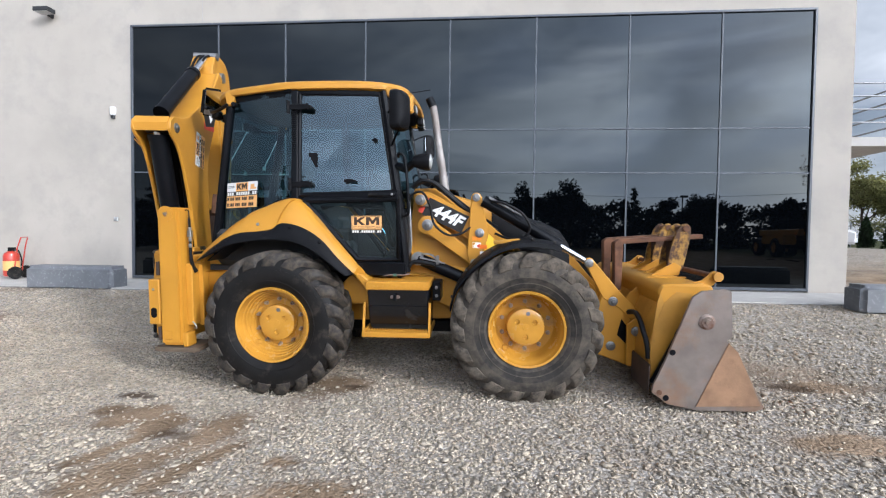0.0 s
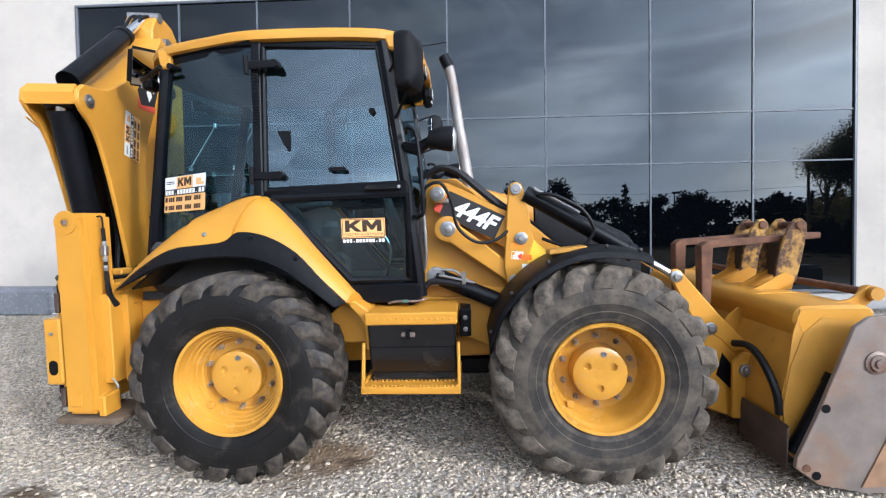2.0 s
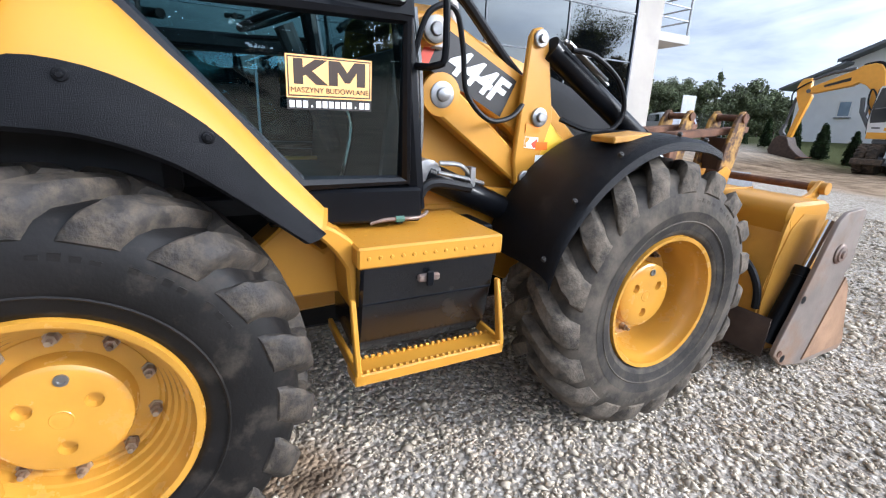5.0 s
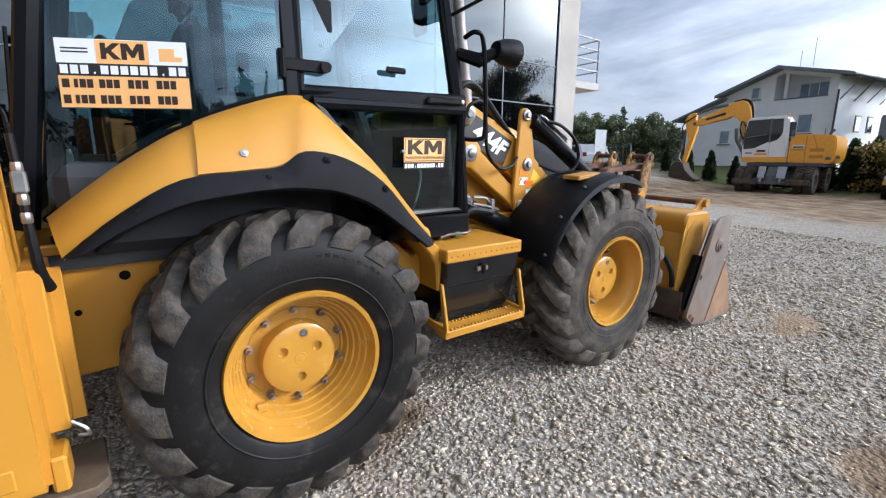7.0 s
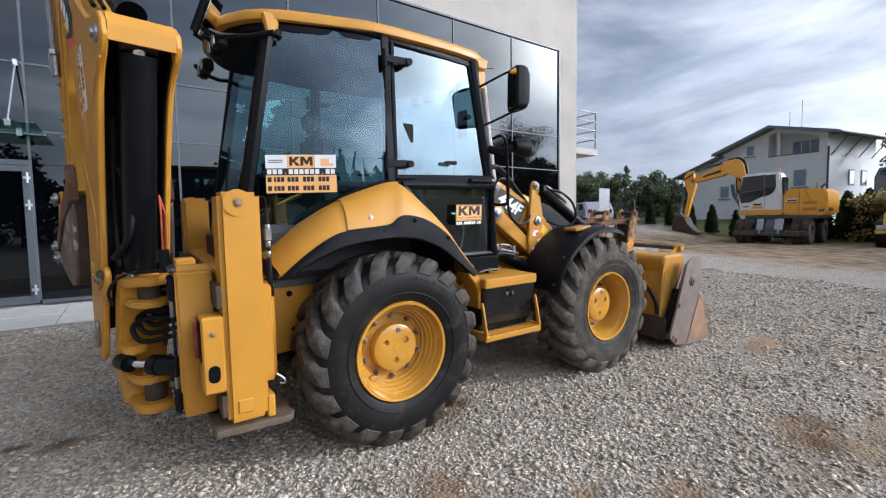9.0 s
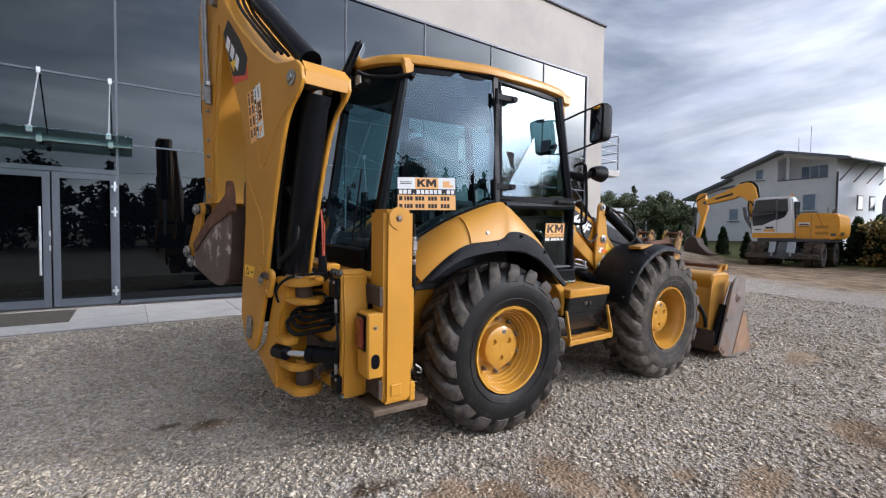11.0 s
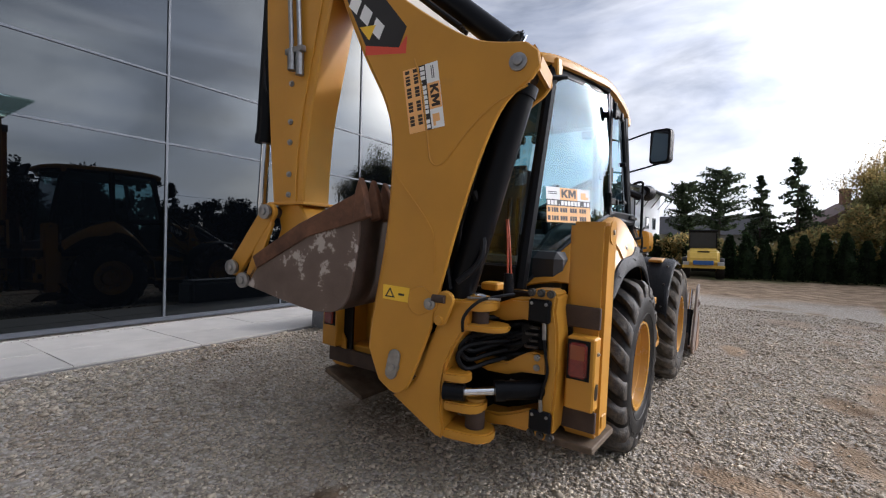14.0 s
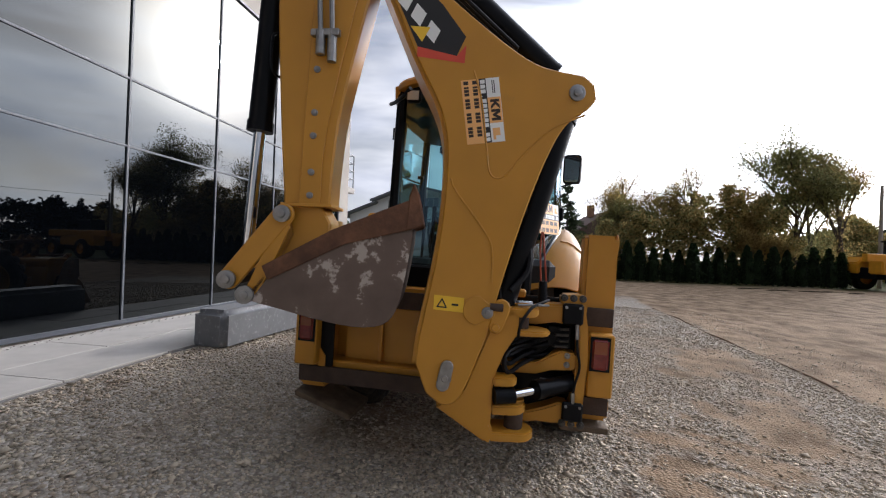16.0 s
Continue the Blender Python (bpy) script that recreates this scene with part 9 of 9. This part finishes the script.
    part("bucket_skin", strip(c([(1.10, 1.36), (1.17, 1.22), (0.98, 1.17), (0.78, 1.125), (0.55, 1.09), (0.38, 1.11), (0.30, 1.20), (0.26, 1.38), (0.22, 1.76)], 3), -0.04, 0.545, 0.018), BUCKET_DARK, bk)
    part("rim_strip", prism([(0.20, 1.70), (0.22, 1.88), (0.70, 1.66), (1.10, 1.42), (1.06, 1.34), (0.62, 1.58)], BP, -0.075, -0.058, 0.003), RUST, bk)
    for k in range(5):
        w = -0.05 + 0.145 * k
        part("tooth", prism([(0.27, 1.68), (0.16, 1.72), (0.20, 1.90), (0.235, 1.97), (0.26, 1.88)], BP, w - 0.03, w + 0.03, 0.008), RUST, bk, "worn steel tooth")
    for w in (0.08, 0.30):
        part("bucket_ear", prism([(1.20, 1.21), (1.24, 1.29), (1.0, 1.50), (0.90, 1.46), (0.95, 1.3)], BP, w - 0.02, w + 0.02, 0.005), BUCKET_DARK, bk)


make_stick()


def swing_plate(name, reach, z0, z1, parent, w0=0.08, w1=0.32, root=-0.33, nose=0.11):
    """A flat horizontal ear of the casting with a rounded end and a bored eye."""
    outline = []
    mid, half = (w0 + w1) / 2, (w1 - w0) / 2
    outline = [(root, w0), (reach + nose, w0)]
    for k in range(1, 8):
        t = -math.pi / 2 - math.pi * k / 8
        outline.append((reach + nose + math.cos(t) * nose, mid + math.sin(t) * half))
    outline += [(reach + nose, w1), (root, w1)]
    b = prism(outline, lambda a, c, d: BP(a, d, c), z0, z1, 0.010, seg=2)
    return part(name, b, YELLOW, parent)


def make_swing():
    # casting that carries the boom: a C open towards the carriage
    body = [(0.03, 0.60), (-0.30, 0.385), (-0.345, 0.385), (-0.345, 0.47), (-0.33, 0.50), (-0.33, 0.72), (-0.34, 0.80), (-0.35, 0.84), (-0.39, 0.95), (-0.455, 1.06), (-0.47, 1.12), (-0.47, 1.24), (-0.42, 1.255), (-0.36, 1.20), (-0.28, 1.10), (-0.14, 0.72)]
    sw = part("swing_casting", prism(body, BP, 0.06, 0.32, 0.016, seg=2), YELLOW, LOADER, "heavy yellow swing casting")
    swing_plate("swing_ear", -0.63, 0.385, 0.445, sw)
    swing_plate("swing_ear", -0.57, 0.555, 0.615, sw)
    swing_plate("ram_ear", -0.49, 0.745, 0.80, sw, 0.05, 0.20, nose=0.07)
    swing_plate("swing_ear", -0.70, 1.065, 1.10, sw, 0.07, 0.30)
    swing_plate("swing_ear", -0.62, 1.185, 1.245, sw, 0.06, 0.34)
    for z0, z1 in ((0.445, 0.56), (0.615, 0.635), (1.10, 1.19), (1.245, 1.262)):
        c = BP(-0.50, z0, 0.20)
        part("kingpin", lathe([(0, 0), (0.062, 0), (0.062, z1 - z0), (0.03, z1 - z0), (0.028, z1 - z0 - 0.004), (0, z1 - z0 - 0.004)], c, (0, 0, 1), 18), BUCKET_DARK if z0 < 0.6 or z0 == 1.10 else YELLOW_WORN, sw)
    part("transport_hook", prism(bone((-0.345, 1.245), (-0.315, 1.13), 0.055, 0.045), BP, 0.0, 0.035, 0.008), YELLOW, sw)
    part("hook_boss", lathe([(0, 0.012), (0.022, 0.012), (0.026, 0), (0, 0)], BP(-0.312, 1.125, 0.0), -BW, 14), YELLOW, sw)
    part("hook_shadow_pin", tube([BP(-0.35, 1.25, -0.01), BP(-0.27, 1.25, -0.005)], 0.024, 12), BUCKET_DARK, sw)
    YZ = lambda a, b, c: Vector((c, a, b))
    # carriage clamped to the rear frame
    upright = [(-0.80, 0.46), (-0.88, 0.44), (-0.915, 0.50), (-0.925, 0.70), (-0.935, 0.90), (-0.925, 1.10), (-0.905, 1.22), (-0.915, 1.31), (-0.88, 1.345), (-0.74, 1.335), (-0.735, 1.27), (-0.80, 1.24), (-0.855, 1.14), (-0.865, 0.95), (-0.855, 0.75), (-0.84, 0.60), (-0.80, 0.55)]
    car = part("carriage", prism(upright, YZ, -1.33, -1.14, 0.014, seg=2), YELLOW, LOADER, "yellow side-shift carriage")
    part("carriage_plate", box(-1.175, -1.138, -0.86, -0.10, 0.42, 1.30, 0.01), BLACK, car, "black panel behind the hoses")
    part("carriage_arm", prism([(-0.44, 1.125), (-0.58, 1.12), (-0.70, 1.145), (-0.82, 1.14), (-0.85, 1.20), (-0.80, 1.275), (-0.62, 1.265), (-0.50, 1.215), (-0.44, 1.18)], YZ, -1.32, -1.17, 0.014, seg=2), YELLOW, car)
    part("carriage_arm", prism([(-0.42, 0.455), (-0.50, 0.44), (-0.62, 0.46), (-0.72, 0.46), (-0.82, 0.47), (-0.83, 0.60), (-0.76, 0.605), (-0.66, 0.56), (-0.56, 0.525), (-0.44, 0.52)], YZ, -1.32, -1.17, 0.014, seg=2), YELLOW, car)
    part("carriage_bridge", prism([(-0.36, 0.80), (-0.46, 0.775), (-0.60, 0.78), (-0.70, 0.815), (-0.86, 0.83), (-0.86, 0.94), (-0.76, 0.955), (-0.70, 0.925), (-0.60, 0.86), (-0.48, 0.85), (-0.36, 0.86)], YZ, -1.31, -1.17, 0.012, seg=2), YELLOW, car)
    for z in (0.865, 0.925):
        part("bridge_bolt", pin((-1.31, -0.80, z), (-1, 0, 0), 0.020, 0.022), STEEL, car)
    for y, z, dz in ((-0.815, 1.145, 0.14), (-0.85, 0.50, 0.125), (-0.16, 1.145, 0.14), (-0.16, 0.50, 0.125)):
        part("clamp", box(-1.365, -1.325, y - 0.068, y + 0.068, z, z + dz, 0.012), BLACK, car, "black frame clamp")
        for dy in (-0.045, 0.045):
            part("clamp_screw", pin((-1.365, y + dy, z + dz - 0.025), (-1, 0, 0), 0.010, 0.008), STEEL, car)
        for dy in (-0.06, 0.0, 0.06):
            part("clamp_bolt", pin((-1.33, y + dy, z + dz + 0.035 if z > 1 else z - 0.025), (-1, 0, 0), 0.024, 0.028), BOLT_DARK, car)
    # swing ram and the bundle of hoses in the hollow
    ram((-1.24, -0.87, 0.735), BP(-0.40, 0.685, 0.06), 0.058, 0.026, 0.56, car)
    part("rod_eye", tube([BP(-0.47, 0.69, 0.075), BP(-0.34, 0.685, 0.055)], 0.050, 14), BLACK, car)
    for z in (0.70, 0.745):
        part("ram_fitting", tube([(-1.30, -0.74, z), (-1.315, -0.68, z + 0.005), (-1.31, -0.63, z + 0.005)], 0.011, 7), STEEL, car)
    rng = random.Random(8)
    for k in range(9):
        z = 0.92 + 0.035 * (k % 5)
        y = -0.78 + 0.025 * (k % 3)
        part("hose", tube([(-1.16, y, z), (-1.24 - 0.012 * (k % 3), y + 0.09, z + rng.uniform(-0.03, 0.03)), (-1.25, y + 0.20, z - 0.04), (-1.21, -0.44 + 0.015 * k, z - 0.02), (-1.18, -0.36, z + 0.10)], 0.015, 7, 5), HOSE, car)
    for k in range(5):
        z = 0.86 + 0.05 * k
        part("hose", tube([(-1.18, -0.66, z + 0.04), BP(-0.56, z - 0.02, 0.30 + 0.01 * k), BP(-0.44, z - 0.05, 0.16 + 0.03 * k), BP(-0.40, z + 0.04, 0.12 + 0.03 * k), BP(-0.47, z + 0.10, 0.20 + 0.02 * k), (-1.20, -0.62, z + 0.12)], 0.016, 7, 5), HOSE, car)
    part("valve_block", box(-1.26, -1.14, -0.83, -0.66, 0.96, 1.12, 0.012), BLACK, car)
    for k in range(4):
        part("fitting", tube([(-1.26, -0.70 - 0.03 * (k % 2), 0.98 + 0.04 * k), (-1.30, -0.72 - 0.03 * (k % 2), 0.98 + 0.04 * k), (-1.31, -0.80, 0.985 + 0.04 * k)], 0.010, 7), BOLT_DARK, car)
    part("hose", tube([BP(-0.46, 1.07, 0.02), BP(-0.47, 1.16, 0.0), BP(-0.54, 1.25, 0.05), BP(-0.64, 1.28, 0.15), BP(-0.70, 1.285, 0.25)], 0.010, 7, 6), HOSE, car)
    part("hose", tube([(-1.345, -0.845, 1.14), (-1.345, -0.86, 0.98), (-1.345, -0.88, 0.86), (-1.345, -0.855, 0.74), (-1.34, -0.84, 0.62)], 0.009, 6, 4), HOSE, car)
    for z0, z1 in ((1.05, 1.15), (0.61, 0.69)):
        part("hose_end", tube([(-1.346, -0.852, z0), (-1.346, -0.846, z1)], 0.013, 8), STEEL, car)
    # lock bar with red cable on top
    part("lock_grip", tube([BP(-0.66, 1.27, 0.26), BP(-0.655, 1.41, 0.26)], [0.034, 0.028], 12), PLASTIC, car)
    for du in (0.0, 0.03):
        part("lock_cable", tube([BP(-0.675 + du, 1.40, 0.25 + du), BP(-0.65 + du * 0.7, 1.62, 0.26 + du), BP(-0.635 + du * 0.3, 1.74, 0.26)], 0.006, 6), CABLE, car, "orange-red looped cable")
    part("lock_plate", box(-1.30, -1.18, -0.50, -0.38, 1.295, 1.345, 0.01), YELLOW, car)
    part("lock_spring", tube([BP(-0.44, 1.265, 0.16), BP(-0.50, 1.275, 0.13), BP(-0.56, 1.27, 0.13)], 0.014, 8), CHROME, car)
    part("lock_rod", tube([BP(-0.46, 1.262, 0.08), BP(-0.66, 1.268, 0.09)], 0.008, 6), STEEL, car)


make_swing()


def make_stickers():
    # firm's sticker on the rear quarter glass
    a, c, e = Vector((-0.723, -0.522, 2.030)), Vector((-0.274, -0.718, 2.038)), Vector((-0.290, -0.740, 1.770))
    u = (c - a).normalized()
    o = (a + e) / 2 + Vector((-0.012, -0.040, 0))
    m = frame_at(o, u, (c - e))
    company_sticker(m, 0.47, 0.265, LOADER)
    # orange plate on the lower door glass
    m = frame_at((0.832, -0.823, 1.592), (1, 0.10, 0), (0, -0.05, 1)) @ Matrix.Scale(0.91, 4)
    p = part("door_sticker", plate(m, 0.325, 0.145, 0.001, 0, 0.022), ORANGE_STICKER, LOADER, "orange company sticker with dark print")
    part("sticker_border", plate(m, 0.315, 0.135, 0.0014, 0, 0.022), BROWN_PRINT, p)
    part("sticker_field", plate(m, 0.305, 0.125, 0.0018, 0, 0.022), ORANGE_STICKER, p)
    part("web_band", plate(m, 0.325, 0.038, 0.0014, 0, -0.072), PRINT, p)
    for k in range(13):
        dot_mark = k in (3, 10)
        part("web_bar", plate(m, 0.006 if dot_mark else 0.018, 0.008 if dot_mark else 0.024, 0.002, -0.145 + 0.29 * k / 12, -0.079 if dot_mark else -0.072), WHITE, p)
    b = km_mark(m, -0.136, -0.004, 0.272, 0.086, 0.0026)
    part("logo_mark", b, BROWN_PRINT, p)
    lettering("MASZYNY BUDOWLANE", 0.0268, m @ Matrix.Translation((0, -0.024, 0.003)), BROWN_PRINT, "sticker_lettering", p, 0.0006)


make_stickers()
